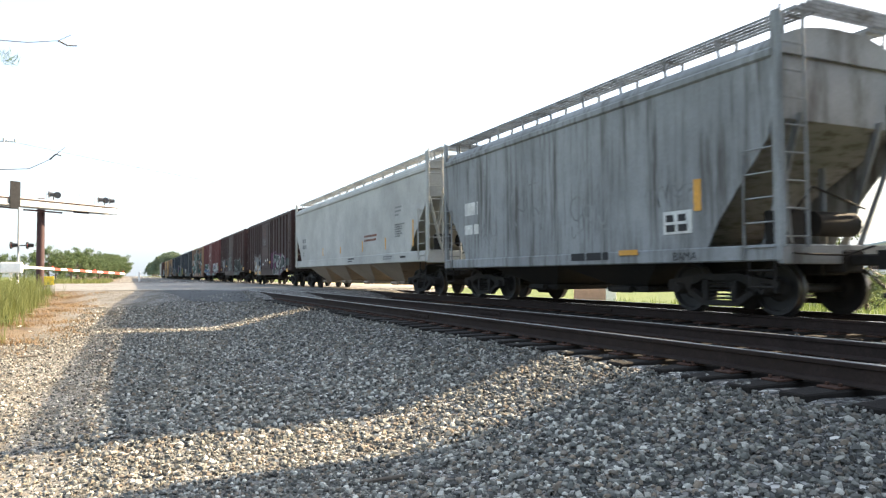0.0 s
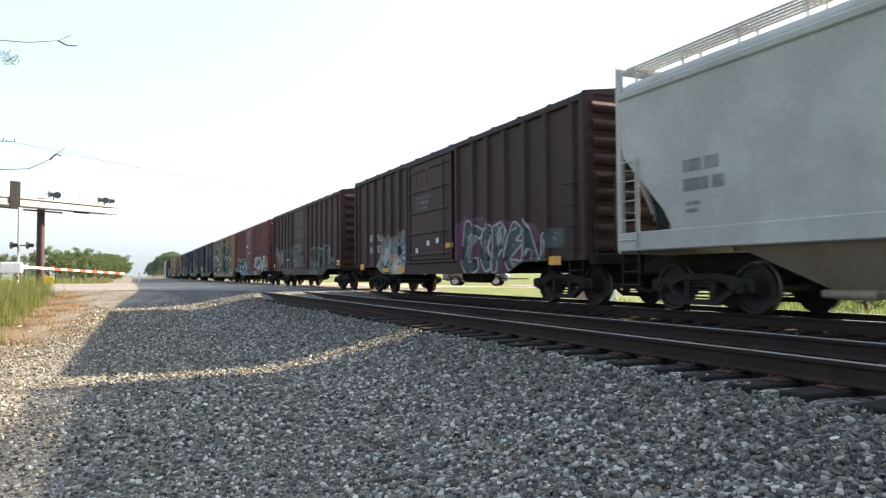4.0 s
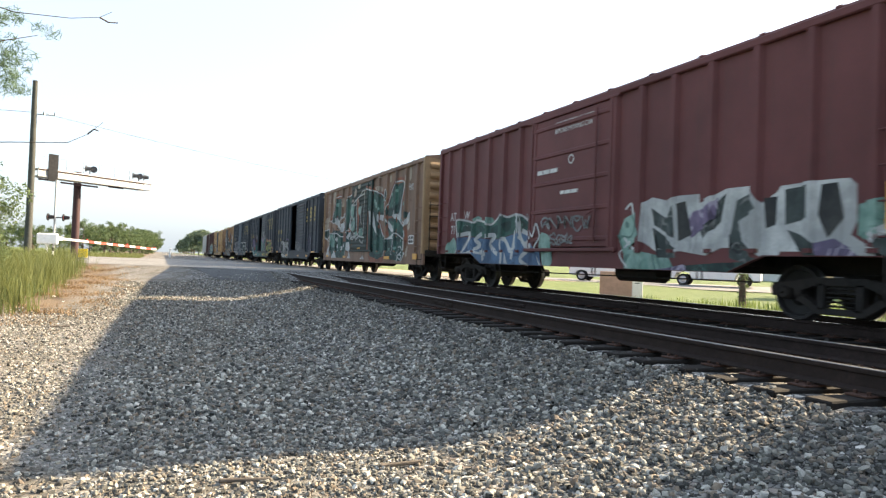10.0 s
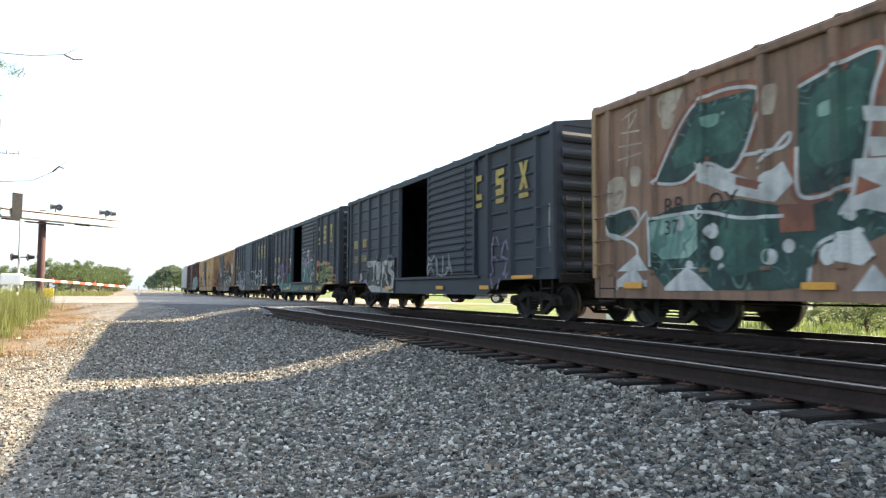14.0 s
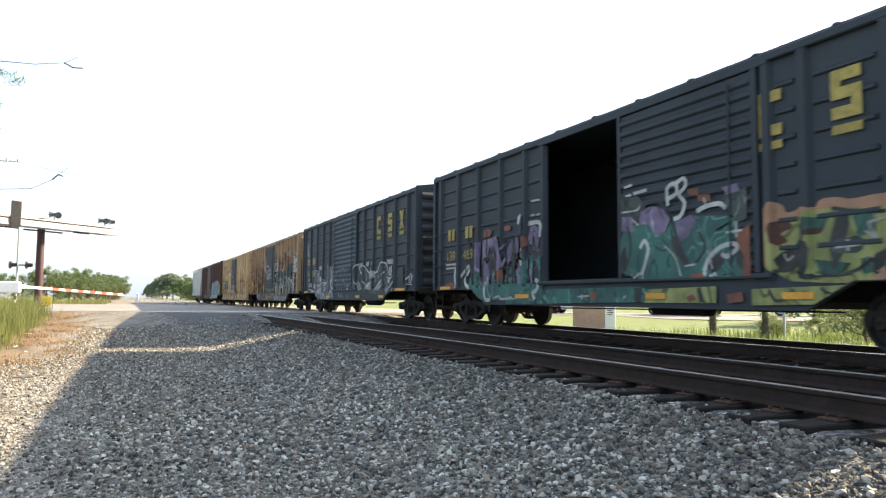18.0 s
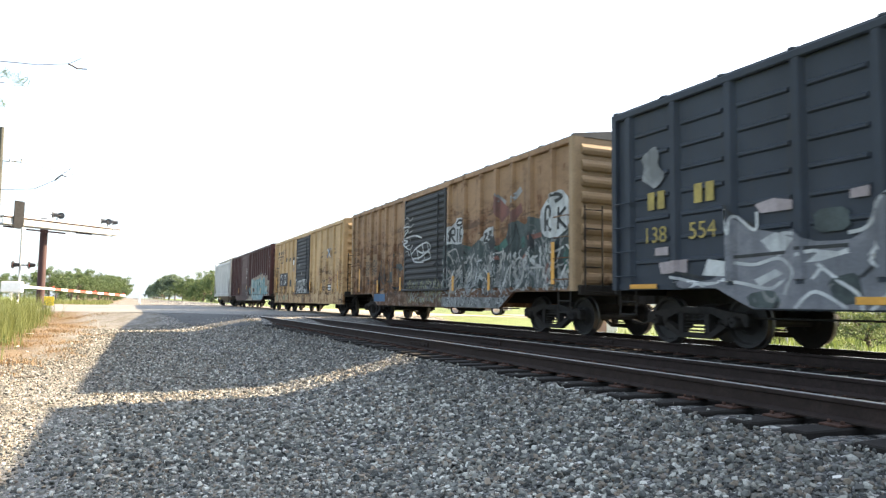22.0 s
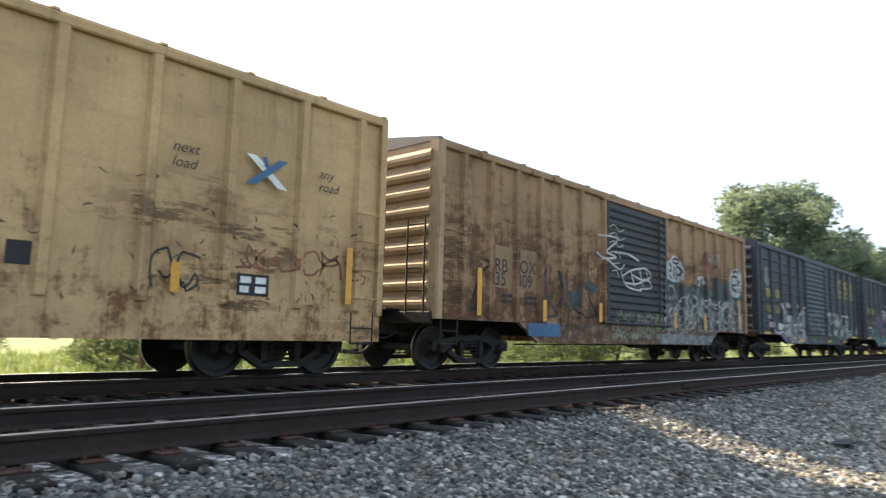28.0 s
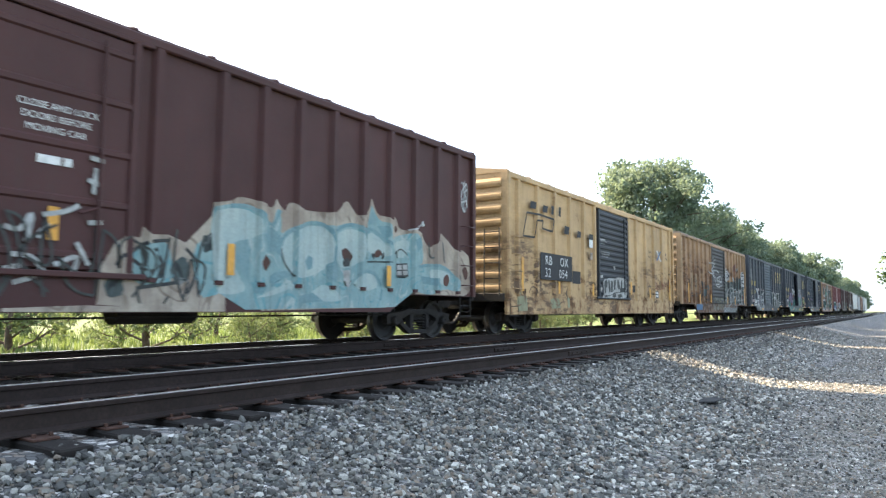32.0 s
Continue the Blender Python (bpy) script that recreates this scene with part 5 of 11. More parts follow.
P_LILAC = sprayed("spray_lilac", (0.2, 0.155, 0.25), (0.1, 0.085, 0.14), 0.45, None, (0.42, 0.38, 0.46), (0.04, 0.03, 0.06))
P_RUST = sprayed("spray_rust", (0.26, 0.1, 0.06), (0.13, 0.06, 0.045), 0.5)
P_LIME = sprayed("spray_lime", (0.3, 0.31, 0.12), (0.17, 0.19, 0.075), 0.4, None, None, (0.03, 0.035, 0.02))
P_SAND = sprayed("spray_sand", (0.4, 0.35, 0.28), (0.25, 0.2, 0.16), 0.5, None, None, (0.14, 0.1, 0.075))

# grey hopper
sheet_plate(c0, -3.35, -4.02, 1.33, 1.72, WHITE, lift=0.035)
bars(c0, [0.2, 0.2], -3.42, 1.66, 0.12, 0.05, INK, -SHEET - 0.042)
bars(c0, [0.2, 0.2], -3.7, 1.66, 0.12, 0.05, INK, -SHEET - 0.042)
sheet_plate(c0, -4.06, -4.22, 1.68, 2.2, YELLOW, "reflector", 0.035)
plate(c0, -2.22, -2.74, 1.0, 1.1, YELLOW)
bars(c0, [0.75], 4.35, 2.6, 0.34, 0.1, WHITE, -1.507, 3)
bars(c0, [0.8], 4.36, 2.0, 0.26, 0.1, WHITE, -1.507, 4)
lettering(c0, "BAMA", -3.6, 0.88, 0.2, INK, -1.547)
bars(c0, [1.2], -0.67, 1.08, 0.15, 0.1, INK, -1.546, 6)
flat = lambda y, z: 1.5
strokes(c0, (1.6, 0.5, 1.7, 2.9), 2, [(0.035, P_GREY)], 61, flat, curl=0.3)
strokes(c0, (-0.6, -1.9, 1.5, 2.3), 3, [(0.03, P_GREY)], 62, flat, curl=0.3)
strokes(c0, (3.4, 2.5, 1.3, 2.0), 2, [(0.025, P_GREY)], 63, flat, curl=0.3)
strokes(c0, (-3.0, -4.1, 1.8, 2.2), 4, [(0.022, P_GREY)], 64, flat, curl=0.3)
# cream hopper
bars(c1, [0.75, 0.85], 7.55, 2.55, 0.2, 0.12, P_GREY, -1.507, 7)
bars(c1, [0.3, 0.25], 7.5, 1.85, 0.06, 0.06, P_GREY, -1.507, 17)
bars(c1, [0.6, 0.55, 0.35], -6.45, 3.02, 0.06, 0.07, P_GREY, -1.507, 18)
bars(c1, [0.95, 0.7, 0.7, 0.6, 0.75, 0.5], -6.4, 2.42, 0.05, 0.03, P_GREY, -1.507, 19)
bars(c1, [0.9, 0.8], -5.3, 1.33, 0.04, 0.04, P_GREY, -1.547, 28)
bars(c1, [0.5], -7.0, 1.3, 0.07, 0.04, INK, -1.547, 29)
bars(c1, [1.5, 1.4], -3.0, 2.2, 0.08, 0.08, P_RUST, -1.507, 8)
bars(c1, [0.8, 0.6], -0.9, 1.35, 0.05, 0.05, INK, -1.546, 9)
for y, top in ((-8.03, 2.46), (-5.38, 2.0), (-2.7, 2.0), (0.4, 1.9), (3.4, 1.95)):
    sheet_plate(c1, y, y - 0.1, 1.58, top, YELLOW, "reflector", 0.03)
# dark brown boxcar
sheet_plate(c2, 2.68, 2.18, 1.05, 1.78, BLUE)
for k, txt in enumerate(("FLOOR", "CAP", "50K")):
    lettering(c2, txt, 2.66 - 0.04 * k, 1.54 - 0.18 * k, 0.15, WHITE, -SHEET - 0.012)
for k, txt in enumerate(("CLOSE AND LOCK", "DOORS BEFORE", "MOVING CAR")):
    lettering(c2, txt, 1.25 - 0.04 * k, 3.02 - 0.16 * k, 0.15, P_GREY, -SHEET - 0.092)
strokes(c2, (1.3, 0.1, 3.35, 3.95), 4, [(0.03, P_MAROONS)], 73, s2, curl=0.3)
strokes(c2, (6.9, 6.4, 2.4, 3.4), 1, [(0.02, P_FADE)], 74, s2, curl=0.3)
for a, b, z0, z1 in ((-1.07, -1.55, 1.44, 1.58), (-6.45, -6.9, 0.86, 1.05), (6.98, 6.52, 0.86, 1.08), (4.4, 3.7, 0.76, 0.9), (2.85, 2.2, 0.74, 0.94)):
    plate(c2, a, b, z0, z1, YELLOW)
for y, z in ((0.3, 1.55), (-0.4, 1.6), (1.2, 1.35)):
    plate(c2, y, y - 0.22, z, z + 0.16, WHITE, -SHEET - 0.095, "placard")
# brown boxcar
lettering(c3, "LRS", 6.84, 2.2, 0.3, WHITE)
lettering(c3, "9214", 6.86, 1.88, 0.28, WHITE)
strokes(c3, (6.6, 4.8, 0.9, 2.3), 3, [(0.05, P_GREY)], 77, s3, curl=0.2)
for a, b, z0, z1 in ((-7.1, -7.55, 1.09, 1.33), (7.3, 6.95, 1.15, 1.37), (3.4, 2.9, 1.5, 1.6)):
    plate(c3, a, b, z0, z1, YELLOW)
# maroon boxcar
for txt, y, z, sz in (("AT", 6.9, 1.98, 0.36), ("W", 5.85, 1.98, 0.36), ("71", 6.85, 1.58, 0.36), ("68", 5.9, 1.58, 0.36)):
    lettering(c4, txt, y, z, sz, WHITE)
for k, txt in enumerate(("SECURE BOTH DOORS", "BEFORE MOVING CAR")):
    lettering(c4, txt, 0.7, 3.9 - 0.16 * k, 0.15, WHITE, -SHEET - 0.075)
lettering(c4, "O", 0.12, 2.98, 0.3, WHITE, -SHEET - 0.075)
bars(c4, [0.9], 1.45, 2.95, 0.1, 0.05, WHITE, -SHEET - 0.075, 12)
bars(c4, [0.7], 0.4, 2.4, 0.08, 0.05, WHITE, -SHEET - 0.075, 13)
strokes(c4, (1.15, -0.85, 1.55, 1.8), 6, [(0.05, P_GREY)], 78, s4, curl=0.3)
strokes(c4, (1.0, -0.2, 1.2, 1.4), 5, [(0.045, P_GREY)], 79, s4, curl=0.3)
plate(c4, -7.2, -7.35, 1.3, 1.9, YELLOW)
# green sprayed boxcar
for a, b, z0, z1 in ((-6.9, -7.35, 0.74, 0.95), (6.9, 6.4, 0.74, 0.85), (3.2, 2.7, 0.72, 0.82), (-3.5, -4.2, 0.72, 0.84), (0.6, 0.1, 1.15, 1.22)):
    plate(c5, a, b, z0, z1, YELLOW)
sheet_plate(c5, -6.2, -6.75, 1.3, 1.62, WHITE)
bars(c5, [0.18, 0.18], -6.25, 1.58, 0.1, 0.04, INK, -SHEET - 0.012, 14)
bars(c5, [0.18, 0.18], -6.48, 1.58, 0.1, 0.04, INK, -SHEET - 0.012, 15)


def maker_mark(car, places, surf):
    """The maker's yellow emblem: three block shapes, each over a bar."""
    for i, (y, z) in enumerate(places):
        w, h = 0.42, 0.66
        if i == 2:
            shape(car, [(y, z + h), (y - 0.14, z + h), (y - w, z), (y - w + 0.14, z)], GOLD, surf)
            shape(car, [(y - w, z + h), (y - w + 0.14, z + h), (y, z), (y - 0.14, z)], GOLD, surf)
        else:
            shape(car, [(y, z + h), (y, z + h - 0.16), (y - w, z + h - 0.16), (y - w, z + h)], GOLD, surf)
            shape(car, [(y, z + 0.16), (y, z), (y - w, z), (y - w, z + 0.16)], GOLD, surf)
            shape(car, [(y, z + h), (y, z + (0.0 if i == 0 else 0.3)), (y - 0.14, z + (0.0 if i == 0 else 0.3)), (y - 0.14, z + h)], GOLD, surf)
            if i == 1:
                shape(car, [(y - w + 0.14, z + 0.36), (y - w + 0.14, z), (y - w, z), (y - w, z + 0.36)], GOLD, surf)
                shape(car, [(y, z + 0.42), (y, z + 0.26), (y - w, z + 0.26), (y - w, z + 0.42)], GOLD, surf)
        shape(car, [(y, z - 0.08), (y, z - 0.2), (y - w, z - 0.2), (y - w, z - 0.08)], GOLD, surf)


on_bead = lambda y, z: SHEET + 0.034
for c, sf in ((c6, s6), (c7, s7), (c8, s8)):
    maker_mark(c, ((-3.92, 3.08), (-5.1, 3.08), (-6.24, 3.08)), on_bead)
for c, num in ((c6, ("138", "506")), (c7, ("138", "469")), (c8, ("138", "554"))):
    for y in (6.85, 6.6, 5.74, 5.49):
        sheet_plate(c, y, y - 0.17, 2.36, 2.68, GOLD, lift=0.042)
    lettering(c, num[0], 6.98, 1.78, 0.4, GOLD, -SHEET - 0.042)
    lettering(c, num[1], 5.88, 1.78, 0.4, GOLD, -SHEET - 0.042)
    for a, b, z0, z1 in ((-5.95, -6.9, 0.97, 1.05), (7.3, 6.6, 0.97, 1.05), (-4.3, -4.8, 0.72, 0.82), (-1.5, -2.0, 0.72, 0.82), (3.0, 2.4, 0.72, 0.82)):
        plate(c, a, b, z0, z1, YELLOW)
strokes(c6, (-0.9, -2.7, 1.1, 1.75), 3, [(0.07, P_GREY)], 89, s6, curl=0.2)
strokes(c6, (-7.5, -7.65, 1.5, 2.7), 1, [(0.06, P_GREY)], 90, s6, curl=0.2)
strokes(c6, (-4.8, -5.9, 1.0, 1.9), 2, [(0.06, P_LILAC)], 91, on_bead, curl=0.4)
# rusty ochre boxcar
OLDPLATE = paint("faded_number_panel", (0.25, 0.165, 0.09), 0.3, 0.7, seed=15.5)
sheet_plate(c9, 6.12, 5.52, 1.62, 2.46, OLDPLATE)
sheet_plate(c9, 5.34, 4.68, 1.62, 2.46, OLDPLATE)
bars(c9, [0.6, 0.5], 5.9, 1.5, 0.06, 0.05, INK, seed=20)
bars(c9, [0.6, 0.5], 5.1, 1.5, 0.06, 0.05, INK, seed=21)
sheet_plate(c9, 5.0, 3.8, 0.68, 0.95, BLUE, lift=0.034)
strokes(c9, (6.9, 6.3, 1.0, 2.0), 1, [(0.05, P_BLACK)], 108, s9, curl=0.4)
strokes(c9, (4.4, 2.4, 0.85, 2.2), 3, [(0.04, P_BLACK)], 109, s9, curl=0.3)
for a, z0, z1 in ((-7.05, 1.1, 2.02), (-4.12, 1.0, 1.45), (-1.98, 1.0, 1.43), (6.75, 1.05, 1.95), (4.55, 1.0, 1.45), (2.2, 1.05, 1.5)):
    plate(c9, a, a - 0.13, z0, z1, YELLOW, -POST - 0.012)
# yellow boxcar
outline(c10, [(6.91, 2.62), (6.67, 3.27), (5.93, 3.3), (4.93, 3.27), (5.04, 2.9), (5.74, 2.93), (5.66, 3.15), (6.05, 3.12), (6.21, 2.63)], 0.055, INK, lambda a, b: POST)
for y, z, w, h in ((6.5, 3.42, 0.42, 0.2), (5.72, 3.4, 0.38, 0.2), (5.14, 3.4, 0.2, 0.25), (4.62, 3.4, 0.18, 0.28), (4.22, 2.92, 0.4, 0.24), (3.25, 2.9, 0.34, 0.2), (2.3, 2.9, 0.42, 0.2)):
    shape(c10, [(y, z), (y - w * 0.85, z), (y - w, z + h), (y - w * 0.15, z + h)], INK, lambda a, b: POST + 0.002)
sheet_plate(c10, 5.86, 3.64, 1.5, 2.26, INK, lift=0.085)
for txt, y, z in (("RB", 5.56, 1.93), ("OX", 4.55, 1.93), ("32", 5.58, 1.58), ("054", 4.62, 1.58)):
    lettering(c10, txt, y, z, 0.36, WHITE, -POST - 0.016, 0, 1.15)
for k, txt in enumerate(("next", "load")):
    lettering(c10, txt, -4.0, 2.92 - 0.2 * k, 0.2, INK, -POST - 0.006, 0.3)
for k, txt in enumerate(("any", "road")):
    lettering(c10, txt, -6.3, 2.98 - 0.2 * k, 0.2, INK, -POST - 0.006, 0.3)
top_surf = lambda a, b: POST + 0.002
shape(c10, [(-5.06, 3.1), (-5.22, 3.1), (-5.75, 2.68), (-5.59, 2.68)], WHITE, top_surf)
shape(c10, [(-5.75, 3.1), (-5.59, 3.1), (-5.06, 2.68), (-5.22, 2.68)], BLUE, lambda a, b: POST + 0.005)
shape(c10, [(-5.3, 3.1), (-5.38, 3.1), (-5.42, 2.95), (-5.36, 2.95)], BLUE, lambda a, b: POST + 0.007)
sheet_plate(c10, -5.08, -5.58, 1.14, 1.44, INK)
bars(c10, [0.16, 0.16], -5.12, 1.4, 0.09, 0.04, WHITE, -SHEET - 0.012, 22)
bars(c10, [0.16, 0.16], -5.36, 1.4, 0.09, 0.04, WHITE, -SHEET - 0.012, 23)
sheet_plate(c10, 3.42, 2.8, 1.46, 1.85, INK)
sheet_plate(c10, -2.3, -2.58, 1.32, 1.58, INK)
sheet_plate(c10, 2.24, 1.94, 2.66, 2.92, WHITE, lift=0.09)
sheet_plate(c10, 2.2, 1.96, 2.28, 2.5, P_SAND, lift=0.09)
sheet_plate(c10, 2.28, 1.9, 2.92, 3.02, INK, lift=0.09)
for a, z0, z1 in ((7.0, 1.15, 2.05), (4.66, 1.12, 1.48), (2.0, 1.12, 1.5), (-1.8, 1.22, 1.68), (-4.1, 1.12, 1.5), (-6.9, 1.1, 1.98)):
    plate(c10, a, a - 0.12, z0, z1, YELLOW, -POST - 0.012)
bars(c10, [0.6, 0.4], 1.3, 2.98, 0.035, 0.05, P_GREY, -SHEET - 0.105, 25)
bars(c10, [0.75, 0.75, 0.6], 1.2, 2.62, 0.035, 0.04, P_GREY, -SHEET - 0.105, 26)
lettering(c10, "0", 0.06, 2.06, 0.17, WHITE, -SHEET - 0.106)
strokes(c10, (-3.9, -4.5, 1.15, 1.7), 2, [(0.035, P_BLACK)], 111, s10, curl=0.3)
strokes(c10, (-5.0, -7.4, 1.5, 1.85), 5, [(0.035, P_RUST)], 112, s10, curl=0.3)
# long maroon boxcar
strokes(c11, (-8.75, -9.1, 2.9, 3.5), 2, [(0.045, P_GREY)], 116, s11, curl=0.3)
for k, txt in enumerate(("CLOSE AND LOCK", "DOORS BEFORE", "MOVING CAR")):
    lettering(c11, txt, 0.8 - 0.05 * k, 3.0 - 0.14 * k, 0.115, WHITE, -SHEET - 0.075)
bars(c11, [0.4], 0.55, 2.45, 0.1, 0.05, WHITE, -SHEET - 0.075, 27)
for a, z0, z1 in ((0.4, 1.45, 1.85), (-2.2, 1.15, 1.62), (-6.0, 1.1, 1.5), (4.6, 1.2, 1.6)):
    plate(c11, a, a - 0.13, z0, z1, YELLOW, -POST - 0.012)
sheet_plate(c11, -6.42, -6.76, 1.28, 1.5, WHITE)

# ---- sprayed letters, drawn shape by shape ----
P_PALE = plain("spray_worn_pale", (0.34, 0.35, 0.34), 0.65, 0, 0.5, 7, 0.03, 0.4, (0.2, 0.17, 0.14))
P_PURPLE = sprayed("spray_purple", (0.12, 0.045, 0.09), (0.06, 0.03, 0.045), 0.6)
P_PINKISH = sprayed("buffed_out_pink", (0.36, 0.31, 0.31), (0.26, 0.22, 0.22), 0.3)
# dark brown boxcar: washed-out white piece
fill(c2, [[(5.31, 0.82), (5.06, 1.19), (4.51, 1.68), (4.14, 1.8), (3.59, 1.93), (2.96, 2.01), (2.7, 1.73), (2.45, 1.51), (2.33, 1.09), (2.15, 0.66), (5.11, 0.66)]], P_GREY, s2, 0.004)
fill(c2, [[(3.61, 1.41), (3.16, 1.43), (2.71, 1.31), (2.58, 0.81), (2.73, 0.66), (3.63, 0.66)], [(4.51, 1.63), (4.24, 1.66), (4.34, 1.17), (4.6, 1.06)]], P_SAND, s2, 0.007)
fill(c2, [[(4.24, 1.61), (3.72, 1.66), (3.81, 1.26), (4.34, 0.94), (4.43, 1.28)], [(3.36, 1.08), (2.72, 1.21), (2.62, 0.66), (3.34, 0.66)]], P_WHITE, s2, 0.009)
fill(c2, [[(4.53, 0.83), (4.16, 1.03), (3.85, 0.82), (3.82, 0.66), (4.57, 0.66)], [(3.03, 1.65), (2.71, 1.65), (2.6, 1.45), (2.86, 1.21), (3.04, 1.32)], [(2.52, 0.66), (2.33, 0.84), (2.18, 0.66)]], P_BLACK, s2, 0.011)
brush(c2, [[(3.58, 1.85), (2.95, 1.85), (2.96, 1.46), (3.59, 1.46), (3.58, 1.85)]], 0.04, P_GREY, s2, 0.013)
lettering(c2, "BA", 6.04, 1.93, 0.36, WHITE)
lettering(c2, "YL", 5.18, 1.92, 0.36, WHITE)
lettering(c2, "81", 6.03, 1.48, 0.36, WHITE)
lettering(c2, "57", 5.20, 1.49, 0.36, WHITE)
# rusty ochre boxcar: white tags and dark letters with pale arcs
fill(c9, [[(-1.53, 2.85), (-1.78, 2.89), (-1.99, 2.96), (-2.11, 3.08), (-2.4, 3.07), (-2.56, 2.95), (-2.59, 2.81), (-2.69, 2.67), (-2.66, 2.46), (-2.49, 2.33), (-2.1, 2.32), (-1.8, 2.37), (-1.52, 2.34), (-1.46, 2.54)], [(-3.65, 2.33), (-3.77, 2.56), (-3.99, 2.63), (-4.32, 2.64), (-4.38, 2.42), (-4.11, 2.33), (-3.81, 2.22)]], P_WHITE, s9, 0.006)
brush(c9, [[(-1.68, 2.43), (-1.75, 2.77), (-1.96, 2.78), (-1.96, 2.62), (-1.74, 2.61), (-2.01, 2.39)], [(-2.17, 2.77), (-2.14, 2.39)], [(-2.33, 2.37), (-2.34, 2.77), (-2.58, 2.69), (-2.55, 2.56), (-2.36, 2.54)], [(-2.08, 2.91), (-2.23, 3), (-2.48, 2.96), (-2.37, 2.86), (-2.11, 2.88)], [(-3.81, 2.46), (-3.94, 2.48), (-3.78, 2.31), (-3.98, 2.3)], [(-4.05, 2.5), (-4.18, 2.52), (-4.02, 2.37), (-4.21, 2.38)]], 0.07, P_BLACK, s9, 0.011)
lettering(c9, "RB", 6.14, 1.94, 0.38, INK, -SHEET - 0.012)
lettering(c9, "OX", 5.30, 1.97, 0.38, INK, -SHEET - 0.012)
lettering(c9, "35", 6.13, 1.67, 0.38, INK, -SHEET - 0.012)
lettering(c9, "809", 5.41, 1.68, 0.38, INK, -SHEET - 0.012)
# tag at the front end of the ochre car
fill(c9, [[(-6.55, 2.2), (-6.45, 2.75), (-6.8, 3.05), (-7.3, 3.2), (-7.65, 2.9), (-7.6, 2.3), (-7.1, 2.1)]], P_WHITE, s9, 0.007, bend=1)
brush(c9, [[(-6.7, 2.3), (-6.72, 2.8), (-6.98, 2.8), (-6.98, 2.58), (-6.75, 2.5), (-7.05, 2.28)], [(-7.2, 2.3), (-7.22, 2.78)], [(-7.5, 2.75), (-7.24, 2.54), (-7.52, 2.3)], [(-6.8, 2.95), (-7.1, 3.08), (-7.35, 3.0), (-7.1, 2.92)]], 0.08, P_BLACK, s9, 0.012)
# long maroon boxcar: pale cyan letters with a sandy rim
fill(c11, [[(-1.92, 2.2), (-2.28, 2.27), (-2.46, 2.37), (-2.73, 2.36), (-2.87, 2.33), (-3.09, 2.27), (-3.17, 2.32), (-3.2, 2.45), (-3.27, 2.35), (-3.41, 2.25), (-3.45, 2.38), (-3.58, 2.43), (-3.7, 2.33), (-4.06, 2.33), (-4.51, 2.36), (-4.72, 2.44), (-4.83, 2.59), (-4.93, 2.63), (-5.06, 2.51), (-5.19, 2.39), (-5.43, 2.43), (-5.56, 2.58), (-5.61, 2.8), (-5.69, 2.62), (-5.82, 2.47), (-6.08, 2.47), (-6.21, 2.4), (-6.25, 2.52), (-6.38, 2.48), (-6.49, 2.27), (-6.76, 2.26), (-7.06, 2.32), (-7.29, 2.27), (-7.35, 2.1), (-7.57, 1.96), (-7.84, 2.11), (-7.86, 2.3), (-7.95, 2.35), (-8.25, 2.2), (-8.45, 2.07), (-8.66, 1.94), (-8.87, 2.02), (-9.05, 1.95), (-9.2, 1.89), (-9.31, 0.93), (-6.99, 0.81), (-6.6, 0.71), (-2.03, 0.6)]], P_SAND, s11, 0.005, bend=1)
fill(c11, [[(-1.93, 2.14), (-2.28, 2.23), (-2.6, 2.24), (-2.88, 2.18), (-3.05, 2.05), (-3.14, 2.02), (-3.21, 2.27), (-3.29, 2.26), (-3.33, 2.06), (-3.31, 1.86), (-3.49, 1.97), (-3.67, 2.05), (-4.07, 2.16), (-4.43, 2.13), (-4.58, 2.12), (-4.91, 2.22), (-5.22, 2.24), (-5.42, 2.15), (-5.51, 2.3), (-5.56, 2.49), (-5.62, 2.66), (-5.72, 2.49), (-5.89, 2.36), (-6.09, 2.36), (-6.19, 2.29), (-6.18, 1.99), (-6.4, 2.12), (-6.92, 2.23), (-7.29, 2.19), (-7.35, 1.65), (-7.1, 1.52), (-7.52, 1.61), (-8.14, 1.59), (-8.51, 1.42), (-8.76, 1.26), (-8.7, 1.04), (-8.16, 1.11), (-7.55, 0.94), (-6.98, 1.04), (-6.93, 0.85), (-6.47, 0.71), (-5.86, 0.68), (-4.9, 0.68), (-2.03, 0.63)]], P_CYAN, s11, 0.008, bend=1)
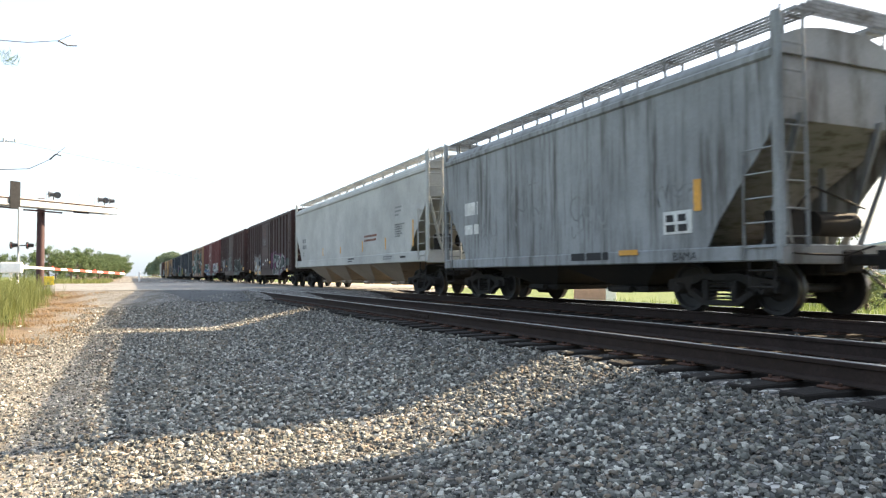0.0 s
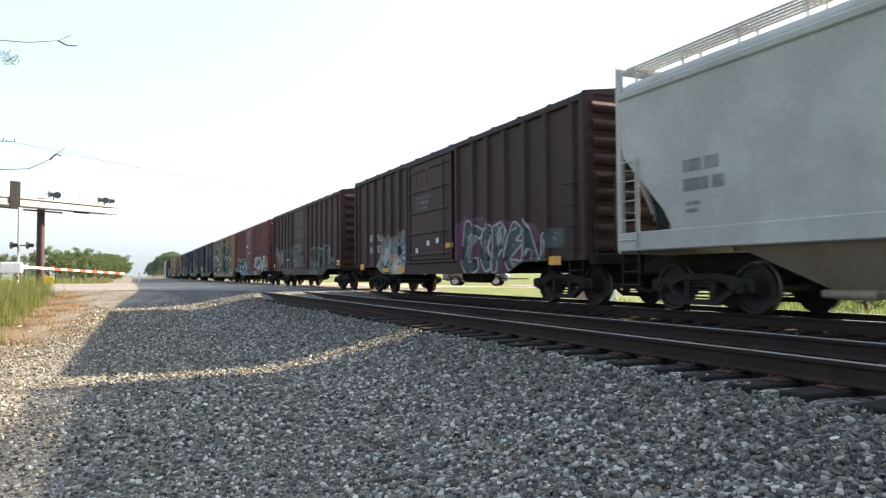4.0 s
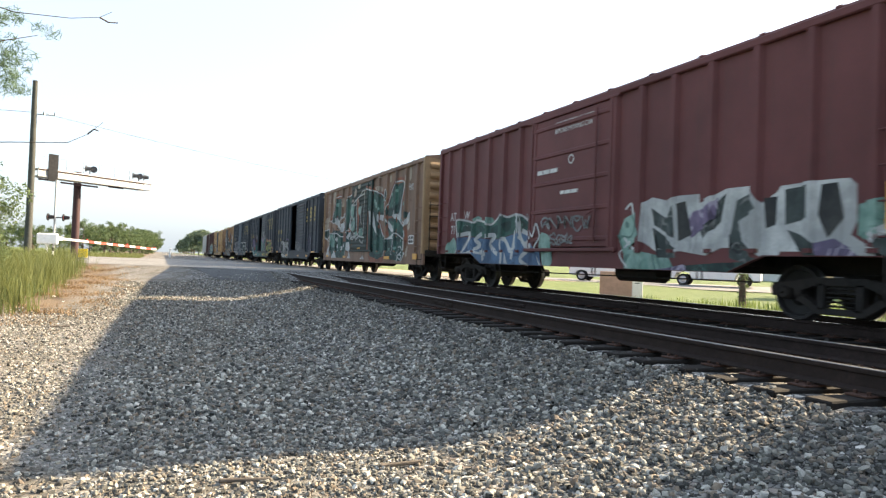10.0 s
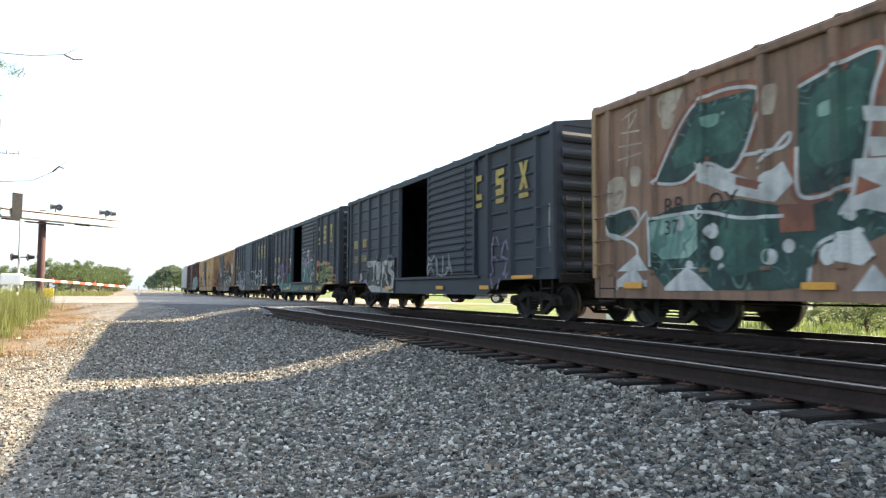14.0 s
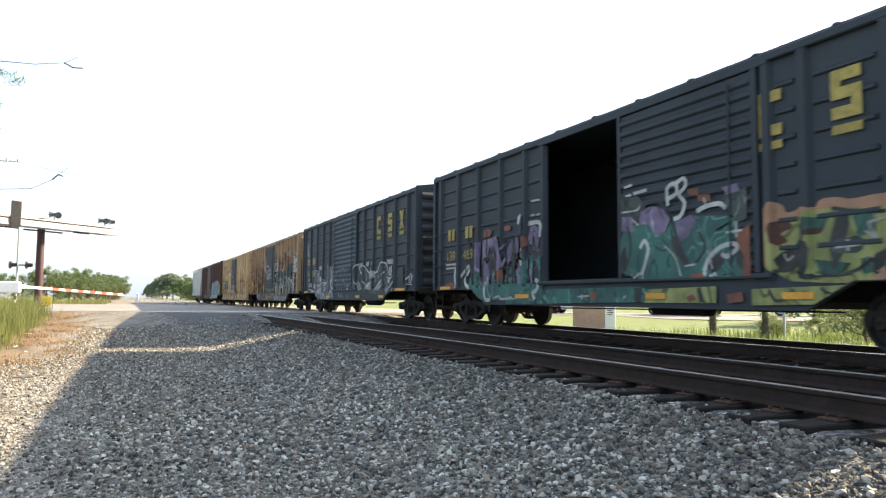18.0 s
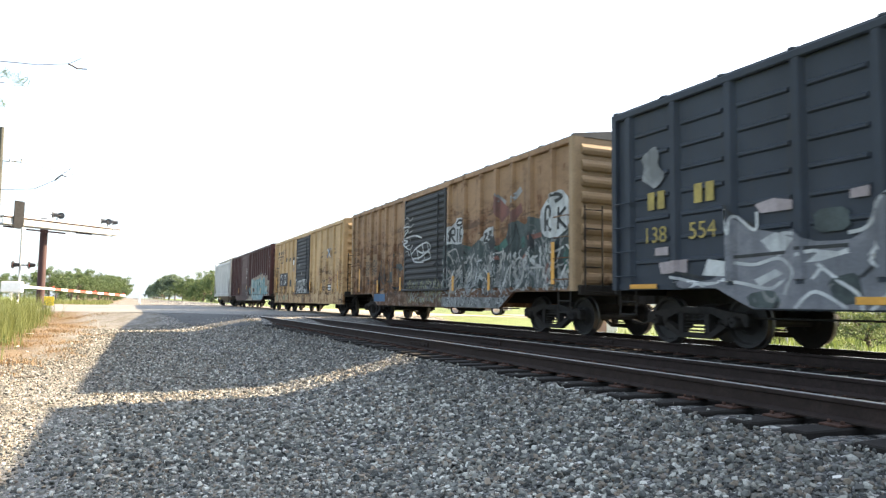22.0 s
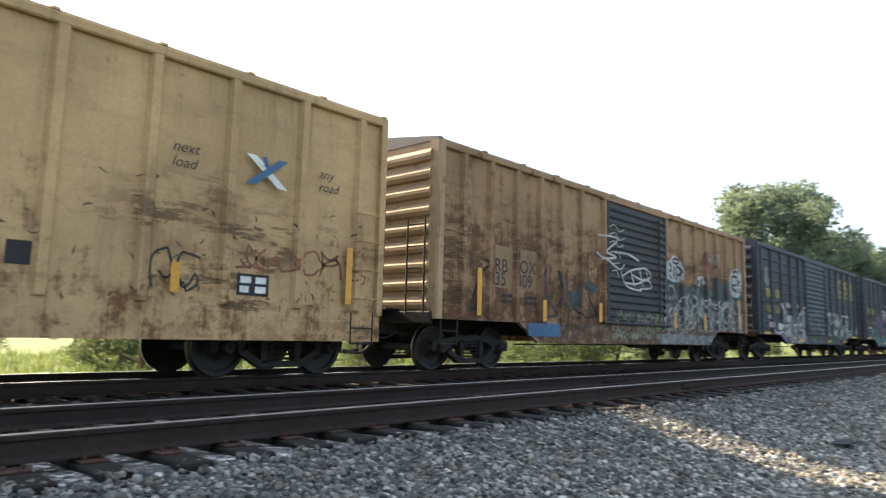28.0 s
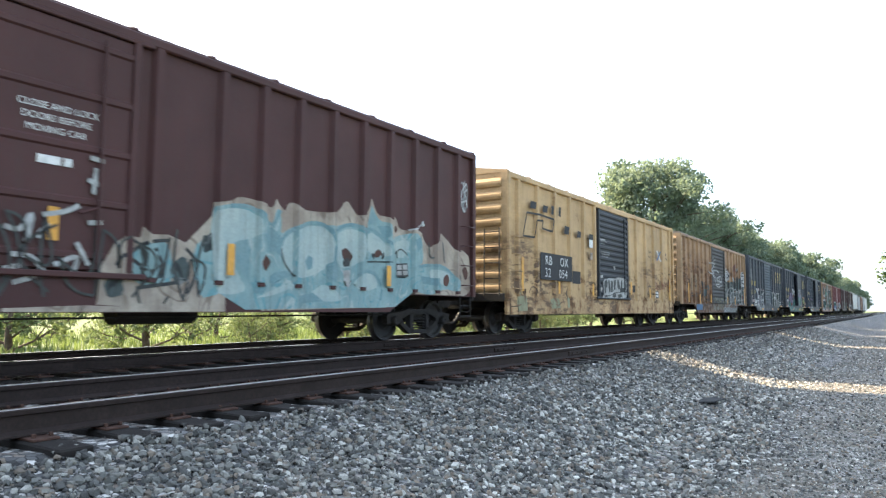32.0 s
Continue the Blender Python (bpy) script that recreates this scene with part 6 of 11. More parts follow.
fill(c11, [[(-1.95, 2.08), (-2.28, 2.17), (-2.61, 2.19), (-2.86, 2.09), (-2.9, 1.86), (-2.7, 1.72), (-2.44, 1.66), (-2.33, 1.52), (-2.37, 1.32), (-2.47, 1.2), (-2.62, 0.94), (-2.37, 0.86), (-2.03, 0.88)], [(-3.33, 1.63), (-3.36, 1.8), (-3.58, 1.94), (-3.9, 2.07), (-4.25, 2.09), (-4.48, 1.99), (-4.55, 1.76), (-4.51, 1.43), (-4.12, 1.24), (-3.7, 1.14), (-3.41, 1.34)], [(-4.63, 1.99), (-4.92, 2.12), (-5.23, 2.12), (-5.39, 1.99), (-5.37, 1.58), (-5.06, 1.42), (-4.76, 1.37), (-4.61, 1.6)], [(-5.45, 2.05), (-5.63, 2.12), (-5.91, 2.01), (-6.16, 1.84), (-6.17, 1.69), (-5.7, 1.67), (-5.47, 1.77)], [(-3.15, 1.89), (-3.22, 2.21), (-3.28, 2.2), (-3.27, 1.91)], [(-3.97, 0.93), (-4.31, 1.1), (-4.69, 0.95), (-4.79, 0.79), (-4.06, 0.78)], [(-5.07, 1.22), (-5.38, 1.34), (-5.72, 1.31), (-5.84, 1.09), (-5.51, 0.99), (-5.19, 1.01)], [(-7.53, 1.51), (-8.15, 1.51), (-8.42, 1.35), (-8.16, 1.19), (-7.63, 1.23)], [(-2.76, 0.81), (-3.17, 0.97), (-3.55, 1.09), (-3.63, 1.03), (-3.18, 0.87)], [(-6.28, 1.96), (-6.66, 2.08), (-6.88, 2.01), (-6.68, 1.7), (-6.42, 1.68)]], P_ICE, s11, 0.011, bend=1)
fill(c11, [[(-2.37, 1.46), (-2.45, 1.62), (-2.64, 1.69), (-2.71, 1.56), (-2.68, 1.28), (-2.68, 1.08), (-2.54, 1.2)], [(-2.89, 1.82), (-3.11, 1.97), (-3.32, 1.83), (-3.34, 1.48), (-3.21, 1.58), (-3.02, 1.55)], [(-3.19, 1.24), (-3.53, 1.29), (-3.62, 1.21), (-3.31, 1.12), (-3.1, 0.99), (-3.1, 1.17)], [(-4.38, 1.42), (-4.52, 1.51), (-4.66, 1.44), (-4.58, 1.11), (-4.41, 1.18)], [(-3.87, 1.45), (-3.96, 1.57), (-4.05, 1.52), (-4.04, 1.35), (-3.93, 1.31)], [(-5.51, 2.27), (-5.63, 2.53), (-5.78, 2.32), (-5.57, 2.26)], [(-5.78, 2.25), (-6.09, 2.29), (-6.17, 2.12), (-6.01, 2)], [(-6.93, 2.09), (-7.26, 2.17), (-7.3, 1.95), (-7.02, 1.83)], [(-7.24, 1.35), (-7.84, 1.32), (-7.85, 1.16), (-7.31, 1.19)], [(-3.72, 0.87), (-4.05, 0.93), (-4.32, 0.78), (-3.73, 0.75)], [(-2.81, 1.09), (-3.03, 1.03), (-2.96, 0.89), (-2.76, 0.89)]], P_BLUES, s11, 0.013)
brush(c11, [[(-2.28, 2.2), (-2.6, 2.23), (-2.88, 2.15), (-3.08, 1.98)], [(-3.32, 1.68), (-3.38, 1.82), (-3.65, 2.01), (-4.07, 2.13), (-4.41, 2.08), (-4.54, 1.84)], [(-4.55, 2.03), (-4.92, 2.18), (-5.27, 2.18), (-5.43, 1.99)], [(-3.29, 2.26), (-3.14, 1.96)], [(-5.45, 2.1), (-5.62, 2.17), (-5.98, 2.02), (-6.18, 1.93)], [(-4.55, 1.76), (-4.51, 1.46), (-4.38, 1.37)], [(-5.08, 1.14), (-5.38, 1.36), (-5.74, 1.31), (-5.91, 1.09), (-5.86, 0.82)], [(-2.33, 1.45), (-2.42, 1.63), (-2.65, 1.69)], [(-7.1, 1.52), (-7.52, 1.59), (-8.14, 1.57), (-8.55, 1.38)]], 0.07, P_BLUES, s11, 0.0145)
brush(c11, [[(-3.33, 1.63), (-3.4, 1.41), (-3.62, 1.19)], [(-5.39, 1.59), (-5.46, 1.92)], [(-5.44, 1.54), (-5.7, 1.56), (-6.17, 1.58)], [(-7.53, 2.08), (-7.58, 1.78), (-7.73, 1.77)], [(-8.06, 2.13), (-8.14, 1.68)], [(-8.65, 1.43), (-8.77, 1.11)], [(-6.34, 1.76), (-6.54, 1.86), (-6.76, 1.76)], [(-6.42, 1.66), (-6.41, 1.82)]], 0.03, P_SLATE, s11, 0.016)
fill(c11, [[(-4.76, 1.7), (-4.88, 1.77), (-5.02, 1.69), (-5.09, 1.61), (-5.01, 1.52), (-4.83, 1.54)], [(-2.86, 1.37), (-2.93, 1.5), (-3, 1.52), (-3.12, 1.4), (-3.01, 1.24), (-2.91, 1.26)], [(-8.09, 1.34), (-8.25, 1.45), (-8.35, 1.31), (-8.26, 1.15), (-8.1, 1.19)], [(-8.85, 1.55), (-9.03, 1.66), (-9.14, 1.46), (-9.01, 1.3)], [(-6.29, 2.26), (-6.36, 2.33), (-6.42, 2.24), (-6.35, 2.16)], [(-7.07, 0.85), (-7.27, 0.91), (-7.44, 0.82)], [(-5.72, 1.76), (-5.85, 1.82), (-5.95, 1.73), (-5.81, 1.64), (-5.7, 1.65)], [(-6.72, 0.88), (-6.98, 1.04), (-7.02, 0.83)]], P_BROWNS, s11, 0.016, bend=1)
fill(c11, [[(-4.81, 1.5), (-4.87, 1.57), (-4.97, 1.58), (-5.01, 1.52), (-5, 1.43), (-4.84, 1.42)], [(-6.38, 1.56), (-6.76, 1.59), (-6.8, 1.32), (-6.41, 1.3)], [(-5.61, 1.68), (-5.65, 1.73), (-5.72, 1.69), (-5.68, 1.59)], [(-5.93, 1.72), (-6, 1.77), (-6, 1.64), (-5.93, 1.61)]], P_BLACK, s11, 0.017)
fill(c11, [[(-4.82, 1.35), (-5.02, 1.37), (-5.01, 1.17), (-4.96, 1.05), (-4.9, 1.04), (-4.85, 1.16)], [(-6.41, 1.53), (-6.57, 1.55), (-6.57, 1.45), (-6.42, 1.44)], [(-6.61, 1.55), (-6.75, 1.56), (-6.76, 1.46), (-6.61, 1.45)], [(-6.42, 1.41), (-6.57, 1.42), (-6.58, 1.34), (-6.42, 1.33)], [(-6.61, 1.43), (-6.76, 1.44), (-6.76, 1.35), (-6.62, 1.34)]], P_PALE, s11, 0.018)
brush(c11, [[(-8.76, 2.88), (-8.82, 3.22), (-8.92, 3.46), (-9.06, 3.6)], [(-8.92, 3.35), (-9.1, 3.47)], [(-8.82, 3.11), (-9.07, 3.2)], [(-8.99, 3.36), (-9.08, 3.04)], [(-8.86, 3), (-8.98, 2.91)], [(-6.78, 2.27), (-7.06, 2.34), (-7.25, 2.43)], [(-8.91, 3.53), (-8.98, 3.63)]], 0.03, P_WHITE, s11, 0.012)
fill(c11, [[(-7.25, 2.49), (-7.33, 2.52), (-7.37, 2.42), (-7.28, 2.39)]], P_WHITE, s11, 0.012)
# maroon boxcar: the front letters
fill(c4, [[(-1.71, 1.35), (-1.88, 1.67), (-2.21, 1.78), (-2.39, 1.34), (-1.92, 0.97)], [(-6.78, 1.64), (-7.11, 1.71), (-7.18, 1.32), (-6.91, 1.15), (-6.77, 1.24)], [(-1.91, 1.1), (-3.2, 0.91), (-3.41, 0.66), (-1.94, 0.66)]], P_MINT, s4, 0.004)
fill(c4, [[(-2.43, 1.95), (-2.7, 2.03), (-3.15, 1.93), (-3.38, 2.01), (-3.9, 2), (-3.91, 1.84), (-4.5, 2.04), (-4.97, 2.04), (-5.21, 1.76), (-5.49, 1.91), (-5.56, 1.99), (-6.1, 2.01), (-6.39, 2.01), (-6.65, 2), (-6.75, 1.91), (-6.76, 1.42), (-6.68, 1.24), (-7.14, 0.97), (-7.05, 0.82), (-6.72, 0.72), (-6.58, 0.68), (-6.27, 0.71), (-6, 1.02), (-5.6, 1.02), (-5.47, 0.73), (-5.01, 1.08), (-4.45, 1.08), (-4.09, 0.95), (-3.48, 1.03), (-3, 0.97), (-2.4, 1.22)]], P_WHITE, s4, 0.006)
fill(c4, [[(-2.67, 1.84), (-3.17, 1.58), (-3.31, 1.84), (-3.34, 1.26), (-2.77, 1.51)], [(-2.77, 1.45), (-3.28, 1.2), (-3.39, 0.91), (-2.9, 0.91)], [(-3.88, 1.53), (-4.5, 1.97), (-4.4, 1.51), (-4.02, 1.19)], [(-4.61, 1.29), (-4.72, 1.83), (-4.98, 1.92), (-5.15, 1.68), (-4.76, 1.5), (-4.85, 1.18), (-5.17, 0.77), (-4.62, 0.92)], [(-5.63, 1.93), (-6.04, 1.96), (-6.05, 1.49), (-5.65, 1.41)], [(-5.68, 1.34), (-6.06, 1.21), (-6.35, 0.93), (-6.2, 0.79), (-5.87, 1.07)]], P_SLATE, s4, 0.009)
fill(c4, [[(-3.73, 1.7), (-4.09, 1.76), (-4.34, 1.92), (-4.27, 1.57), (-3.75, 1.25), (-3.6, 1.43)], [(-6.13, 1.14), (-6.44, 1.2), (-6.68, 1.06), (-6.8, 0.89), (-6.45, 0.84), (-6.18, 0.9)], [(-2.81, 0.66), (-3.59, 0.8), (-3.69, 0.66)]], P_LILAC, s4, 0.011)
fill(c4, [[(-6.23, 1.95), (-6.48, 1.96), (-6.58, 1.47), (-6.34, 1.2), (-6.18, 1.54)], [(-3.35, 1.87), (-3.57, 1.9), (-3.75, 1.31), (-3.42, 1.2)], [(-5.25, 1.83), (-5.5, 1.84), (-5.48, 1.42), (-5.31, 1.37)]], P_BLACK, s4, 0.012)
fill(c4, [[(-7.02, 1.15), (-7.18, 1.32), (-7.45, 1.18), (-7.5, 1.06), (-7.65, 0.93), (-7.64, 0.69), (-7.04, 0.67)]], P_SLATE, s4, 0.006)
brush(c4, [[(-6.97, 1.17), (-7.13, 1.3), (-7.39, 1.35), (-7.6, 1.22), (-7.73, 0.97), (-7.71, 0.71)], [(-7.22, 1.02), (-7.53, 1.06), (-7.69, 0.99)]], 0.13, P_WHITE, s4, 0.011)
brush(c4, [[(-1.9, 1.29), (-2.14, 1.1), (-2.41, 1.03)], [(-2.04, 0.72), (-1.8, 0.97), (-2.09, 1.22)], [(-7.48, 1.83), (-7.61, 1.85), (-7.57, 1.74), (-7.75, 1.78)], [(-7.56, 1.64), (-7.68, 1.67), (-7.64, 1.54)], [(-1.92, 1.85), (-2.09, 1.95), (-2.15, 1.74)]], 0.05, P_WHITE, s4, 0.012)
fill(c4, [[(-3.49, 0.77), (-4.46, 0.84), (-5.53, 0.85), (-6.02, 0.66), (-3.69, 0.66)]], P_TEAL, s4, 0.007)
# brown boxcar: faded grey-green letters
fill(c3, [[(3.48, 2.03), (2.93, 2.03), (2.95, 1.48), (3.42, 1.5)]], P_TEAL, s3, 0.006)
# dark brown boxcar: the front letters
fill(c3, [[(-1.86, 1.13), (-1.93, 1.55), (-2.15, 1.84), (-2.34, 2.07), (-2.74, 2.14), (-3.2, 2.16), (-3.35, 2.03), (-3.56, 2.18), (-3.77, 2.22), (-4.09, 2.09), (-4.2, 1.99), (-4.48, 2.13), (-4.75, 2.14), (-5.14, 2.17), (-5.5, 2.09), (-5.75, 1.96), (-5.89, 1.99), (-6, 1.79), (-5.98, 1.57), (-6.13, 1.51), (-6.35, 1.45), (-6.54, 1.35), (-6.52, 0.68), (-1.65, 0.71), (-1.59, 0.91)]], P_FADE, s3, 0.004, bend=1)
fill(c3, [[(-1.92, 1.23), (-2.02, 1.64), (-2.21, 1.81), (-2.35, 1.52), (-2.52, 1.31), (-2.57, 1.09), (-1.92, 1.13)], [(-2.72, 1.3), (-3, 1.36), (-3.43, 1.32), (-3.45, 1.04), (-2.74, 1.04)], [(-5.69, 1.3), (-5.86, 1.51), (-6.05, 1.48), (-6.33, 1.5), (-6.49, 1.35), (-6.09, 1.33), (-6.01, 1.13), (-5.72, 0.99)], [(-5.46, 1.94), (-5.66, 1.83), (-5.63, 1.51), (-5.39, 1.49)], [(-1.66, 0.86), (-2.71, 0.88), (-3.62, 0.9), (-3.32, 0.74), (-1.65, 0.71)], [(-5.37, 0.91), (-6.04, 0.98), (-6.49, 1.24), (-6.52, 0.75), (-5.46, 0.72)], [(-4.73, 1.54), (-4.93, 1.58), (-5.04, 1.37), (-4.83, 1.34)], [(-3.48, 2.09), (-3.77, 2.19), (-4.07, 2.09), (-4, 1.98), (-3.65, 2)]], P_DUSKG, s3, 0.006, bend=1)
fill(c3, [[(-3.68, 1.43), (-3.89, 1.52), (-4.1, 1.4), (-4.04, 1.05), (-3.62, 1.03)], [(-4.53, 1.37), (-4.83, 1.44), (-4.84, 1.19), (-4.54, 1.17)], [(-4.82, 1.93), (-4.98, 1.98), (-5, 1.8), (-4.84, 1.75)], [(-5.22, 1.89), (-5.46, 1.92), (-5.49, 1.73), (-5.25, 1.71)], [(-5.95, 1.87), (-6.08, 1.87), (-6.09, 1.68), (-5.98, 1.72)]], P_DUSKR, s3, 0.008, bend=1)
fill(c3, [[(-5.12, 1.49), (-5.3, 1.54), (-5.31, 1.32), (-5.15, 1.25)], [(-2.39, 1.8), (-2.59, 1.84), (-2.64, 1.5), (-2.47, 1.49)], [(-4.05, 1.4), (-4.14, 1.56), (-4.28, 1.6), (-4.25, 1.39), (-4.31, 1.13), (-4.11, 1.05)], [(-2.73, 1.69), (-3.39, 1.73), (-3.46, 1.41), (-2.81, 1.39)], [(-5.66, 1.83), (-5.84, 1.89), (-5.9, 1.73), (-5.83, 1.47), (-5.66, 1.33)], [(-3.62, 0.98), (-4.08, 0.98), (-4.3, 0.78), (-3.73, 0.72)], [(-4.51, 0.9), (-4.82, 0.96), (-5.28, 0.88), (-5.28, 0.74), (-4.61, 0.73)]], P_BLACK, s3, 0.01, bend=1)
brush(c3, [[(-2.31, 1.97), (-2.6, 2.04), (-3.09, 2.04)], [(-3.4, 1.9), (-3.53, 2), (-3.93, 1.99)], [(-4.18, 1.9), (-4.33, 1.96), (-4.6, 1.96)], [(-4.87, 2.03), (-5.04, 2.05), (-5.24, 2.03)], [(-5.46, 2), (-5.63, 1.9), (-5.69, 1.69), (-5.61, 1.45), (-5.46, 1.3), (-5.38, 1.22), (-5.56, 1.23), (-5.71, 1.14)], [(-4.64, 1.92), (-4.64, 1.7), (-4.71, 1.54)], [(-3.09, 2.01), (-3.11, 1.66)], [(-3.78, 1.78), (-3.69, 1.61), (-3.58, 1.44), (-3.62, 1.16)], [(-4.21, 1.67), (-4.08, 1.53)], [(-6.05, 1.29), (-6.28, 1.33), (-6.49, 1.37)], [(-4.31, 1.37), (-4.53, 1.44), (-4.73, 1.46)], [(-5.37, 0.96), (-5.48, 0.86), (-5.71, 0.87)], [(-2.24, 1.73), (-2.35, 1.42), (-2.52, 1.29), (-2.63, 1.1)], [(-3.43, 1.07), (-3.38, 1.34)], [(-3.08, 0.72), (-3.42, 0.87)]], 0.045, P_DULLW, s3, 0.012)
flecks(c3, (-2.2, -3.6, 1.0, 1.5), 40, 0.12, P_DULLW, 320, s3, 0.014, 1.2)
fill(c3, [[(1.85, 2.17), (1.5, 2.22), (0.57, 2.3), (-0.06, 2.31), (-0.25, 2.13), (-0.12, 1.67), (-0.62, 1.52), (-0.8, 1.17), (-0.61, 1.02), (1.87, 1.06)]], P_FADE, s3, 0.006, bend=1)
brush(c3, [[(1.5, 2.22), (1.02, 2.25), (0.49, 2.25), (0.36, 2.31), (-0.1, 2.26), (-0.25, 2.1)], [(-0.3, 2.29), (-0.17, 1.9)], [(-0.41, 2.23), (-0.33, 2.05)], [(0.49, 2), (0.2, 1.93)], [(0.32, 2.06), (0.28, 1.84)], [(0.16, 1.64), (-0.24, 1.63), (-0.55, 1.48), (-0.43, 1.3)], [(1.52, 1.46), (1.04, 1.49), (0.77, 1.35)], [(0.17, 1.21), (0, 1.44)], [(1.76, 1.66), (1.92, 1.27)], [(1.05, 1.24), (0.6, 1.27)]], 0.04, P_DULLW, s3, 0.012)
flecks(c3, (1.5, -1.2, 1.0, 1.6), 60, 0.13, P_DULLW, 321, s3, 0.014, 0.9)
brush(c3, [[(6.88, 2.45), (6.58, 1.74), (6.43, 1.19)], [(5.98, 2.08), (5.84, 1.13)], [(5.13, 1.99), (5, 1.46)]], 0.09, P_DULLW, s3, 0.006)
brush(c2, [[(-2.02, 2.23), (-2.09, 2.34), (-2.18, 2.21)], [(-2.27, 2.26), (-2.41, 2.36)], [(-2.83, 2.12), (-2.91, 2.19), (-3.04, 2.1)], [(-3.11, 2.12), (-3.24, 2.19)]], 0.03, P_LILAC, s2, 0.006)
fill(c2, [[(-6.33, 1.68), (-6.95, 1.65), (-6.94, 1.24), (-6.32, 1.24)]], P_SLATE, s2, 0.005)
# navy boxcars: lime, lilac and white letters

# green sprayed boxcar: front letters, door, rear letters
brush(c5, [[(-0.6, 3.81), (-2.82, 3.38), (-3.08, 2.89), (-3.1, 2.52), (-2.3, 2.51), (-2.93, 1.79), (-3.41, 1.49), (-3.25, 0.85), (-2.42, 0.7), (-1.25, 0.83), (-1.15, 1.92), (-1.12, 2.8)], [(-3.48, 2.72), (-4.34, 3.64), (-5.51, 3.66), (-5.35, 3.06), (-5.05, 2.43), (-4.19, 2.43), (-3.57, 2.45)], [(-3.5, 2.35), (-4.19, 2.36), (-5.06, 2.24), (-5.81, 1.81), (-5.85, 1.44), (-5.16, 1.65), (-4.49, 1.79), (-3.91, 1.62), (-3.54, 2.12)]], 0.3, P_RUST, s5, 0.003)
fill(c5, [[(-0.6, 3.81), (-2.82, 3.38), (-3.08, 2.89), (-3.1, 2.52), (-2.3, 2.51), (-2.93, 1.79), (-3.41, 1.49), (-3.25, 0.85), (-2.42, 0.7), (-1.25, 0.83), (-1.15, 1.92), (-1.12, 2.8)], [(-3.48, 2.72), (-4.34, 3.64), (-5.51, 3.66), (-5.35, 3.06), (-5.05, 2.43), (-4.19, 2.43), (-3.57, 2.45)], [(-3.5, 2.35), (-4.19, 2.36), (-5.06, 2.24), (-5.81, 1.81), (-5.85, 1.44), (-5.16, 1.65), (-4.49, 1.79), (-3.91, 1.62), (-3.54, 2.12)], [(-3.43, 1.45), (-4.07, 1.75), (-4.49, 1.78), (-5.83, 1.4), (-5.76, 0.92), (-5.47, 0.65), (-3.47, 0.75)], [(-3.09, 3.57), (-3.5, 3.48), (-3.56, 3.25), (-3.29, 3.08), (-3.06, 3.24)], [(-5.55, 2.6), (-6.09, 2.47), (-6.01, 2.32), (-5.61, 2.19), (-5.51, 2.4)]], P_TEAL, s5, 0.005)
fill(c5, [[(-1.54, 3.55), (-2.74, 3.3), (-2.95, 2.91), (-2.94, 2.64), (-2.16, 2.7), (-1.69, 2.72), (-1.47, 3.19)], [(-3.7, 2.78), (-4.4, 3.53), (-5.11, 3.57), (-4.93, 3.07), (-4.61, 2.62), (-4.2, 2.8)], [(-3.62, 2.26), (-4.99, 2.15), (-5.52, 1.85), (-5.16, 1.74), (-4.49, 1.89)], [(-1.51, 1.46), (-2.71, 1.69), (-3.17, 1.38), (-3.03, 0.91), (-1.82, 0.93)], [(-4.48, 1.47), (-5.5, 1.37), (-5.41, 1.1), (-4.57, 0.88)]], P_GREEN, s5, 0.008, bend=1)
fill(c5, [[(-2.3, 2.59), (-3.1, 2.52), (-3.04, 2.28), (-2.33, 2.39)], [(-4.19, 2.45), (-4.51, 2.84), (-4.44, 2.5), (-5.05, 2.46), (-5.21, 2.96), (-5.36, 3.07), (-5.26, 2.21), (-4.21, 2.39)], [(-3.5, 2.35), (-4.18, 2.05), (-4.57, 1.84), (-4.18, 1.79), (-3.75, 1.99)], [(-3.43, 1.53), (-3.91, 1.62), (-4.49, 1.78), (-4.26, 1.54), (-3.74, 1.51)], [(-5.28, 2.27), (-5.76, 1.92), (-6.23, 2.18), (-6.28, 2.5), (-6.1, 2.45), (-5.75, 2.03), (-5.44, 2.2)], [(-1.19, 2.79), (-1.42, 2.2), (-2.14, 1.72), (-1.81, 2.39), (-1.53, 2.75)], [(-5.77, 1.39), (-5.89, 1.41), (-5.87, 0.92), (-5.74, 0.89)]], P_WHITE, s5, 0.01)
brush(c5, [[(-0.6, 3.81), (-2.82, 3.38), (-3.08, 2.89), (-3.1, 2.52)], [(-2.3, 2.51), (-2.93, 1.79), (-3.41, 1.49), (-3.25, 0.85)], [(-3.48, 2.72), (-4.34, 3.64), (-5.51, 3.66), (-5.35, 3.06), (-5.05, 2.43)], [(-5.06, 2.24), (-5.81, 1.81), (-5.85, 1.44), (-5.76, 0.92), (-5.47, 0.65)], [(-4.49, 1.79), (-5.16, 1.63), (-5.83, 1.4)], [(-3.09, 3.57), (-3.5, 3.48), (-3.56, 3.25), (-3.29, 3.08), (-3.06, 3.24), (-3.09, 3.57)], [(-4.28, 1.8), (-4.28, 0.89)], [(-5.06, 1.19), (-5.33, 1.2), (-5.5, 1.02), (-5.14, 0.87), (-4.95, 0.64)], [(-5.15, 1.11), (-4.98, 0.88), (-5.4, 0.72), (-5.51, 0.87), (-5.14, 0.91)]], 0.055, P_WHITE, s5, 0.011)
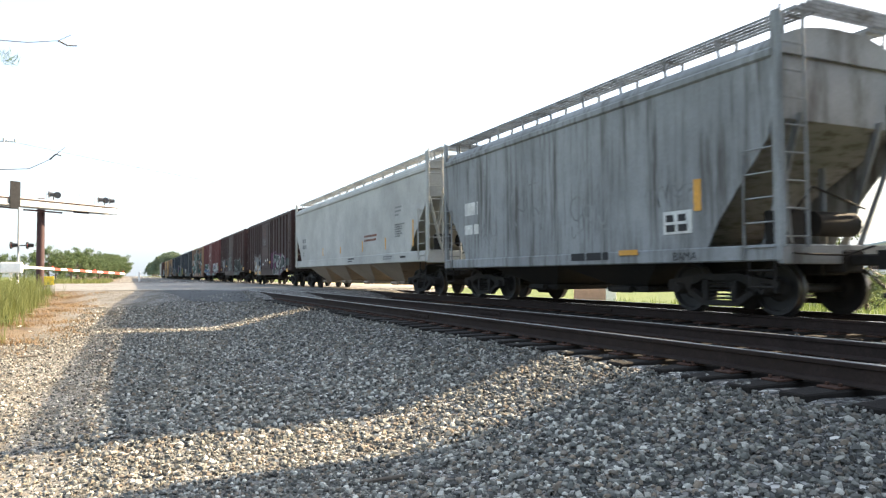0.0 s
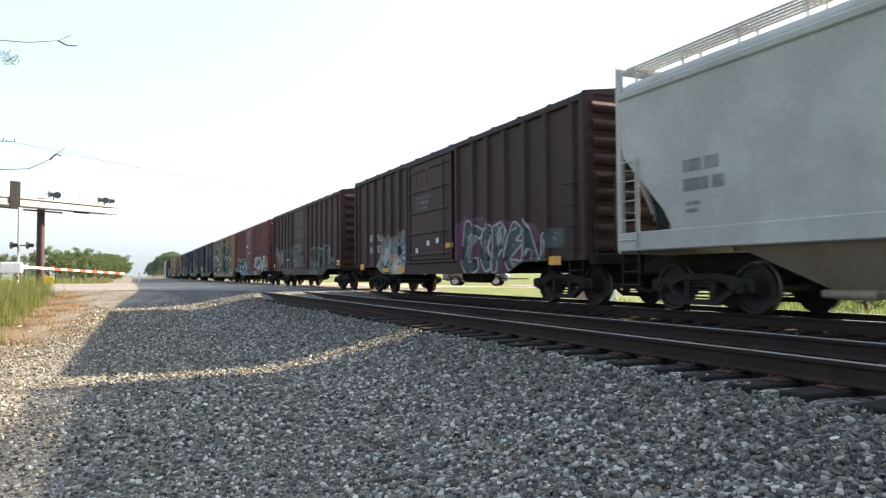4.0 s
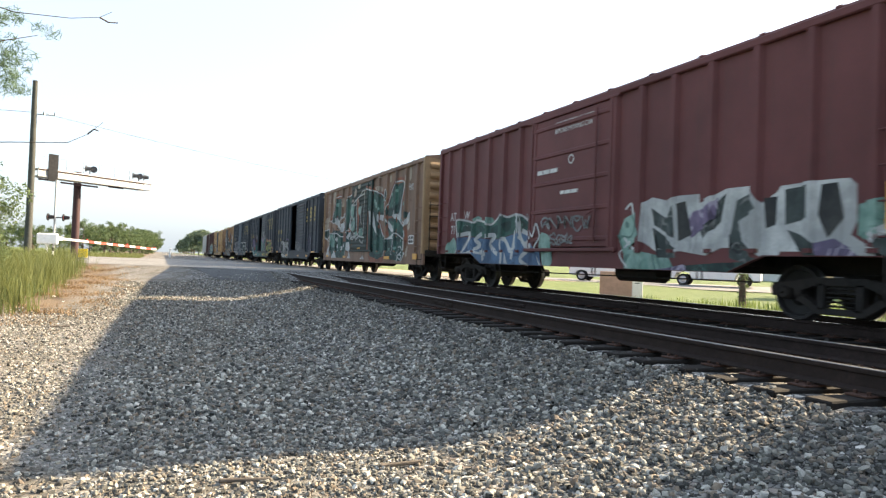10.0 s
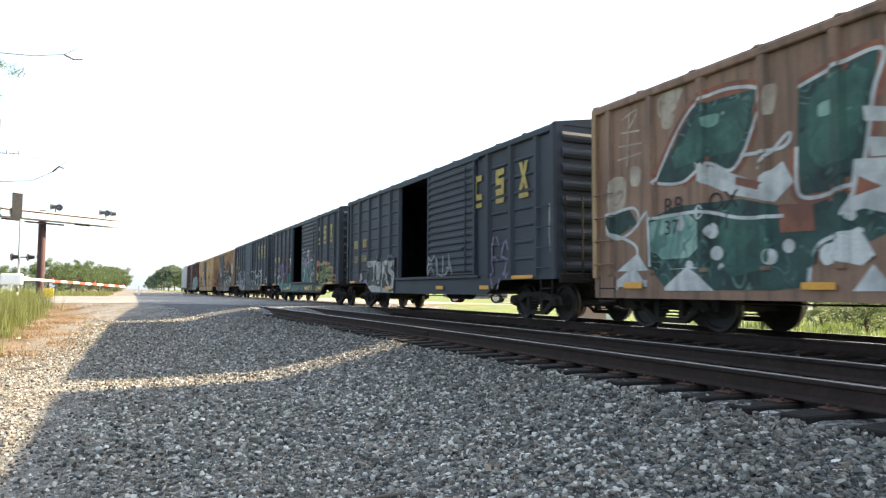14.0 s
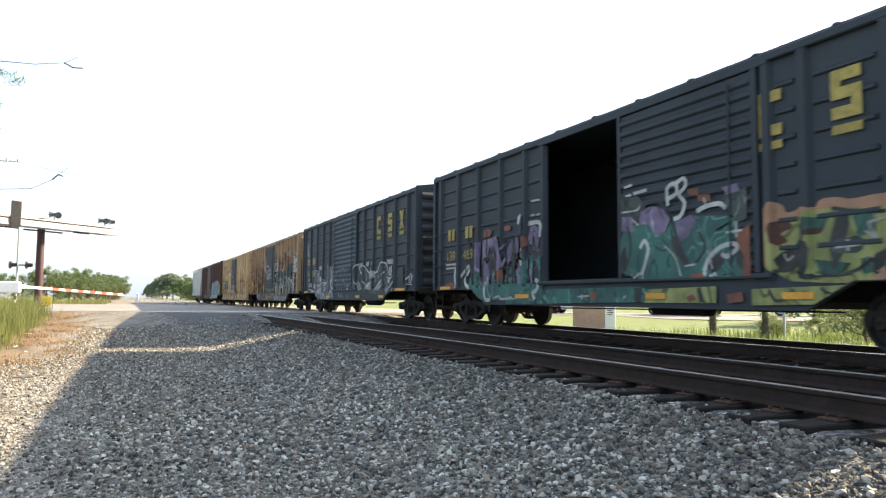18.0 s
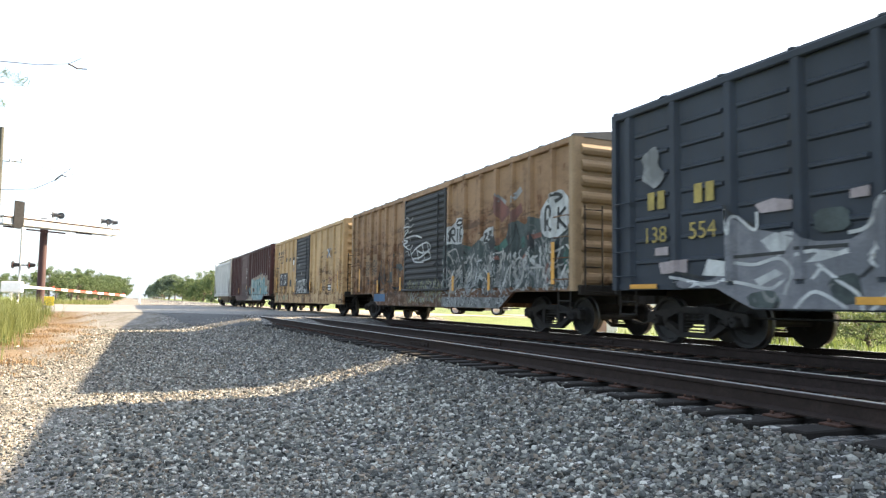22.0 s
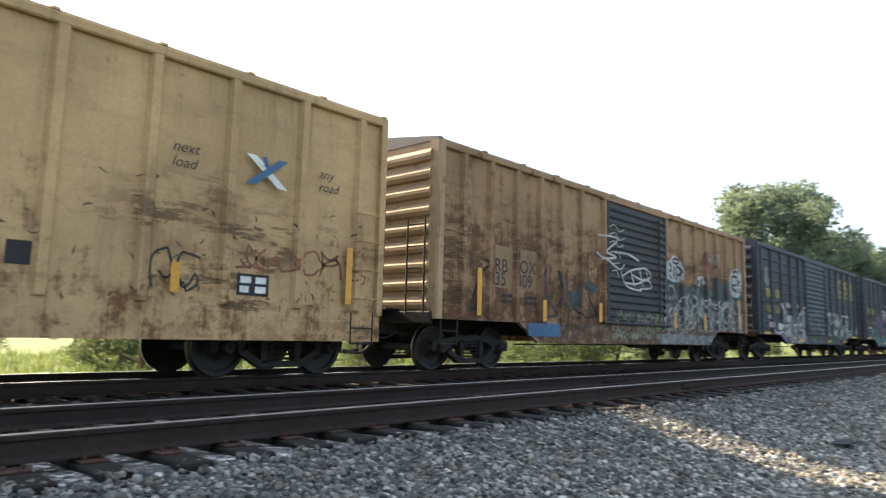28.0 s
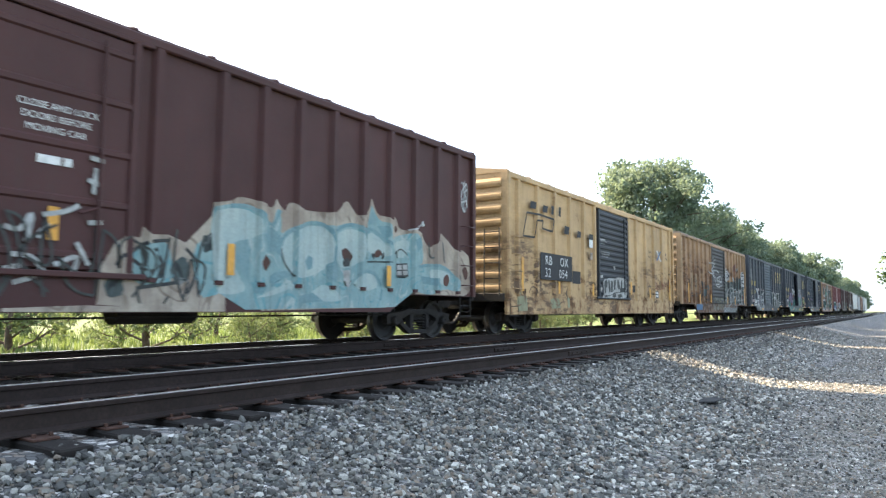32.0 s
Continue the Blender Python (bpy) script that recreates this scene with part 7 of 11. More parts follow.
fill(c5, [[(-5.56, 3.9), (-5.86, 3.88), (-5.89, 3.69), (-5.56, 3.56)], [(-6.05, 4.16), (-6.28, 4.14), (-6.31, 3.7), (-6.09, 3.63)], [(-2.33, 4.59), (-2.76, 4.5), (-2.61, 4.08), (-2.3, 4.17)], [(-1.67, 3.83), (-2.88, 3.72), (-2.82, 3.48), (-1.8, 3.64)], [(-3.72, 4.07), (-4, 4.07), (-3.95, 3.83), (-3.74, 3.79)], [(-6.01, 2.17), (-6.3, 2.2), (-6.27, 1.85), (-6.04, 1.8)], [(-5.95, 1.23), (-6.21, 1.24), (-6.15, 0.86), (-5.96, 0.83)]], P_SAND, s5, 0.004, bend=1)
brush(c5, [[(-6.09, 3.55), (-6.13, 3.32)], [(-6.08, 3.44), (-6.22, 3.43)], [(-6.22, 3.54), (-6.24, 3.3)], [(-6.3, 3.29), (-6.35, 3.52), (-6.42, 3.27)], [(-6.45, 3.5), (-6.54, 3.49)], [(-6.49, 3.49), (-6.52, 3.26)]], 0.045, P_WHITE, s5, 0.006)
fill(c5, [[(-1.73, 3.12), (-1.95, 3.19), (-2.1, 2.99), (-1.98, 2.85), (-1.76, 2.92)], [(-5.51, 1.83), (-5.62, 1.85), (-5.65, 1.73), (-5.56, 1.69)], [(-5.26, 1.48), (-5.37, 1.51), (-5.38, 1.4), (-5.28, 1.39)], [(-4.73, 3.45), (-4.85, 3.46), (-4.86, 3.32), (-4.74, 3.33)], [(-4.05, 3.36), (-4.16, 3.35), (-4.16, 3.21), (-4.05, 3.21)], [(-3.83, 1.16), (-4.01, 1.19), (-4.03, 1.05), (-3.85, 1.02)], [(-4.68, 1.21), (-4.8, 1.22), (-4.79, 1.11), (-4.68, 1.1)]], P_MINT, s5, 0.011, bend=1)
brush(c5, [[(1.68, 3.21), (0.53, 3.51), (-0.41, 3.6)], [(1.95, 1.54), (1.22, 1.74), (0.77, 1.59), (0.33, 1.74)], [(0.86, 3.47), (0.76, 2.7), (0.65, 1.95), (0.33, 1.74), (-0.57, 1.65)], [(-0.41, 3.77), (-0.48, 3.36), (-0.4, 2.91), (-0.47, 2.44), (-0.35, 1.76)], [(-0.09, 3.19), (0.12, 2.62), (-0.04, 2.25)], [(1.79, 2.7), (1.21, 2.48), (1.31, 2.13)], [(0.21, 1.56), (-0.26, 1.41), (-0.49, 1.54)]], 0.07, P_PALE, s5, 0.012)
fill(c5, [[(1.93, 3.25), (1.2, 3.27), (1.3, 2.64), (1.81, 2.57)], [(1.69, 2.42), (0.98, 2.48), (1.08, 1.98), (1.69, 1.95)], [(0.33, 2.05), (-0.23, 2.11), (-0.42, 1.75), (0.13, 1.61)], [(0.53, 3.04), (0.11, 3.1), (0.08, 2.74), (0.45, 2.67)]], P_MINT, s5, 0.011, bend=1)
fill(c5, [[(0.86, 3.44), (0.53, 3.51), (0.62, 2.69), (0.84, 2.59)]], P_RUST, s5, 0.012)
brush(c5, [[(6.13, 2.6), (5.17, 3.76), (3.92, 3.72), (4.05, 3.05), (4.41, 2.57), (4.92, 2.75), (5.47, 2.52)], [(3.22, 3.55), (2.08, 3.74), (2.17, 3.18), (2.33, 2.3), (2.58, 2.05), (3.23, 2.02), (3.27, 2.71)]], 0.22, P_RUST, s5, 0.003)
fill(c5, [[(6.13, 2.6), (5.17, 3.76), (3.92, 3.72), (4.05, 3.05), (4.41, 2.57), (4.92, 2.75), (5.47, 2.52)], [(3.22, 3.55), (2.08, 3.74), (2.17, 3.18), (2.33, 2.3), (2.58, 2.05), (3.23, 2.02), (3.27, 2.71)], [(6.27, 1.97), (5.66, 2.13), (4.26, 2.1), (3.23, 1.83), (2.45, 2.03), (2.11, 1.82), (1.95, 1.45), (2.35, 1.3), (2.97, 1.33), (3.12, 0.76), (3.68, 0.71), (4.78, 0.71), (5.88, 0.76), (6.28, 1.13)], [(7.52, 2.13), (6.8, 2.2), (6.59, 1.93), (7.15, 1.72), (7.5, 1.93)]], P_TEAL, s5, 0.005)
fill(c5, [[(5.85, 2.76), (5.04, 3.67), (4.01, 3.65), (4.21, 2.86), (4.83, 2.85)], [(3.11, 3.46), (2.2, 3.63), (2.31, 3.03), (2.45, 2.4), (3.08, 2.38)], [(4.76, 1.85), (3.8, 1.77), (3.67, 1.06), (4.61, 0.87)]], P_GREEN, s5, 0.008, bend=1)
fill(c5, [[(6.16, 2.05), (5.14, 1.97), (5.15, 1.25), (6.17, 1.24)], [(4.97, 3.54), (4.63, 3.52), (4.67, 3.33), (4.94, 3.33)], [(2.93, 3.24), (2.72, 3.26), (2.75, 3.05), (2.94, 3.05)]], P_MINT, s5, 0.009, bend=1)
fill(c5, [[(3.59, 1.94), (3.04, 1.89), (3.02, 1.52), (3.57, 1.53)], [(4.33, 2.45), (3.79, 2.28), (3.95, 2.2), (4.35, 2.33)], [(2.39, 2.17), (2.1, 2), (2.46, 1.92)]], P_RUST, s5, 0.012)
fill(c5, [[(5.18, 2.81), (4.71, 2.65), (3.97, 2.32), (3.5, 2.55), (3.33, 2.23), (3.65, 1.98), (4.42, 2.18), (5.1, 2.5)], [(2.45, 2.4), (1.98, 2.34), (1.88, 2.06), (1.95, 1.63), (2.34, 1.75), (2.63, 1.68), (2.5, 2.02)], [(2.98, 1.25), (2.41, 1.53), (2.21, 1.15), (2.36, 1.02), (2.91, 1.15)], [(5.88, 0.7), (5.3, 1.1), (4.78, 0.7)], [(2.49, 0.7), (2.22, 1.04), (1.93, 0.7)], [(7.16, 0.77), (6.59, 1.38), (6.32, 0.77)], [(2.31, 3.06), (1.96, 2.96), (2.01, 2.79), (2.29, 2.86)], [(2.25, 2.65), (1.95, 2.58), (1.98, 2.37), (2.23, 2.39)]], P_WHITE, s5, 0.01)
brush(c5, [[(6.13, 2.6), (5.17, 3.76), (3.92, 3.72), (4.05, 3.05), (4.41, 2.57), (4.92, 2.75), (5.47, 2.52), (6.13, 2.6)], [(3.22, 3.55), (2.08, 3.74), (2.17, 3.18), (2.33, 2.3), (2.58, 2.05), (3.23, 2.02), (3.27, 2.71)], [(6.27, 1.97), (5.11, 1.99), (4.26, 1.81), (3.51, 1.77)], [(3.12, 0.76), (2.97, 1.33), (2.35, 1.48)], [(7.52, 2.13), (6.69, 2.22), (6.59, 1.89), (7.19, 1.68), (7.52, 2.13)], [(7.38, 1.8), (6.59, 1.44), (7.16, 0.71)], [(6.59, 1.89), (6.26, 2.09), (6.19, 1.12)], [(4.25, 2.76), (3.49, 2.75), (3.4, 2.94), (3.94, 2.51)]], 0.055, P_WHITE, s5, 0.011)
fill(c5, [[(6.03, 4.16), (5.35, 4.19), (5.64, 3.73), (6.04, 3.74)], [(5.94, 3.78), (5.6, 3.74), (5.68, 3.5), (5.92, 3.51)], [(7.32, 2.89), (6.86, 2.83), (6.96, 2.15), (7.38, 2.18)], [(6.79, 3.01), (6.47, 2.96), (6.51, 2.6), (6.77, 2.63)], [(3.76, 3.72), (3.56, 3.71), (3.63, 3.28), (3.77, 3.26)], [(1.99, 4.05), (1.83, 4.05), (1.86, 3.65), (1.99, 3.63)]], P_SAND, s5, 0.004, bend=1)
brush(c5, [[(7.01, 3.93), (6.56, 4.03), (6.78, 3.74)], [(7.08, 3.43), (6.46, 3.39)], [(7.13, 3.18), (6.46, 3.21)], [(6.78, 4.11), (6.86, 3.02)], [(7.03, 3.68), (6.5, 3.63)]], 0.035, P_SAND, s5, 0.006)
fill(c5, [[(1.41, 3.54), (1.2, 4.03), (0.82, 3.83), (1.02, 3.6)], [(0.72, 4.05), (0.29, 4.14), (0.33, 3.88), (0.71, 3.92)], [(0.63, 3.42), (0.49, 3.41), (0.52, 3.27), (0.64, 3.29)], [(1.73, 3.48), (1.31, 3.47), (1.36, 3.35), (1.71, 3.35)]], P_SAND, s5, 0.012, bend=1)
fill(c5, [[(1.63, 3.11), (1.32, 3.13), (1.37, 2.76), (1.62, 2.75)], [(1.54, 2.62), (1.04, 2.62), (1.13, 2.38), (1.48, 2.44)], [(1.55, 2.36), (1.22, 2.35), (1.27, 2.16), (1.53, 2.19)], [(1.06, 1.96), (0.61, 1.91), (0.79, 1.66), (1.05, 1.64)]], P_MINT, s5, 0.012, bend=1)
fill(c5, [[(0.66, 3.18), (0.39, 3.35), (0.36, 2.73), (0.42, 1.89), (0.56, 1.89), (0.62, 2.62)]], P_RUST, s5, 0.011)
brush(c5, [[(1.78, 1.66), (1.36, 1.58), (1.21, 1.65), (0.61, 1.8)], [(1.36, 1.66), (1.11, 1.89), (0.78, 1.5)], [(0.93, 3.17), (0.74, 3.45), (0.3, 3.56), (-0.1, 3.75), (-0.55, 3.75)], [(0.8, 2.98), (0.77, 2.41), (0.61, 1.91)], [(1.63, 3.2), (1.22, 3.19), (0.93, 3.17)], [(1.66, 2.03), (1.45, 2.18), (1.57, 1.64)], [(0.52, 1.82), (0.27, 1.95)]], 0.06, P_PALE, s5, 0.013)
fill(c5, [[(0.31, 0.69), (-0.17, 0.84), (-0.42, 0.67)]], P_WHITE, s5, 0.006)
lettering(c5, "RB", 5.9, 2.02, 0.4, INK, -SHEET - 0.017)
lettering(c5, "OX", 4.9, 1.98, 0.4, INK, -SHEET - 0.017)
lettering(c5, "37", 5.9, 1.66, 0.36, INK, -SHEET - 0.017)
lettering(c5, "711", 4.95, 1.66, 0.34, INK, -SHEET - 0.017)
dots(c5, (-6.6, -1.6, 1.2, 3.6), 16, 0.03, 0.09, P_MINT, 85, s5)
dots(c5, (2.2, 6.6, 1.0, 2.0), 10, 0.05, 0.14, P_WHITE, 87, s5)
# maroon boxcar: blue and green letters with white edges at the rear
fill(c4, [[(7.22, 0.75), (7.05, 1.25), (6.48, 1.52), (6.29, 0.7)], [(5.14, 1.9), (4.99, 2.06), (4.66, 2.01), (4.6, 1.87)], [(4.4, 1.79), (4.34, 1.99), (3.94, 1.97), (3.81, 1.83)], [(1.21, 1.49), (0.87, 1.43), (0.74, 1.29), (0.73, 0.66), (1.16, 0.64), (1.28, 1.08)]], P_MINT, s4, 0.004, bend=1)
fill(c4, [[(6.46, 1.98), (5.96, 1.98), (5.06, 1.86), (4.99, 1.93), (4.55, 1.88), (4, 1.77), (3.6, 1.93), (3.45, 2.03), (3.04, 1.93), (2.62, 1.98), (2.27, 1.93), (1.94, 1.8), (1.83, 1.67), (1.79, 1.55), (2.31, 1.55), (2.81, 1.47), (3.49, 1.37), (4.39, 1.4), (5.44, 1.49), (6.29, 1.46)]], P_GREEN, s4, 0.006)
fill(c4, [[(6.33, 1.44), (5.43, 1.46), (4.39, 1.38), (3.49, 1.35), (2.81, 1.46), (2.12, 1.51), (1.75, 1.55), (1.69, 1.24), (1.49, 1.08), (1.24, 0.64), (2.09, 0.61), (3.12, 0.66), (4.93, 0.6), (6.26, 0.7)]], P_BLUE, s4, 0.007)
fill(c4, [[(5.95, 1.78), (5.29, 1.79), (5.34, 1.6), (5.87, 1.58)], [(4.83, 1.78), (4.4, 1.72), (4.45, 1.56), (4.79, 1.6)], [(4.07, 1.64), (3.6, 1.78), (3.59, 1.49), (3.99, 1.45)], [(3.27, 1.81), (2.82, 1.82), (2.86, 1.58), (3.19, 1.52)], [(2.28, 1.83), (2.01, 1.71), (2.12, 1.6), (2.27, 1.65)]], P_TEAL, s4, 0.009, bend=1)
brush(c4, [[(6.11, 1.52), (5.36, 1.52), (5.95, 0.95), (5.23, 1.01)], [(4.59, 1.53), (4.99, 1.36), (4.66, 1.21), (5.07, 1.05), (4.43, 0.99)], [(4.34, 0.89), (4.25, 1.42), (3.73, 1.44), (4.03, 1.22), (3.52, 0.95)], [(3.33, 0.69), (3.23, 1.35), (2.78, 1.04), (2.59, 1.56)], [(2.74, 0.82), (2.43, 1.89), (2.3, 1.39), (1.92, 1.07)], [(2.23, 1.55), (1.75, 1.38), (2.09, 1.17), (1.69, 1.15), (2.25, 0.84), (1.82, 0.63)]], 0.12, P_WHITE, s4, 0.011)
brush(c4, [[(6.46, 1.98), (5.96, 1.98), (5.06, 1.86), (4.99, 1.93), (4.55, 1.88), (4, 1.77), (3.6, 1.93), (3.45, 2.03), (3.04, 1.93), (2.62, 1.98), (2.27, 1.93), (1.94, 1.8), (1.83, 1.67), (1.58, 1.39), (1.42, 1.69), (1.24, 1.38), (1.47, 1.08), (1.24, 0.64)], [(6.46, 1.98), (6.31, 1.12), (6.59, 0.78)]], 0.06, P_WHITE, s4, 0.012)
fill(c4, [[(5.73, 0.69), (5.38, 0.82), (5.06, 0.7)], [(4.52, 1.11), (4.34, 0.81), (4.5, 0.73)], [(3.13, 1.01), (2.94, 0.7), (3.16, 0.71)]], P_WHITE, s4, 0.009)
brush(c4, [[(2.1, 1.81), (2.02, 1.97), (1.94, 1.79)], [(1.87, 1.95), (1.8, 1.79)], [(1.94, 1.88), (1.82, 1.89)]], 0.04, P_GREY, s4, 0.005)
# navy boxcar: white-edged letters at both ends, loops on the door
fill(c8, [[(-1.3, 1.92), (-1.71, 2.05), (-2.05, 1.69), (-2.42, 2.01), (-3.1, 1.7), (-3.39, 2.08), (-3.66, 1.64), (-4.29, 1.99), (-4.94, 1.97), (-5.19, 1.54), (-5.73, 1.33), (-5.79, 1.14), (-5.15, 0.73), (-1.29, 1.06)]], P_SLATE, s8, 0.037)
fill(c8, [[(-1.36, 1.08), (-1.46, 1.43), (-1.85, 1.36), (-2.13, 1.06)], [(-2.4, 1.06), (-2.75, 1.29), (-3.41, 1.35), (-3.37, 1.04)], [(-3.85, 1.03), (-4.55, 1.49), (-4.74, 1.31), (-4.27, 0.97)], [(-4.85, 1.01), (-5.04, 1.18), (-5.3, 1), (-5.15, 0.77)], [(-5.29, 0.73), (-5.61, 0.92), (-5.73, 1.25), (-5.79, 1.11)]], P_GREY, s8, 0.039)
fill(c8, [[(-3.06, 1.72), (-3.72, 1.74), (-3.71, 1.5), (-3.12, 1.47)], [(-5.02, 2.09), (-5.64, 2.07), (-5.64, 1.91), (-5.06, 1.93)], [(-5.25, 1.83), (-5.48, 1.82), (-5.47, 1.52), (-5.26, 1.5)], [(-5.12, 1.4), (-5.4, 1.42), (-5.35, 1.26), (-5.12, 1.27)], [(-1.86, 2.09), (-2.2, 2.08), (-2.16, 1.92), (-1.9, 1.92)], [(-2.7, 2.1), (-3.04, 2.11), (-3, 1.94), (-2.73, 1.94)]], P_PALE, s8, 0.04)
brush(c8, [[(-1.26, 1.92), (-1.71, 2.06), (-2.05, 1.69), (-2.24, 1.96), (-2.2, 2.14)], [(-2.42, 2), (-3.1, 1.68), (-3.29, 1.98), (-3.39, 2.08), (-3.41, 1.66), (-3.24, 1.04)], [(-3.64, 1.64), (-4.01, 1.72), (-4.29, 1.99), (-4.56, 2.01), (-4.94, 1.95), (-5.15, 1.73), (-5.17, 1.54)], [(-1.36, 1.44), (-1.75, 1.07), (-2.04, 1.07)], [(-2.41, 1.39), (-2.75, 1.16), (-3.25, 1.35)], [(-2.41, 1.72), (-2.23, 1.51)], [(-3.7, 1.03), (-4.28, 1.31), (-4.81, 1.66)], [(-3.85, 1.03), (-4.54, 1.2), (-4.41, 1.4)], [(-5.04, 1), (-5.27, 1.09), (-5.73, 1.33), (-5.78, 1.16), (-5.38, 0.82)], [(-5.03, 1.46), (-5.49, 1.45), (-5.5, 1.87)]], 0.055, P_WHITE, s8, 0.042)
brush(c8, [[(-7.03, 1.33), (-7.2, 1.45), (-7.17, 1.21), (-7.35, 1.26)], [(-7.25, 1.46), (-7.38, 1.51), (-7.33, 1.25), (-7.47, 1.45)], [(-7.07, 1.19), (-7.43, 1.16)]], 0.05, P_WHITE, s8, 0.04)
fill(c8, [[(-6.18, 1.77), (-6.65, 1.75), (-6.63, 1.21), (-6.16, 1.18)]], P_FADE, s8, 0.038)
fill(c8, [[(7.04, 3.35), (6.64, 3.53), (6.55, 3.31), (6.61, 3.17), (6.39, 2.93), (6.66, 2.72), (6.87, 2.86), (7.02, 2.93), (6.94, 3.18)]], P_GREY, s8, 0.037, bend=1)
# navy boxcar with open door: teal, lilac and white pieces
fill(c7, [[(5.33, 1.58), (4.99, 1.46), (3.68, 1.21), (3.16, 1.52), (2.69, 1.41), (2.5, 1.71), (2.08, 1.74), (1.85, 1.65), (1.89, 0.7), (5.42, 0.67), (5.56, 0.99)]], P_SEA, s7, 0.037)
fill(c7, [[(4.76, 2.45), (4.51, 2.51), (4.2, 2.46), (4.33, 2.29), (4.7, 2.29)], [(3.64, 2.49), (3.32, 2.5), (3.28, 2.37), (3.59, 2.37)], [(2.85, 2.14), (2.57, 2.19), (2.49, 1.94), (2.76, 1.89)], [(7.37, 1.02), (6.48, 1.22), (6.33, 0.79), (7.19, 0.8)], [(4.01, 1.31), (3.67, 1.47), (3.57, 1.21), (3.9, 1.13)]], P_RUST, s7, 0.038, bend=1)
fill(c7, [[(5.11, 1.95), (4.9, 2.22), (4.33, 2.25), (3.86, 2.32), (3.76, 2), (3.67, 1.38), (4.48, 1.25), (5.12, 1.47), (5.14, 1.76)], [(3.44, 1.97), (3.13, 2.18), (2.94, 2.2), (2.9, 1.83), (3.25, 1.61), (3.45, 1.63)], [(2.49, 2.1), (2.39, 2.4), (2.14, 2.39), (1.99, 2.18), (2.08, 1.82), (2.41, 1.78)]], P_LILAC, s7, 0.039, bend=1)
fill(c7, [[(4.46, 1.89), (3.99, 1.92), (3.95, 1.49), (4.36, 1.42)], [(2.34, 1.39), (2.09, 1.52), (2.01, 1.14), (2.27, 1)], [(3.25, 1.78), (2.96, 1.59), (2.95, 1.34), (3.16, 1.44)]], P_BLACK, s7, 0.041, bend=1)
brush(c7, [[(2.93, 2.48), (2.89, 2.64), (2.77, 2.65), (2.72, 2.53), (2.77, 2.13), (2.86, 1.9), (2.82, 1.58), (2.78, 1.49)], [(2.47, 2.45), (2.05, 2.45), (1.85, 2.38), (1.88, 2.09)], [(6.31, 1.64), (6.4, 1.33), (6.32, 1)], [(6, 1.31), (5.54, 1.59), (5.47, 1.49), (5.77, 1.2), (5.49, 0.99), (5.56, 0.89)], [(4.55, 1.16), (4.59, 0.88), (4.5, 0.69), (4.26, 0.69)], [(2.19, 1.15), (2.03, 1.07), (2.07, 0.92), (2.24, 0.85), (2.16, 0.7)]], 0.1, P_WHITE, s7, 0.043)
brush(c7, [[(5.11, 2.15), (4.58, 2.19), (4.1, 2.11)], [(3.77, 1.91), (3.54, 2.06), (3.45, 1.8)], [(3.16, 1.44), (3.27, 1.19), (3.68, 1.13)]], 0.05, P_LILAC, s7, 0.042)
brush(c7, [[(2.37, 2.96), (1.96, 2.95)], [(2.36, 2.63), (2.21, 2.63)], [(2.13, 2.61), (1.97, 2.63)], [(6.99, 1.68), (6.31, 1.68)], [(6.96, 1.57), (6.34, 1.58)], [(4.03, 0.73), (3.8, 0.78), (3.7, 0.7), (3.18, 0.75)]], 0.05, P_PALE, s7, 0.042)
fill(c7, [[(-0.88, 1.96), (-1.36, 2.09), (-1.62, 2.12), (-2.04, 1.81), (-2.2, 2.06), (-2.81, 2.06), (-3.5, 1.99), (-3.65, 1.74), (-3.35, 1.47), (-3.76, 1.26), (-3.76, 1), (-0.86, 1.04)]], P_SEA, s7, 0.01, bend=1)
fill(c7, [[(-0.89, 2.59), (-1.37, 2.57), (-1.57, 2.34), (-1.36, 2.14), (-0.91, 1.95)], [(-3.27, 2.31), (-3.77, 2.39), (-3.75, 1.92), (-3.57, 1.86), (-3.4, 2.14)]], P_SLATE, s7, 0.011)
fill(c7, [[(-1.36, 2.25), (-1.71, 2.35), (-2.01, 2.27), (-2.17, 2.07), (-2.07, 1.88), (-1.84, 1.79), (-1.64, 2.03), (-1.39, 2.05)], [(-0.92, 2.24), (-1.22, 2.21), (-1.25, 1.93), (-0.91, 1.98)], [(-2.3, 2), (-2.66, 2.1), (-2.81, 2.03), (-2.6, 1.77), (-2.38, 1.63)], [(-3.3, 2.45), (-3.59, 2.47), (-3.64, 2.35), (-3.38, 2.32)]], P_LILAC, s7, 0.012)
fill(c7, [[(-3.56, 1.74), (-3.8, 1.82), (-3.81, 1), (-3.65, 1), (-3.69, 1.36), (-3.54, 1.56)], [(-2.58, 2.52), (-2.82, 2.51), (-2.82, 2.39), (-2.61, 2.42)], [(-2.79, 2.39), (-3.05, 2.38), (-3.07, 2.26), (-2.82, 2.29)], [(-2.64, 1.13), (-2.91, 1.14), (-2.9, 1.02), (-2.61, 1.03)]], P_RUST, s7, 0.0125)
fill(c7, [[(-2.16, 1.67), (-2.32, 1.84), (-2.5, 1.47), (-2.65, 1.23), (-2.5, 1.23)], [(-0.87, 1.55), (-1.02, 1.72), (-1.09, 1.26), (-0.87, 1.15)], [(-2.94, 1.3), (-3.35, 1.49), (-3.32, 1.28), (-3.1, 1.09)], [(-3.55, 1.48), (-3.69, 1.41), (-3.66, 1.17), (-3.53, 1.27)]], P_BLACK, s7, 0.013, bend=1)
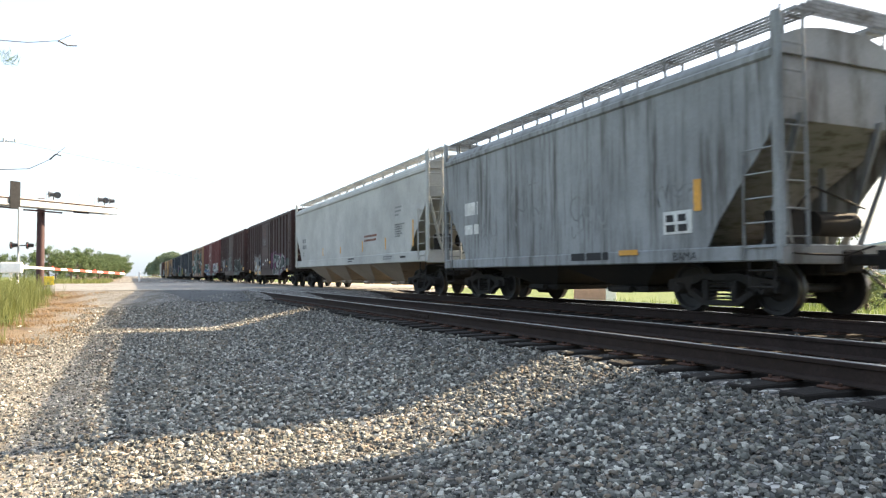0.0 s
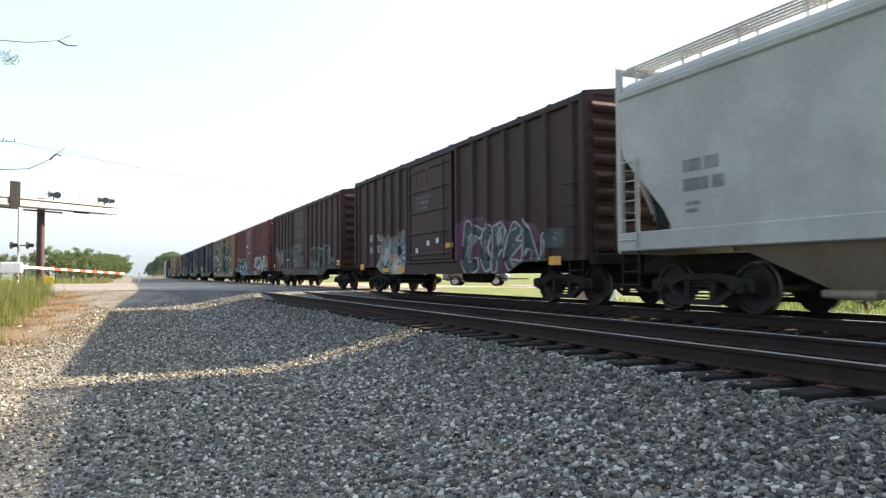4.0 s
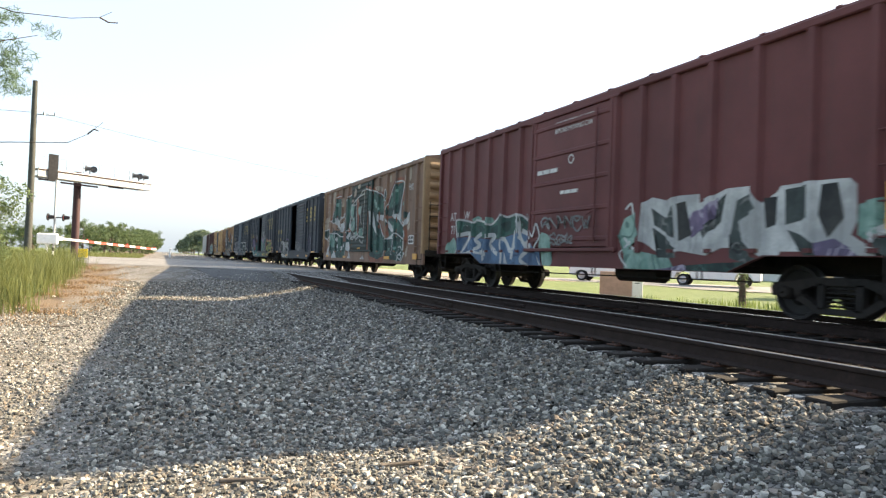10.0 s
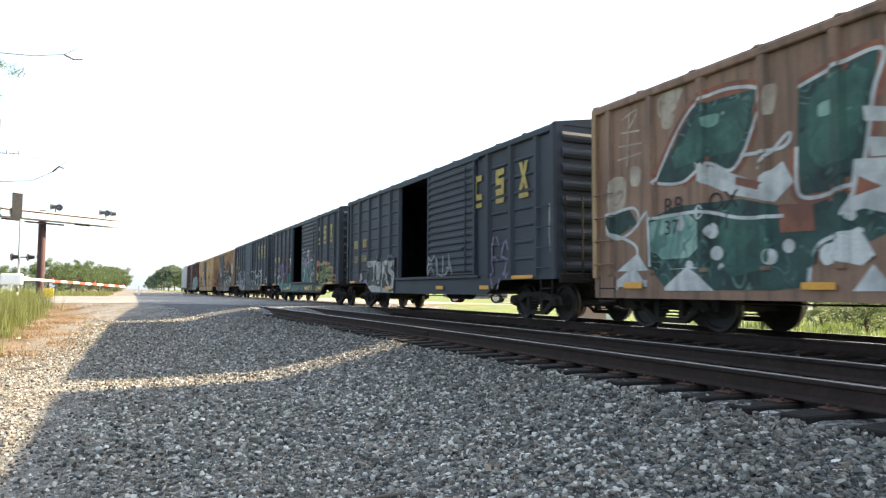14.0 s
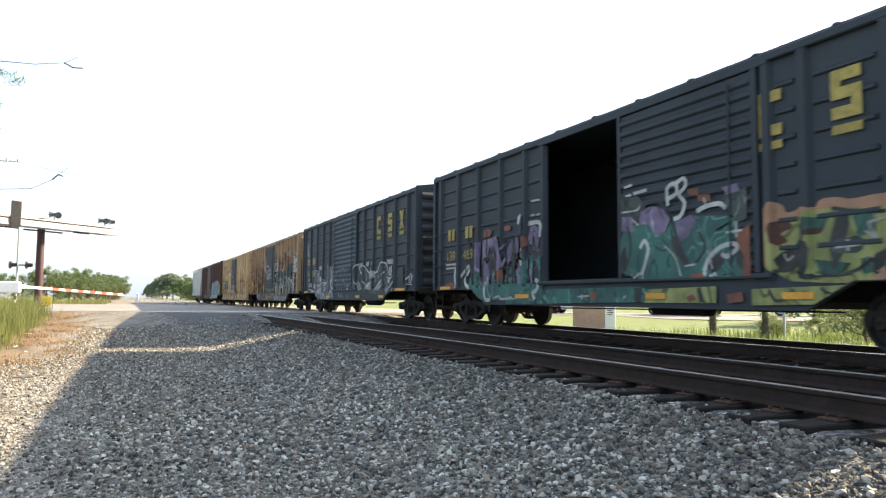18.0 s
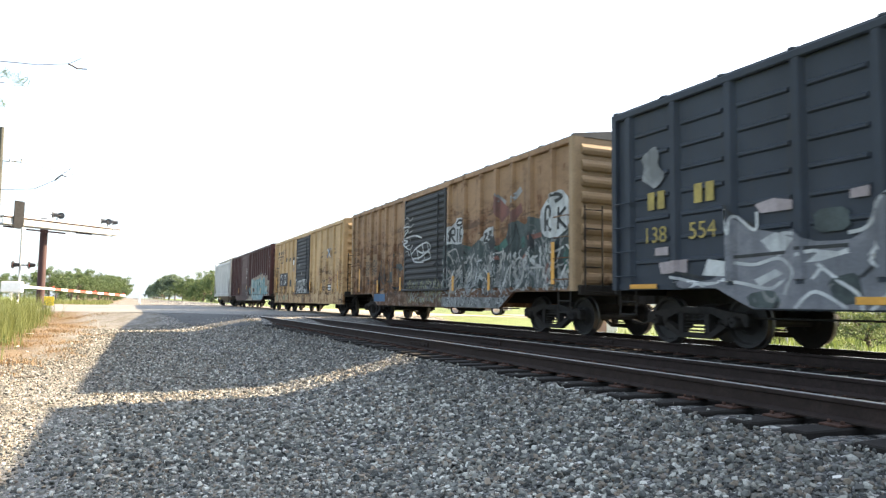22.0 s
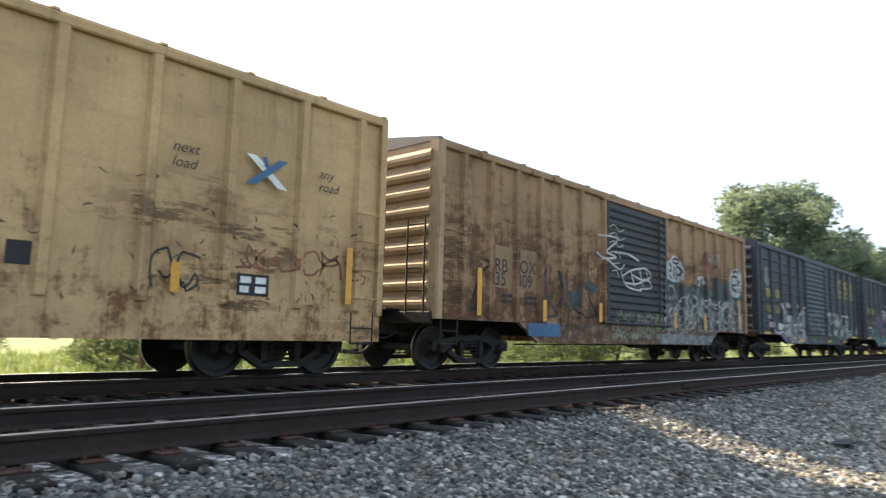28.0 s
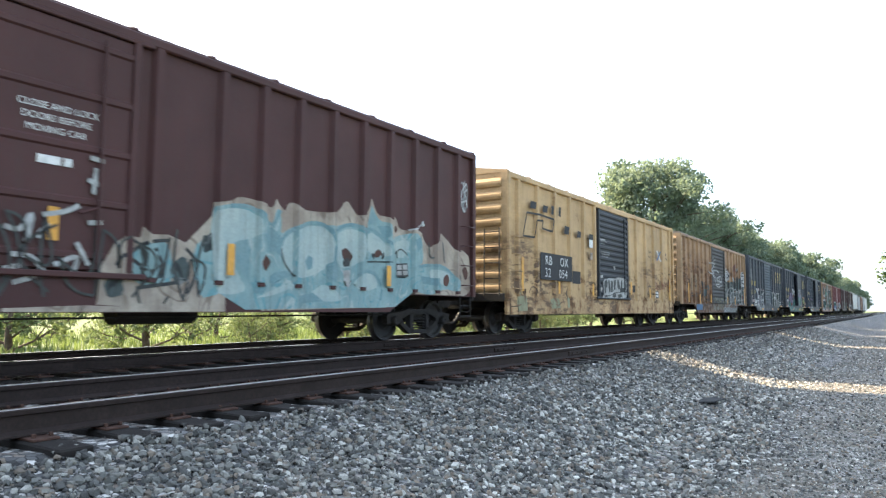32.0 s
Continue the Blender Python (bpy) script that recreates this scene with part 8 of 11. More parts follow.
brush(c7, [[(-1.36, 2.01), (-1.47, 2.35), (-1.88, 2.4), (-2.17, 2.15), (-2.35, 1.67), (-2.59, 1.31)], [(-2.8, 1.8), (-2.94, 1.54), (-2.74, 1.3)], [(-1.07, 2.06), (-1.17, 1.71), (-1.09, 1.37)]], 0.05, P_BLACK, s7, 0.0135)
brush(c7, [[(-2.13, 2.3), (-2.12, 2.6), (-2.31, 2.66), (-2.34, 2.49), (-2.14, 2.43)], [(-2.28, 2.63), (-2.5, 2.72), (-2.55, 2.59), (-2.4, 2.46), (-2.52, 2.3), (-2.42, 2.1), (-2.26, 2.06)], [(-2.78, 2.13), (-2.96, 2.19), (-3.26, 2.2), (-3.37, 2.11)], [(-2.91, 1.16), (-3.02, 1.37), (-3.25, 1.52), (-3.51, 1.56), (-3.56, 1.48), (-3.38, 1.37), (-3.27, 1.42)], [(-2.91, 1.16), (-2.99, 1.06), (-3.16, 1.11)], [(-1.42, 1.62), (-1.53, 1.75), (-1.63, 1.61), (-1.56, 1.38), (-1.45, 1.14)]], 0.075, P_WHITE, s7, 0.015)
brush(c7, [[(-0.92, 2.32), (-1.36, 2.32), (-1.43, 2.4)], [(-1.39, 2.03), (-1.22, 2.16)], [(-2.03, 1.63), (-2.28, 1.41), (-2.43, 1.03)], [(-3.36, 1.74), (-3.67, 1.75)], [(-3.55, 1.9), (-3.57, 1.65)], [(-1.23, 1.09), (-1.45, 1.18), (-1.48, 1.07)], [(-2.96, 2.24), (-2.93, 2.34)], [(-2.5, 1.26), (-2.73, 1.28)], [(-3.08, 1.19), (-3, 1.49)]], 0.035, P_PALE, s7, 0.016)
fill(c7, [[(-1, 2.8), (-1.23, 2.82), (-1.22, 2.77), (-1, 2.75)], [(-1.26, 2.66), (-1.61, 2.68), (-1.61, 2.62), (-1.26, 2.6)], [(-1.04, 2.63), (-1.19, 2.64), (-1.19, 2.59), (-1.04, 2.6)]], P_WHITE, s7, 0.015)
fill(c7, [[(-4.01, 2), (-4.1, 2.14), (-4.3, 2.06), (-4.35, 1.93), (-4.52, 1.96), (-4.57, 2.01), (-4.79, 1.95), (-4.87, 2.07), (-5.11, 2.07), (-5.29, 2.01), (-5.69, 2.04), (-5.98, 1.99), (-6.24, 1.9), (-6.38, 1.78), (-6.79, 1.76), (-6.82, 1.55), (-6.98, 1.46), (-7.19, 1.35), (-7.33, 1.2), (-7.26, 1.01), (-7.17, 0.84), (-4.01, 0.99)]], P_SALMON, s7, 0.012, bend=1)
fill(c7, [[(-4.03, 1.8), (-4.46, 1.82), (-4.6, 1.93), (-5.04, 1.93), (-5.41, 1.89), (-6.16, 1.82), (-6.34, 1.68), (-6.37, 1.45), (-6.72, 1.43), (-6.84, 1.1), (-6.92, 0.84), (-5.83, 0.89), (-4.07, 0.99)]], P_LIME, s7, 0.016, bend=1)
fill(c7, [[(-4.65, 1.85), (-4.99, 1.8), (-4.91, 1.64), (-4.65, 1.67)], [(-5.29, 1.87), (-5.59, 1.87), (-5.63, 1.58), (-5.4, 1.51)], [(-5.96, 1.56), (-6.13, 1.58), (-6.15, 1.38), (-5.98, 1.37)], [(-4.77, 1.26), (-5.27, 1.19), (-5.14, 1.03), (-4.84, 1.07)], [(-6.26, 1.12), (-6.58, 1.19), (-6.61, 0.9), (-6.32, 0.88)], [(-5.44, 1.24), (-5.53, 1.27), (-5.57, 1.05), (-5.45, 1.04)]], P_GREEN, s7, 0.018)
fill(c7, [[(-4.14, 1.33), (-4.48, 1.47), (-4.52, 1.12), (-4.22, 1.09)], [(-5.09, 1.81), (-5.29, 1.87), (-5.26, 1.61), (-5.15, 1.25), (-5.04, 1.07), (-4.98, 1.44)], [(-5.55, 1.27), (-5.85, 1.39), (-5.97, 1.04), (-5.79, 0.85), (-5.57, 1.05)], [(-4.48, 1.57), (-4.75, 1.49), (-4.71, 1.07), (-4.52, 0.98)], [(-6.03, 1.66), (-6.18, 1.7), (-6.15, 1.46), (-6.04, 1.43)]], P_BLACK, s7, 0.02, bend=1)
fill(c7, [[(-4.06, 1.8), (-4.35, 1.87), (-4.48, 1.72), (-4.23, 1.66), (-4.4, 1.53), (-4.14, 1.47)], [(-4.65, 1.67), (-4.93, 1.69), (-4.88, 1.6), (-4.67, 1.59)], [(-6.28, 1.64), (-6.46, 1.69), (-6.47, 1.44), (-6.29, 1.45)], [(-6.85, 1.24), (-7.15, 1.31), (-7.2, 1.2), (-6.93, 1.14)]], P_BROWNS, s7, 0.021, bend=1)
fill(c7, [[(-5.03, 1.5), (-5.47, 1.54), (-5.44, 1.31), (-5.03, 1.33)]], P_SLATE, s7, 0.022, bend=1)
fill(c7, [[(-5.69, 1.12), (-5.8, 1.19), (-5.75, 0.98), (-5.61, 0.89), (-5.59, 1)], [(-6.5, 1.57), (-6.67, 1.62), (-6.7, 1.46), (-6.53, 1.45)]], P_SALMON, s7, 0.021)
brush(c7, [[(-4.6, 1.93), (-4.64, 1.56), (-4.53, 1.27)], [(-5.04, 1.93), (-5.41, 1.84), (-5.97, 1.79)], [(-6.37, 1.45), (-5.96, 1.51), (-5.85, 1.39)], [(-6.72, 1.43), (-6.79, 1.1), (-6.89, 0.84)], [(-4.07, 1.09), (-4.5, 1.2)], [(-4.76, 1.04), (-5.26, 1.06), (-5.57, 1.23)], [(-6.93, 1.1), (-7.24, 1.04)], [(-6.85, 1.37), (-7.03, 1.31)], [(-5.95, 1.25), (-6.37, 1.26), (-6.71, 1.15)]], 0.05, P_BLACK, s7, 0.023)
brush(c7, [[(-5.08, 1.4), (-5.42, 1.42)], [(-5.25, 1.5), (-5.25, 1.34)], [(-5.49, 1.59), (-5.63, 1.49), (-5.54, 1.68), (-5.75, 1.72)], [(-4.31, 1.36), (-4.36, 1.26), (-4.45, 1.33)], [(-6.85, 1.37), (-6.94, 1.29)], [(-6.42, 1.16), (-6.4, 0.95)]], 0.035, P_PALE, s7, 0.024)
fill(c7, [[(3.46, 0.91), (-1.21, 0.94), (-1.56, 0.9), (-1.42, 0.66), (3.47, 0.58)]], P_SEA, s7, 0.036)
fill(c7, [[(-1.56, 0.89), (-3.1, 0.92), (-3.09, 0.66), (-1.44, 0.65)]], P_LIME, s7, 0.036)
fill(c7, [[(-1.21, 0.91), (-1.41, 0.92), (-1.36, 0.66), (-1.18, 0.66)], [(-2.7, 0.89), (-2.78, 0.9), (-2.86, 0.67), (-2.75, 0.67)]], P_BLACK, s7, 0.038)
fill(c7, [[(-2.44, 0.75), (-2.6, 0.8), (-2.69, 0.71), (-2.52, 0.67)], [(0.13, 0.84), (-0.11, 0.85), (-0.06, 0.69), (0.11, 0.69)]], P_RUST, s7, 0.038)
brush(c7, [[(0.52, 0.76), (0.16, 0.78)], [(0.39, 0.82), (0.39, 0.7)], [(-0.9, 0.73), (-0.96, 0.78)], [(2.96, 0.72), (3.47, 0.7)]], 0.035, P_PALE, s7, 0.039)
fill(c7, [[(-3.77, 0.87), (-5.38, 0.91), (-5.21, 0.66), (-3.77, 0.63)]], P_LIME, s7, 0.036)
brush(c7, [[(-4.89, 0.88), (-5.01, 0.79), (-5.33, 0.86)], [(-4.07, 0.85), (-4.21, 0.69), (-4.49, 0.85)]], 0.05, P_BLACK, s7, 0.038)
fill(c7, [[(-3.3, 0.79), (-3.59, 0.83), (-3.62, 0.69), (-3.33, 0.65)]], P_RUST, s7, 0.038)
# rusty ochre boxcar: dark letters with pale drips
brush(c9, [[(1.74, 3.4), (1.48, 3.47), (1.24, 3.33), (0.99, 3.42)], [(1.74, 3.21), (1.43, 3.28), (1.24, 3.12), (0.95, 3.21)], [(1.74, 3), (1.49, 3.07), (1.29, 2.94), (1.04, 3.01)], [(1.69, 2.77), (1.34, 2.81), (1.19, 2.67)], [(1.59, 2.5), (1.24, 2.54)], [(1.64, 2.31), (1.39, 2.34), (1.29, 2.18)]], 0.03, P_PALE, s9, 0.012)
fill(c9, [[(3.39, 1.73), (2.96, 1.75), (2.97, 1.38), (3.4, 1.37)], [(2.76, 1.97), (2.27, 1.98), (2.06, 1.79), (2.38, 1.71), (2.7, 1.86)]], P_SLATE, s9, 0.006)
brush(c9, [[(4.47, 1.64), (4.17, 1.38), (3.89, 1.17), (4.47, 1.08)], [(4.02, 1.67), (4.17, 1.48)], [(3.22, 1.34), (2.73, 1.14), (2.28, 1.21)], [(2.5, 1.57), (1.97, 1.03)]], 0.06, P_BLACK, s9, 0.007)
fill(c9, [[(-1.17, 0.84), (-5.49, 0.81), (-5.66, 0.7), (-5.4, 0.43), (-1.16, 0.55)]], P_GREY, s9, 0.007)
fill(c9, [[(-1.35, 2.3), (-1.84, 2.47), (-2.47, 2.32), (-3.03, 2.19), (-3.42, 2.35), (-4.22, 2.26), (-4.73, 1.99), (-5.08, 2.6), (-5.49, 2.67), (-5.82, 2.53), (-6.09, 2.7), (-6.66, 2.56), (-6.88, 2.48), (-7.19, 2.53), (-7.56, 2.39), (-7.6, 1.89), (-7.6, 1.02), (-1.39, 1.07)]], P_SLATE, s9, 0.004)
fill(c9, [[(-3.96, 2.35), (-4.41, 2.47), (-4.54, 2.09), (-4.1, 2.04)], [(-6.66, 2.54), (-6.95, 2.48), (-6.9, 2.19), (-6.66, 2.24)], [(-5.02, 2.63), (-5.26, 2.67), (-5.22, 1.19), (-5.04, 1.19)], [(-5.93, 2.27), (-6.15, 2.36), (-6.25, 1.98), (-5.99, 1.86)], [(-2.47, 2.22), (-2.7, 2.27), (-2.72, 1.16), (-2.5, 1.17)]], P_BLACK, s9, 0.006)
fill(c9, [[(-4.48, 2.09), (-4.91, 2.3), (-5.03, 2.11), (-4.61, 1.94)], [(-5.66, 2.24), (-5.82, 2.28), (-5.83, 2), (-5.66, 1.99)], [(-7.38, 1.71), (-7.6, 2.01), (-7.6, 1.39), (-7.51, 1.27)], [(-2.7, 2.21), (-2.99, 2.22), (-2.92, 2.1)]], P_GREEN, s9, 0.007)
fill(c9, [[(-6.04, 2.26), (-6.51, 2.3), (-6.56, 2.19), (-6.09, 2.15)], [(-5.66, 1.74), (-5.88, 1.89), (-5.94, 1.69)], [(-6.71, 1.55), (-6.91, 1.65), (-6.91, 1.16), (-6.71, 1.13)], [(-4.3, 1.8), (-4.55, 1.87), (-4.61, 1.76)], [(-4.4, 3.44), (-5.2, 2.93), (-4.72, 2.69), (-4.21, 3.14)], [(-5.26, 2.61), (-5.25, 2.9), (-5.65, 3.08), (-5.71, 2.85)]], P_MAROONS, s9, 0.007)
brush(c9, [[(-4.4, 3.41), (-4.9, 3.14)], [(-5.65, 3.42), (-5.13, 3.11)]], 0.16, P_GREY, s9, 0.004)
flecks(c9, (-1.3, -7.7, 0.98, 1.95), 300, 0.21, P_PALE, 301, s9, 0.009)
flecks(c9, (-1.3, -7.7, 0.98, 1.6), 200, 0.22, P_GREY, 302, s9, 0.011)
flecks(c9, (-1.3, -6.2, 0.6, 0.95), 150, 0.1, P_BLACK, 303, s9, 0.012, 1.4)
flecks(c9, (-1.3, -6.2, 0.6, 0.95), 90, 0.1, P_WHITE, 304, s9, 0.0135, 1.4)
brush(c9, [[(-5.22, 1.22), (-5.33, 1.61), (-5.61, 1.77), (-5.78, 1.54), (-5.67, 1.18)], [(-3.58, 1.22), (-3.78, 1.56), (-4.11, 1.33)], [(-4.42, 1.65), (-4.29, 1.86), (-4.73, 1.96)], [(-6.1, 1.5), (-6.61, 1.5)], [(-6.36, 1.57), (-6.36, 1.17)], [(-1.94, 1.76), (-1.68, 2.11), (-2.08, 2.18), (-2.33, 1.81)], [(-2.93, 1.95), (-3.08, 1.63), (-2.94, 1.24)], [(-6.96, 1.41), (-7.24, 1.53)], [(-7, 1.8), (-7.42, 1.9)]], 0.05, P_PALE, s9, 0.0125)
brush(c9, [[(-1.71, 1.26), (-1.94, 1.59)], [(-3.23, 1.17), (-3.5, 1.69), (-3.7, 1.8)], [(-4.8, 1.14), (-4.98, 1.43)], [(-7.24, 1.15), (-7.51, 1.52)]], 0.05, P_WHITE, s9, 0.0125)
flecks(c9, (1.5, -1.2, 0.7, 1.35), 130, 0.14, P_SAGE, 305, s9, 0.010)
flecks(c9, (1.5, -1.2, 0.7, 1.3), 90, 0.14, P_GREY, 306, s9, 0.012, 1.2)
brush(c9, [[(2.09, 3.16), (1.32, 3.13), (1.85, 2.78), (1.41, 2.67), (1.95, 2.59)], [(2.18, 2.73), (1.29, 2.39), (0.99, 2.53)], [(1.08, 2.23), (0.58, 2.42), (-0.19, 2.52), (-0.47, 2.32), (0.08, 2.21), (0.57, 2.31)], [(0.97, 2.07), (0.37, 2.08), (-0.29, 2.22), (-0.48, 2.03), (0.17, 1.96)], [(0.68, 2.43), (0.46, 2.01)], [(0.19, 2.51), (-0.02, 2.02)], [(-0.18, 2.55), (-0.38, 2.15)], [(1.18, 2.35), (0.86, 1.99), (0.07, 1.92)], [(1.52, 2.79), (0.8, 2.81), (0.2, 2.69)]], 0.05, P_WHITE, s9, 0.012)
fill(c8, [[(6.25, 1.11), (5.47, 1.07), (5.12, 1.21), (5.03, 2.1), (4.73, 1.87), (4.04, 1.71), (3.9, 1.79), (3.68, 1.58), (3.1, 1.55), (2.9, 1.64), (2.72, 2), (2.48, 2.11), (2.15, 1.78), (1.9, 1.98), (1.86, 1.57), (1.97, 1.12), (1.88, 0.66), (5.51, 0.65), (5.93, 0.86)]], P_STEEL, s8, 0.038, bend=1)
fill(c8, [[(3.58, 2), (3.09, 2), (3.07, 1.69), (3.58, 1.68)], [(2.09, 1.77), (1.86, 1.9), (1.87, 1.53), (2.06, 1.53)], [(3.41, 1.06), (2.97, 1.15), (2.89, 0.75), (3.27, 0.7)], [(4.71, 0.86), (4.22, 0.94), (4.05, 0.66), (4.64, 0.66)]], P_SLATE, s8, 0.04, bend=1)
fill(c8, [[(4.45, 1.65), (4.2, 1.75), (3.9, 1.64), (4.14, 1.39), (4.31, 1.49)], [(2.44, 1.53), (2.2, 1.65), (2.26, 1.48), (2.42, 1.4)], [(5.47, 1.43), (5.04, 1.36), (5.12, 1.14), (5.59, 1.17)], [(4.56, 1.08), (4.21, 1.22), (4.08, 1.15), (4.46, 0.97)], [(3.72, 1.29), (3.49, 1.45), (3.08, 1.39), (3.5, 1.3)], [(2.85, 1.34), (2.71, 1.53), (2.66, 1.41)], [(2.26, 1.22), (1.92, 1.12), (1.97, 1.06), (2.22, 1.12)]], P_WHITE, s8, 0.042)
brush(c8, [[(6.25, 1.16), (5.51, 1.03), (5.12, 1.09)], [(5.11, 2.2), (5, 1.78), (4.92, 2.05), (4.55, 1.81), (4.51, 2.08)], [(4.24, 1.6), (4.1, 1.72), (3.9, 1.7)], [(4.92, 1.34), (4.56, 1.3), (4.14, 1.37), (3.94, 1.17), (4.05, 0.85)], [(5.19, 1.09), (4.74, 1.02), (4.28, 0.94), (4.05, 1.07)], [(3.1, 1.65), (2.84, 1.71), (2.61, 2.05), (2.45, 2.11), (2.2, 1.86), (1.87, 1.99)], [(3.88, 1.38), (3.59, 1.45), (3.4, 1.36), (3.11, 1.43)], [(3.56, 1.27), (3.26, 1.05), (2.97, 0.85), (2.92, 0.65)], [(5.93, 0.86), (5.63, 1.03), (5.2, 0.63)], [(3.89, 0.66), (3.57, 0.89), (3.12, 0.67)], [(2.81, 0.65), (2.27, 1.05), (1.93, 0.68)], [(2.26, 1.6), (2.44, 1.49), (2.39, 1.26), (2.24, 1.18), (1.92, 1.08)], [(2.68, 1.41), (2.82, 1.28), (2.69, 1.18)], [(3.63, 1.06), (3.47, 1.24)]], 0.05, P_WHITE, s8, 0.043)
brush(c8, [[(5.07, 2.27), (4.92, 2.07), (4.52, 1.86)], [(2.67, 2.01), (2.45, 2.09), (2.12, 1.81), (1.87, 1.94)], [(2.33, 1.64), (2.49, 1.52), (2.44, 1.32)], [(3.87, 1.49), (3.1, 1.49)], [(4.92, 1.43), (4.04, 1.45)], [(6.14, 1.23), (5.55, 1.12)], [(2.21, 1.31), (1.92, 1.17)], [(2.74, 1.24), (2.97, 1.05)]], 0.05, P_BLACK, s8, 0.0415)
fill(c8, [[(4.55, 2.19), (4.23, 2.25), (3.9, 2.18), (3.9, 2.05), (4.44, 2.05)], [(3.06, 2.21), (2.8, 2.23), (2.81, 2.09), (3.06, 2.09)], [(2.11, 2.19), (1.89, 2.2), (1.89, 2.09), (2.19, 2.04)], [(2.3, 2), (2.07, 2.03), (2.07, 1.96), (2.27, 1.96)], [(6.59, 1.42), (5.92, 1.45), (5.92, 1.23), (6.54, 1.22)], [(6.68, 1.68), (6.36, 1.69), (6.36, 1.54), (6.68, 1.55)]], P_PINKISH, s8, 0.037)
fill(c8, [[(1.86, 1.46), (1.56, 1.53), (1.43, 1.28), (1.52, 1.03), (1.82, 1.11)]], P_BLACK, s8, 0.011)
brush(c8, [[(1.58, 1.55), (1.53, 1.83), (1.39, 1.93), (1.26, 1.81), (1.02, 1.87), (0.8, 1.94), (0.64, 1.85), (0.61, 1.65), (0.67, 1.56)], [(1.38, 1.49), (1.22, 1.51), (1.2, 1.01)], [(0.85, 1.5), (0.77, 1.42), (0.78, 1.03)], [(0.58, 1.95), (0.31, 1.97), (0.08, 1.92), (-0.02, 1.79), (0.06, 1.53), (0.28, 1.42), (0.06, 1.41), (-0.1, 1.21), (-0.2, 1.12)], [(-0.02, 1.79), (-0.18, 1.93), (-0.42, 1.94), (-0.61, 1.91)], [(0.38, 1.71), (0.38, 1.52)], [(0.39, 1.27), (0.4, 1.07)], [(-0.31, 1.65), (-0.3, 1.38)], [(1.53, 1.5), (1.31, 1.5)]], 0.045, P_GREY, s8, 0.014)
fill(c8, [[(-0.32, 1.23), (-0.58, 1.26), (-0.58, 1.19), (-0.35, 1.17)], [(-0.28, 1.1), (-0.58, 1.12), (-0.58, 1.05), (-0.29, 1.02)]], P_WHITE, s8, 0.014)
brush(c8, [[(1.03, 0.96), (0.93, 0.8), (0.67, 0.8), (0.57, 0.92), (0.48, 0.79), (0.26, 0.71)], [(-0.13, 0.7), (-0.27, 0.83), (-0.49, 0.68)]], 0.05, P_GREY, s8, 0.038)
# long maroon boxcar: sandy and cyan band by the door, outlines on the letters
fill(c11, [[(-0.28, 1.19), (-0.45, 1.49), (-0.64, 1.61), (-0.84, 1.59), (-0.88, 1.75), (-0.96, 1.64), (-1.26, 1.67), (-1.54, 1.58), (-1.81, 1.85), (-2.17, 2.22), (-2.24, 0.58), (-0.27, 0.7)]], P_SAND, s11, 0.004)
fill(c11, [[(-0.69, 1.36), (-0.93, 1.53), (-1.27, 1.59), (-1.38, 1.01), (-0.79, 0.92)], [(-1.63, 1.5), (-2.1, 1.88), (-2.17, 0.88), (-1.76, 0.79)]], P_CYAN, s11, 0.007, bend=1)
fill(c11, [[(-1.28, 1.24), (-1.54, 1.42), (-1.65, 1.1), (-1.38, 0.94)], [(-0.33, 0.98), (-0.55, 1.13), (-0.64, 0.84), (-0.42, 0.77)], [(-1.81, 1.68), (-2.01, 1.78), (-2.02, 1.53), (-1.84, 1.44)]], P_SLATE, s11, 0.009, bend=1)
brush(c11, [[(-0.69, 1.36), (-0.93, 1.53), (-1.27, 1.59)], [(-0.79, 0.92), (-1.38, 1.01)], [(-0.47, 1.2), (-0.61, 1.35), (-0.86, 1.22)], [(-1.54, 1.5), (-1.74, 1.27), (-1.57, 0.86)], [(-1.01, 1.46), (-1.19, 1.24), (-1.04, 1)]], 0.05, P_BLACK, s11, 0.011)
brush(c11, [[(0.86, 1.57), (0.7, 1.55), (0.58, 1.73), (0.63, 1.4)], [(0.51, 1.47), (0.39, 1.65)], [(0.8, 1.26), (0.56, 1.24), (0.42, 1.08)], [(0.46, 1.74), (0.2, 1.81), (0.04, 1.9)], [(0.3, 1.16), (0.04, 1.27), (0.09, 1.03)], [(-0.08, 1.7), (-0.26, 1.72)], [(-0.07, 2.51), (-0.25, 2.49)], [(-0.05, 2.23), (-0.23, 2.18)], [(-0.15, 2.39), (-0.13, 2.06)], [(0.72, 0.94), (0.48, 1.02)], [(0.85, 1.09), (0.67, 1.14)], [(0.05, 1.45), (-0.11, 1.18)]], 0.06, P_PALE, s11, 0.011)
fill(c11, [[(0.81, 0.65), (-0.13, 0.69), (-2.24, 0.64), (-2.06, 0.56), (0.81, 0.59)]], P_SAND, s11, 0.006)

# navy boxcar: block letters in worn white at the rear
fill(c6, [[(5.77, 0.95), (5.13, 1.21), (5.08, 0.67), (5.65, 0.76)], [(4.24, 1.86), (4.06, 2.05), (3.81, 1.97), (3.78, 1.73)], [(2.85, 1.78), (2.69, 1.97), (2.39, 1.93), (2.31, 1.74)]], P_LILAC, s6, 0.036, bend=1)
fill(c6, [[(6.11, 1.33), (5.9, 1.39), (5.74, 1.14), (6.02, 0.93)]], P_PINKISH, s6, 0.037, bend=1)
fill(c6, [[(5.04, 1.89), (3.92, 1.85), (2.77, 1.85), (2.13, 1.81), (2.18, 0.62), (4.91, 0.62), (5.07, 0.76)]], P_SLATE, s6, 0.037)
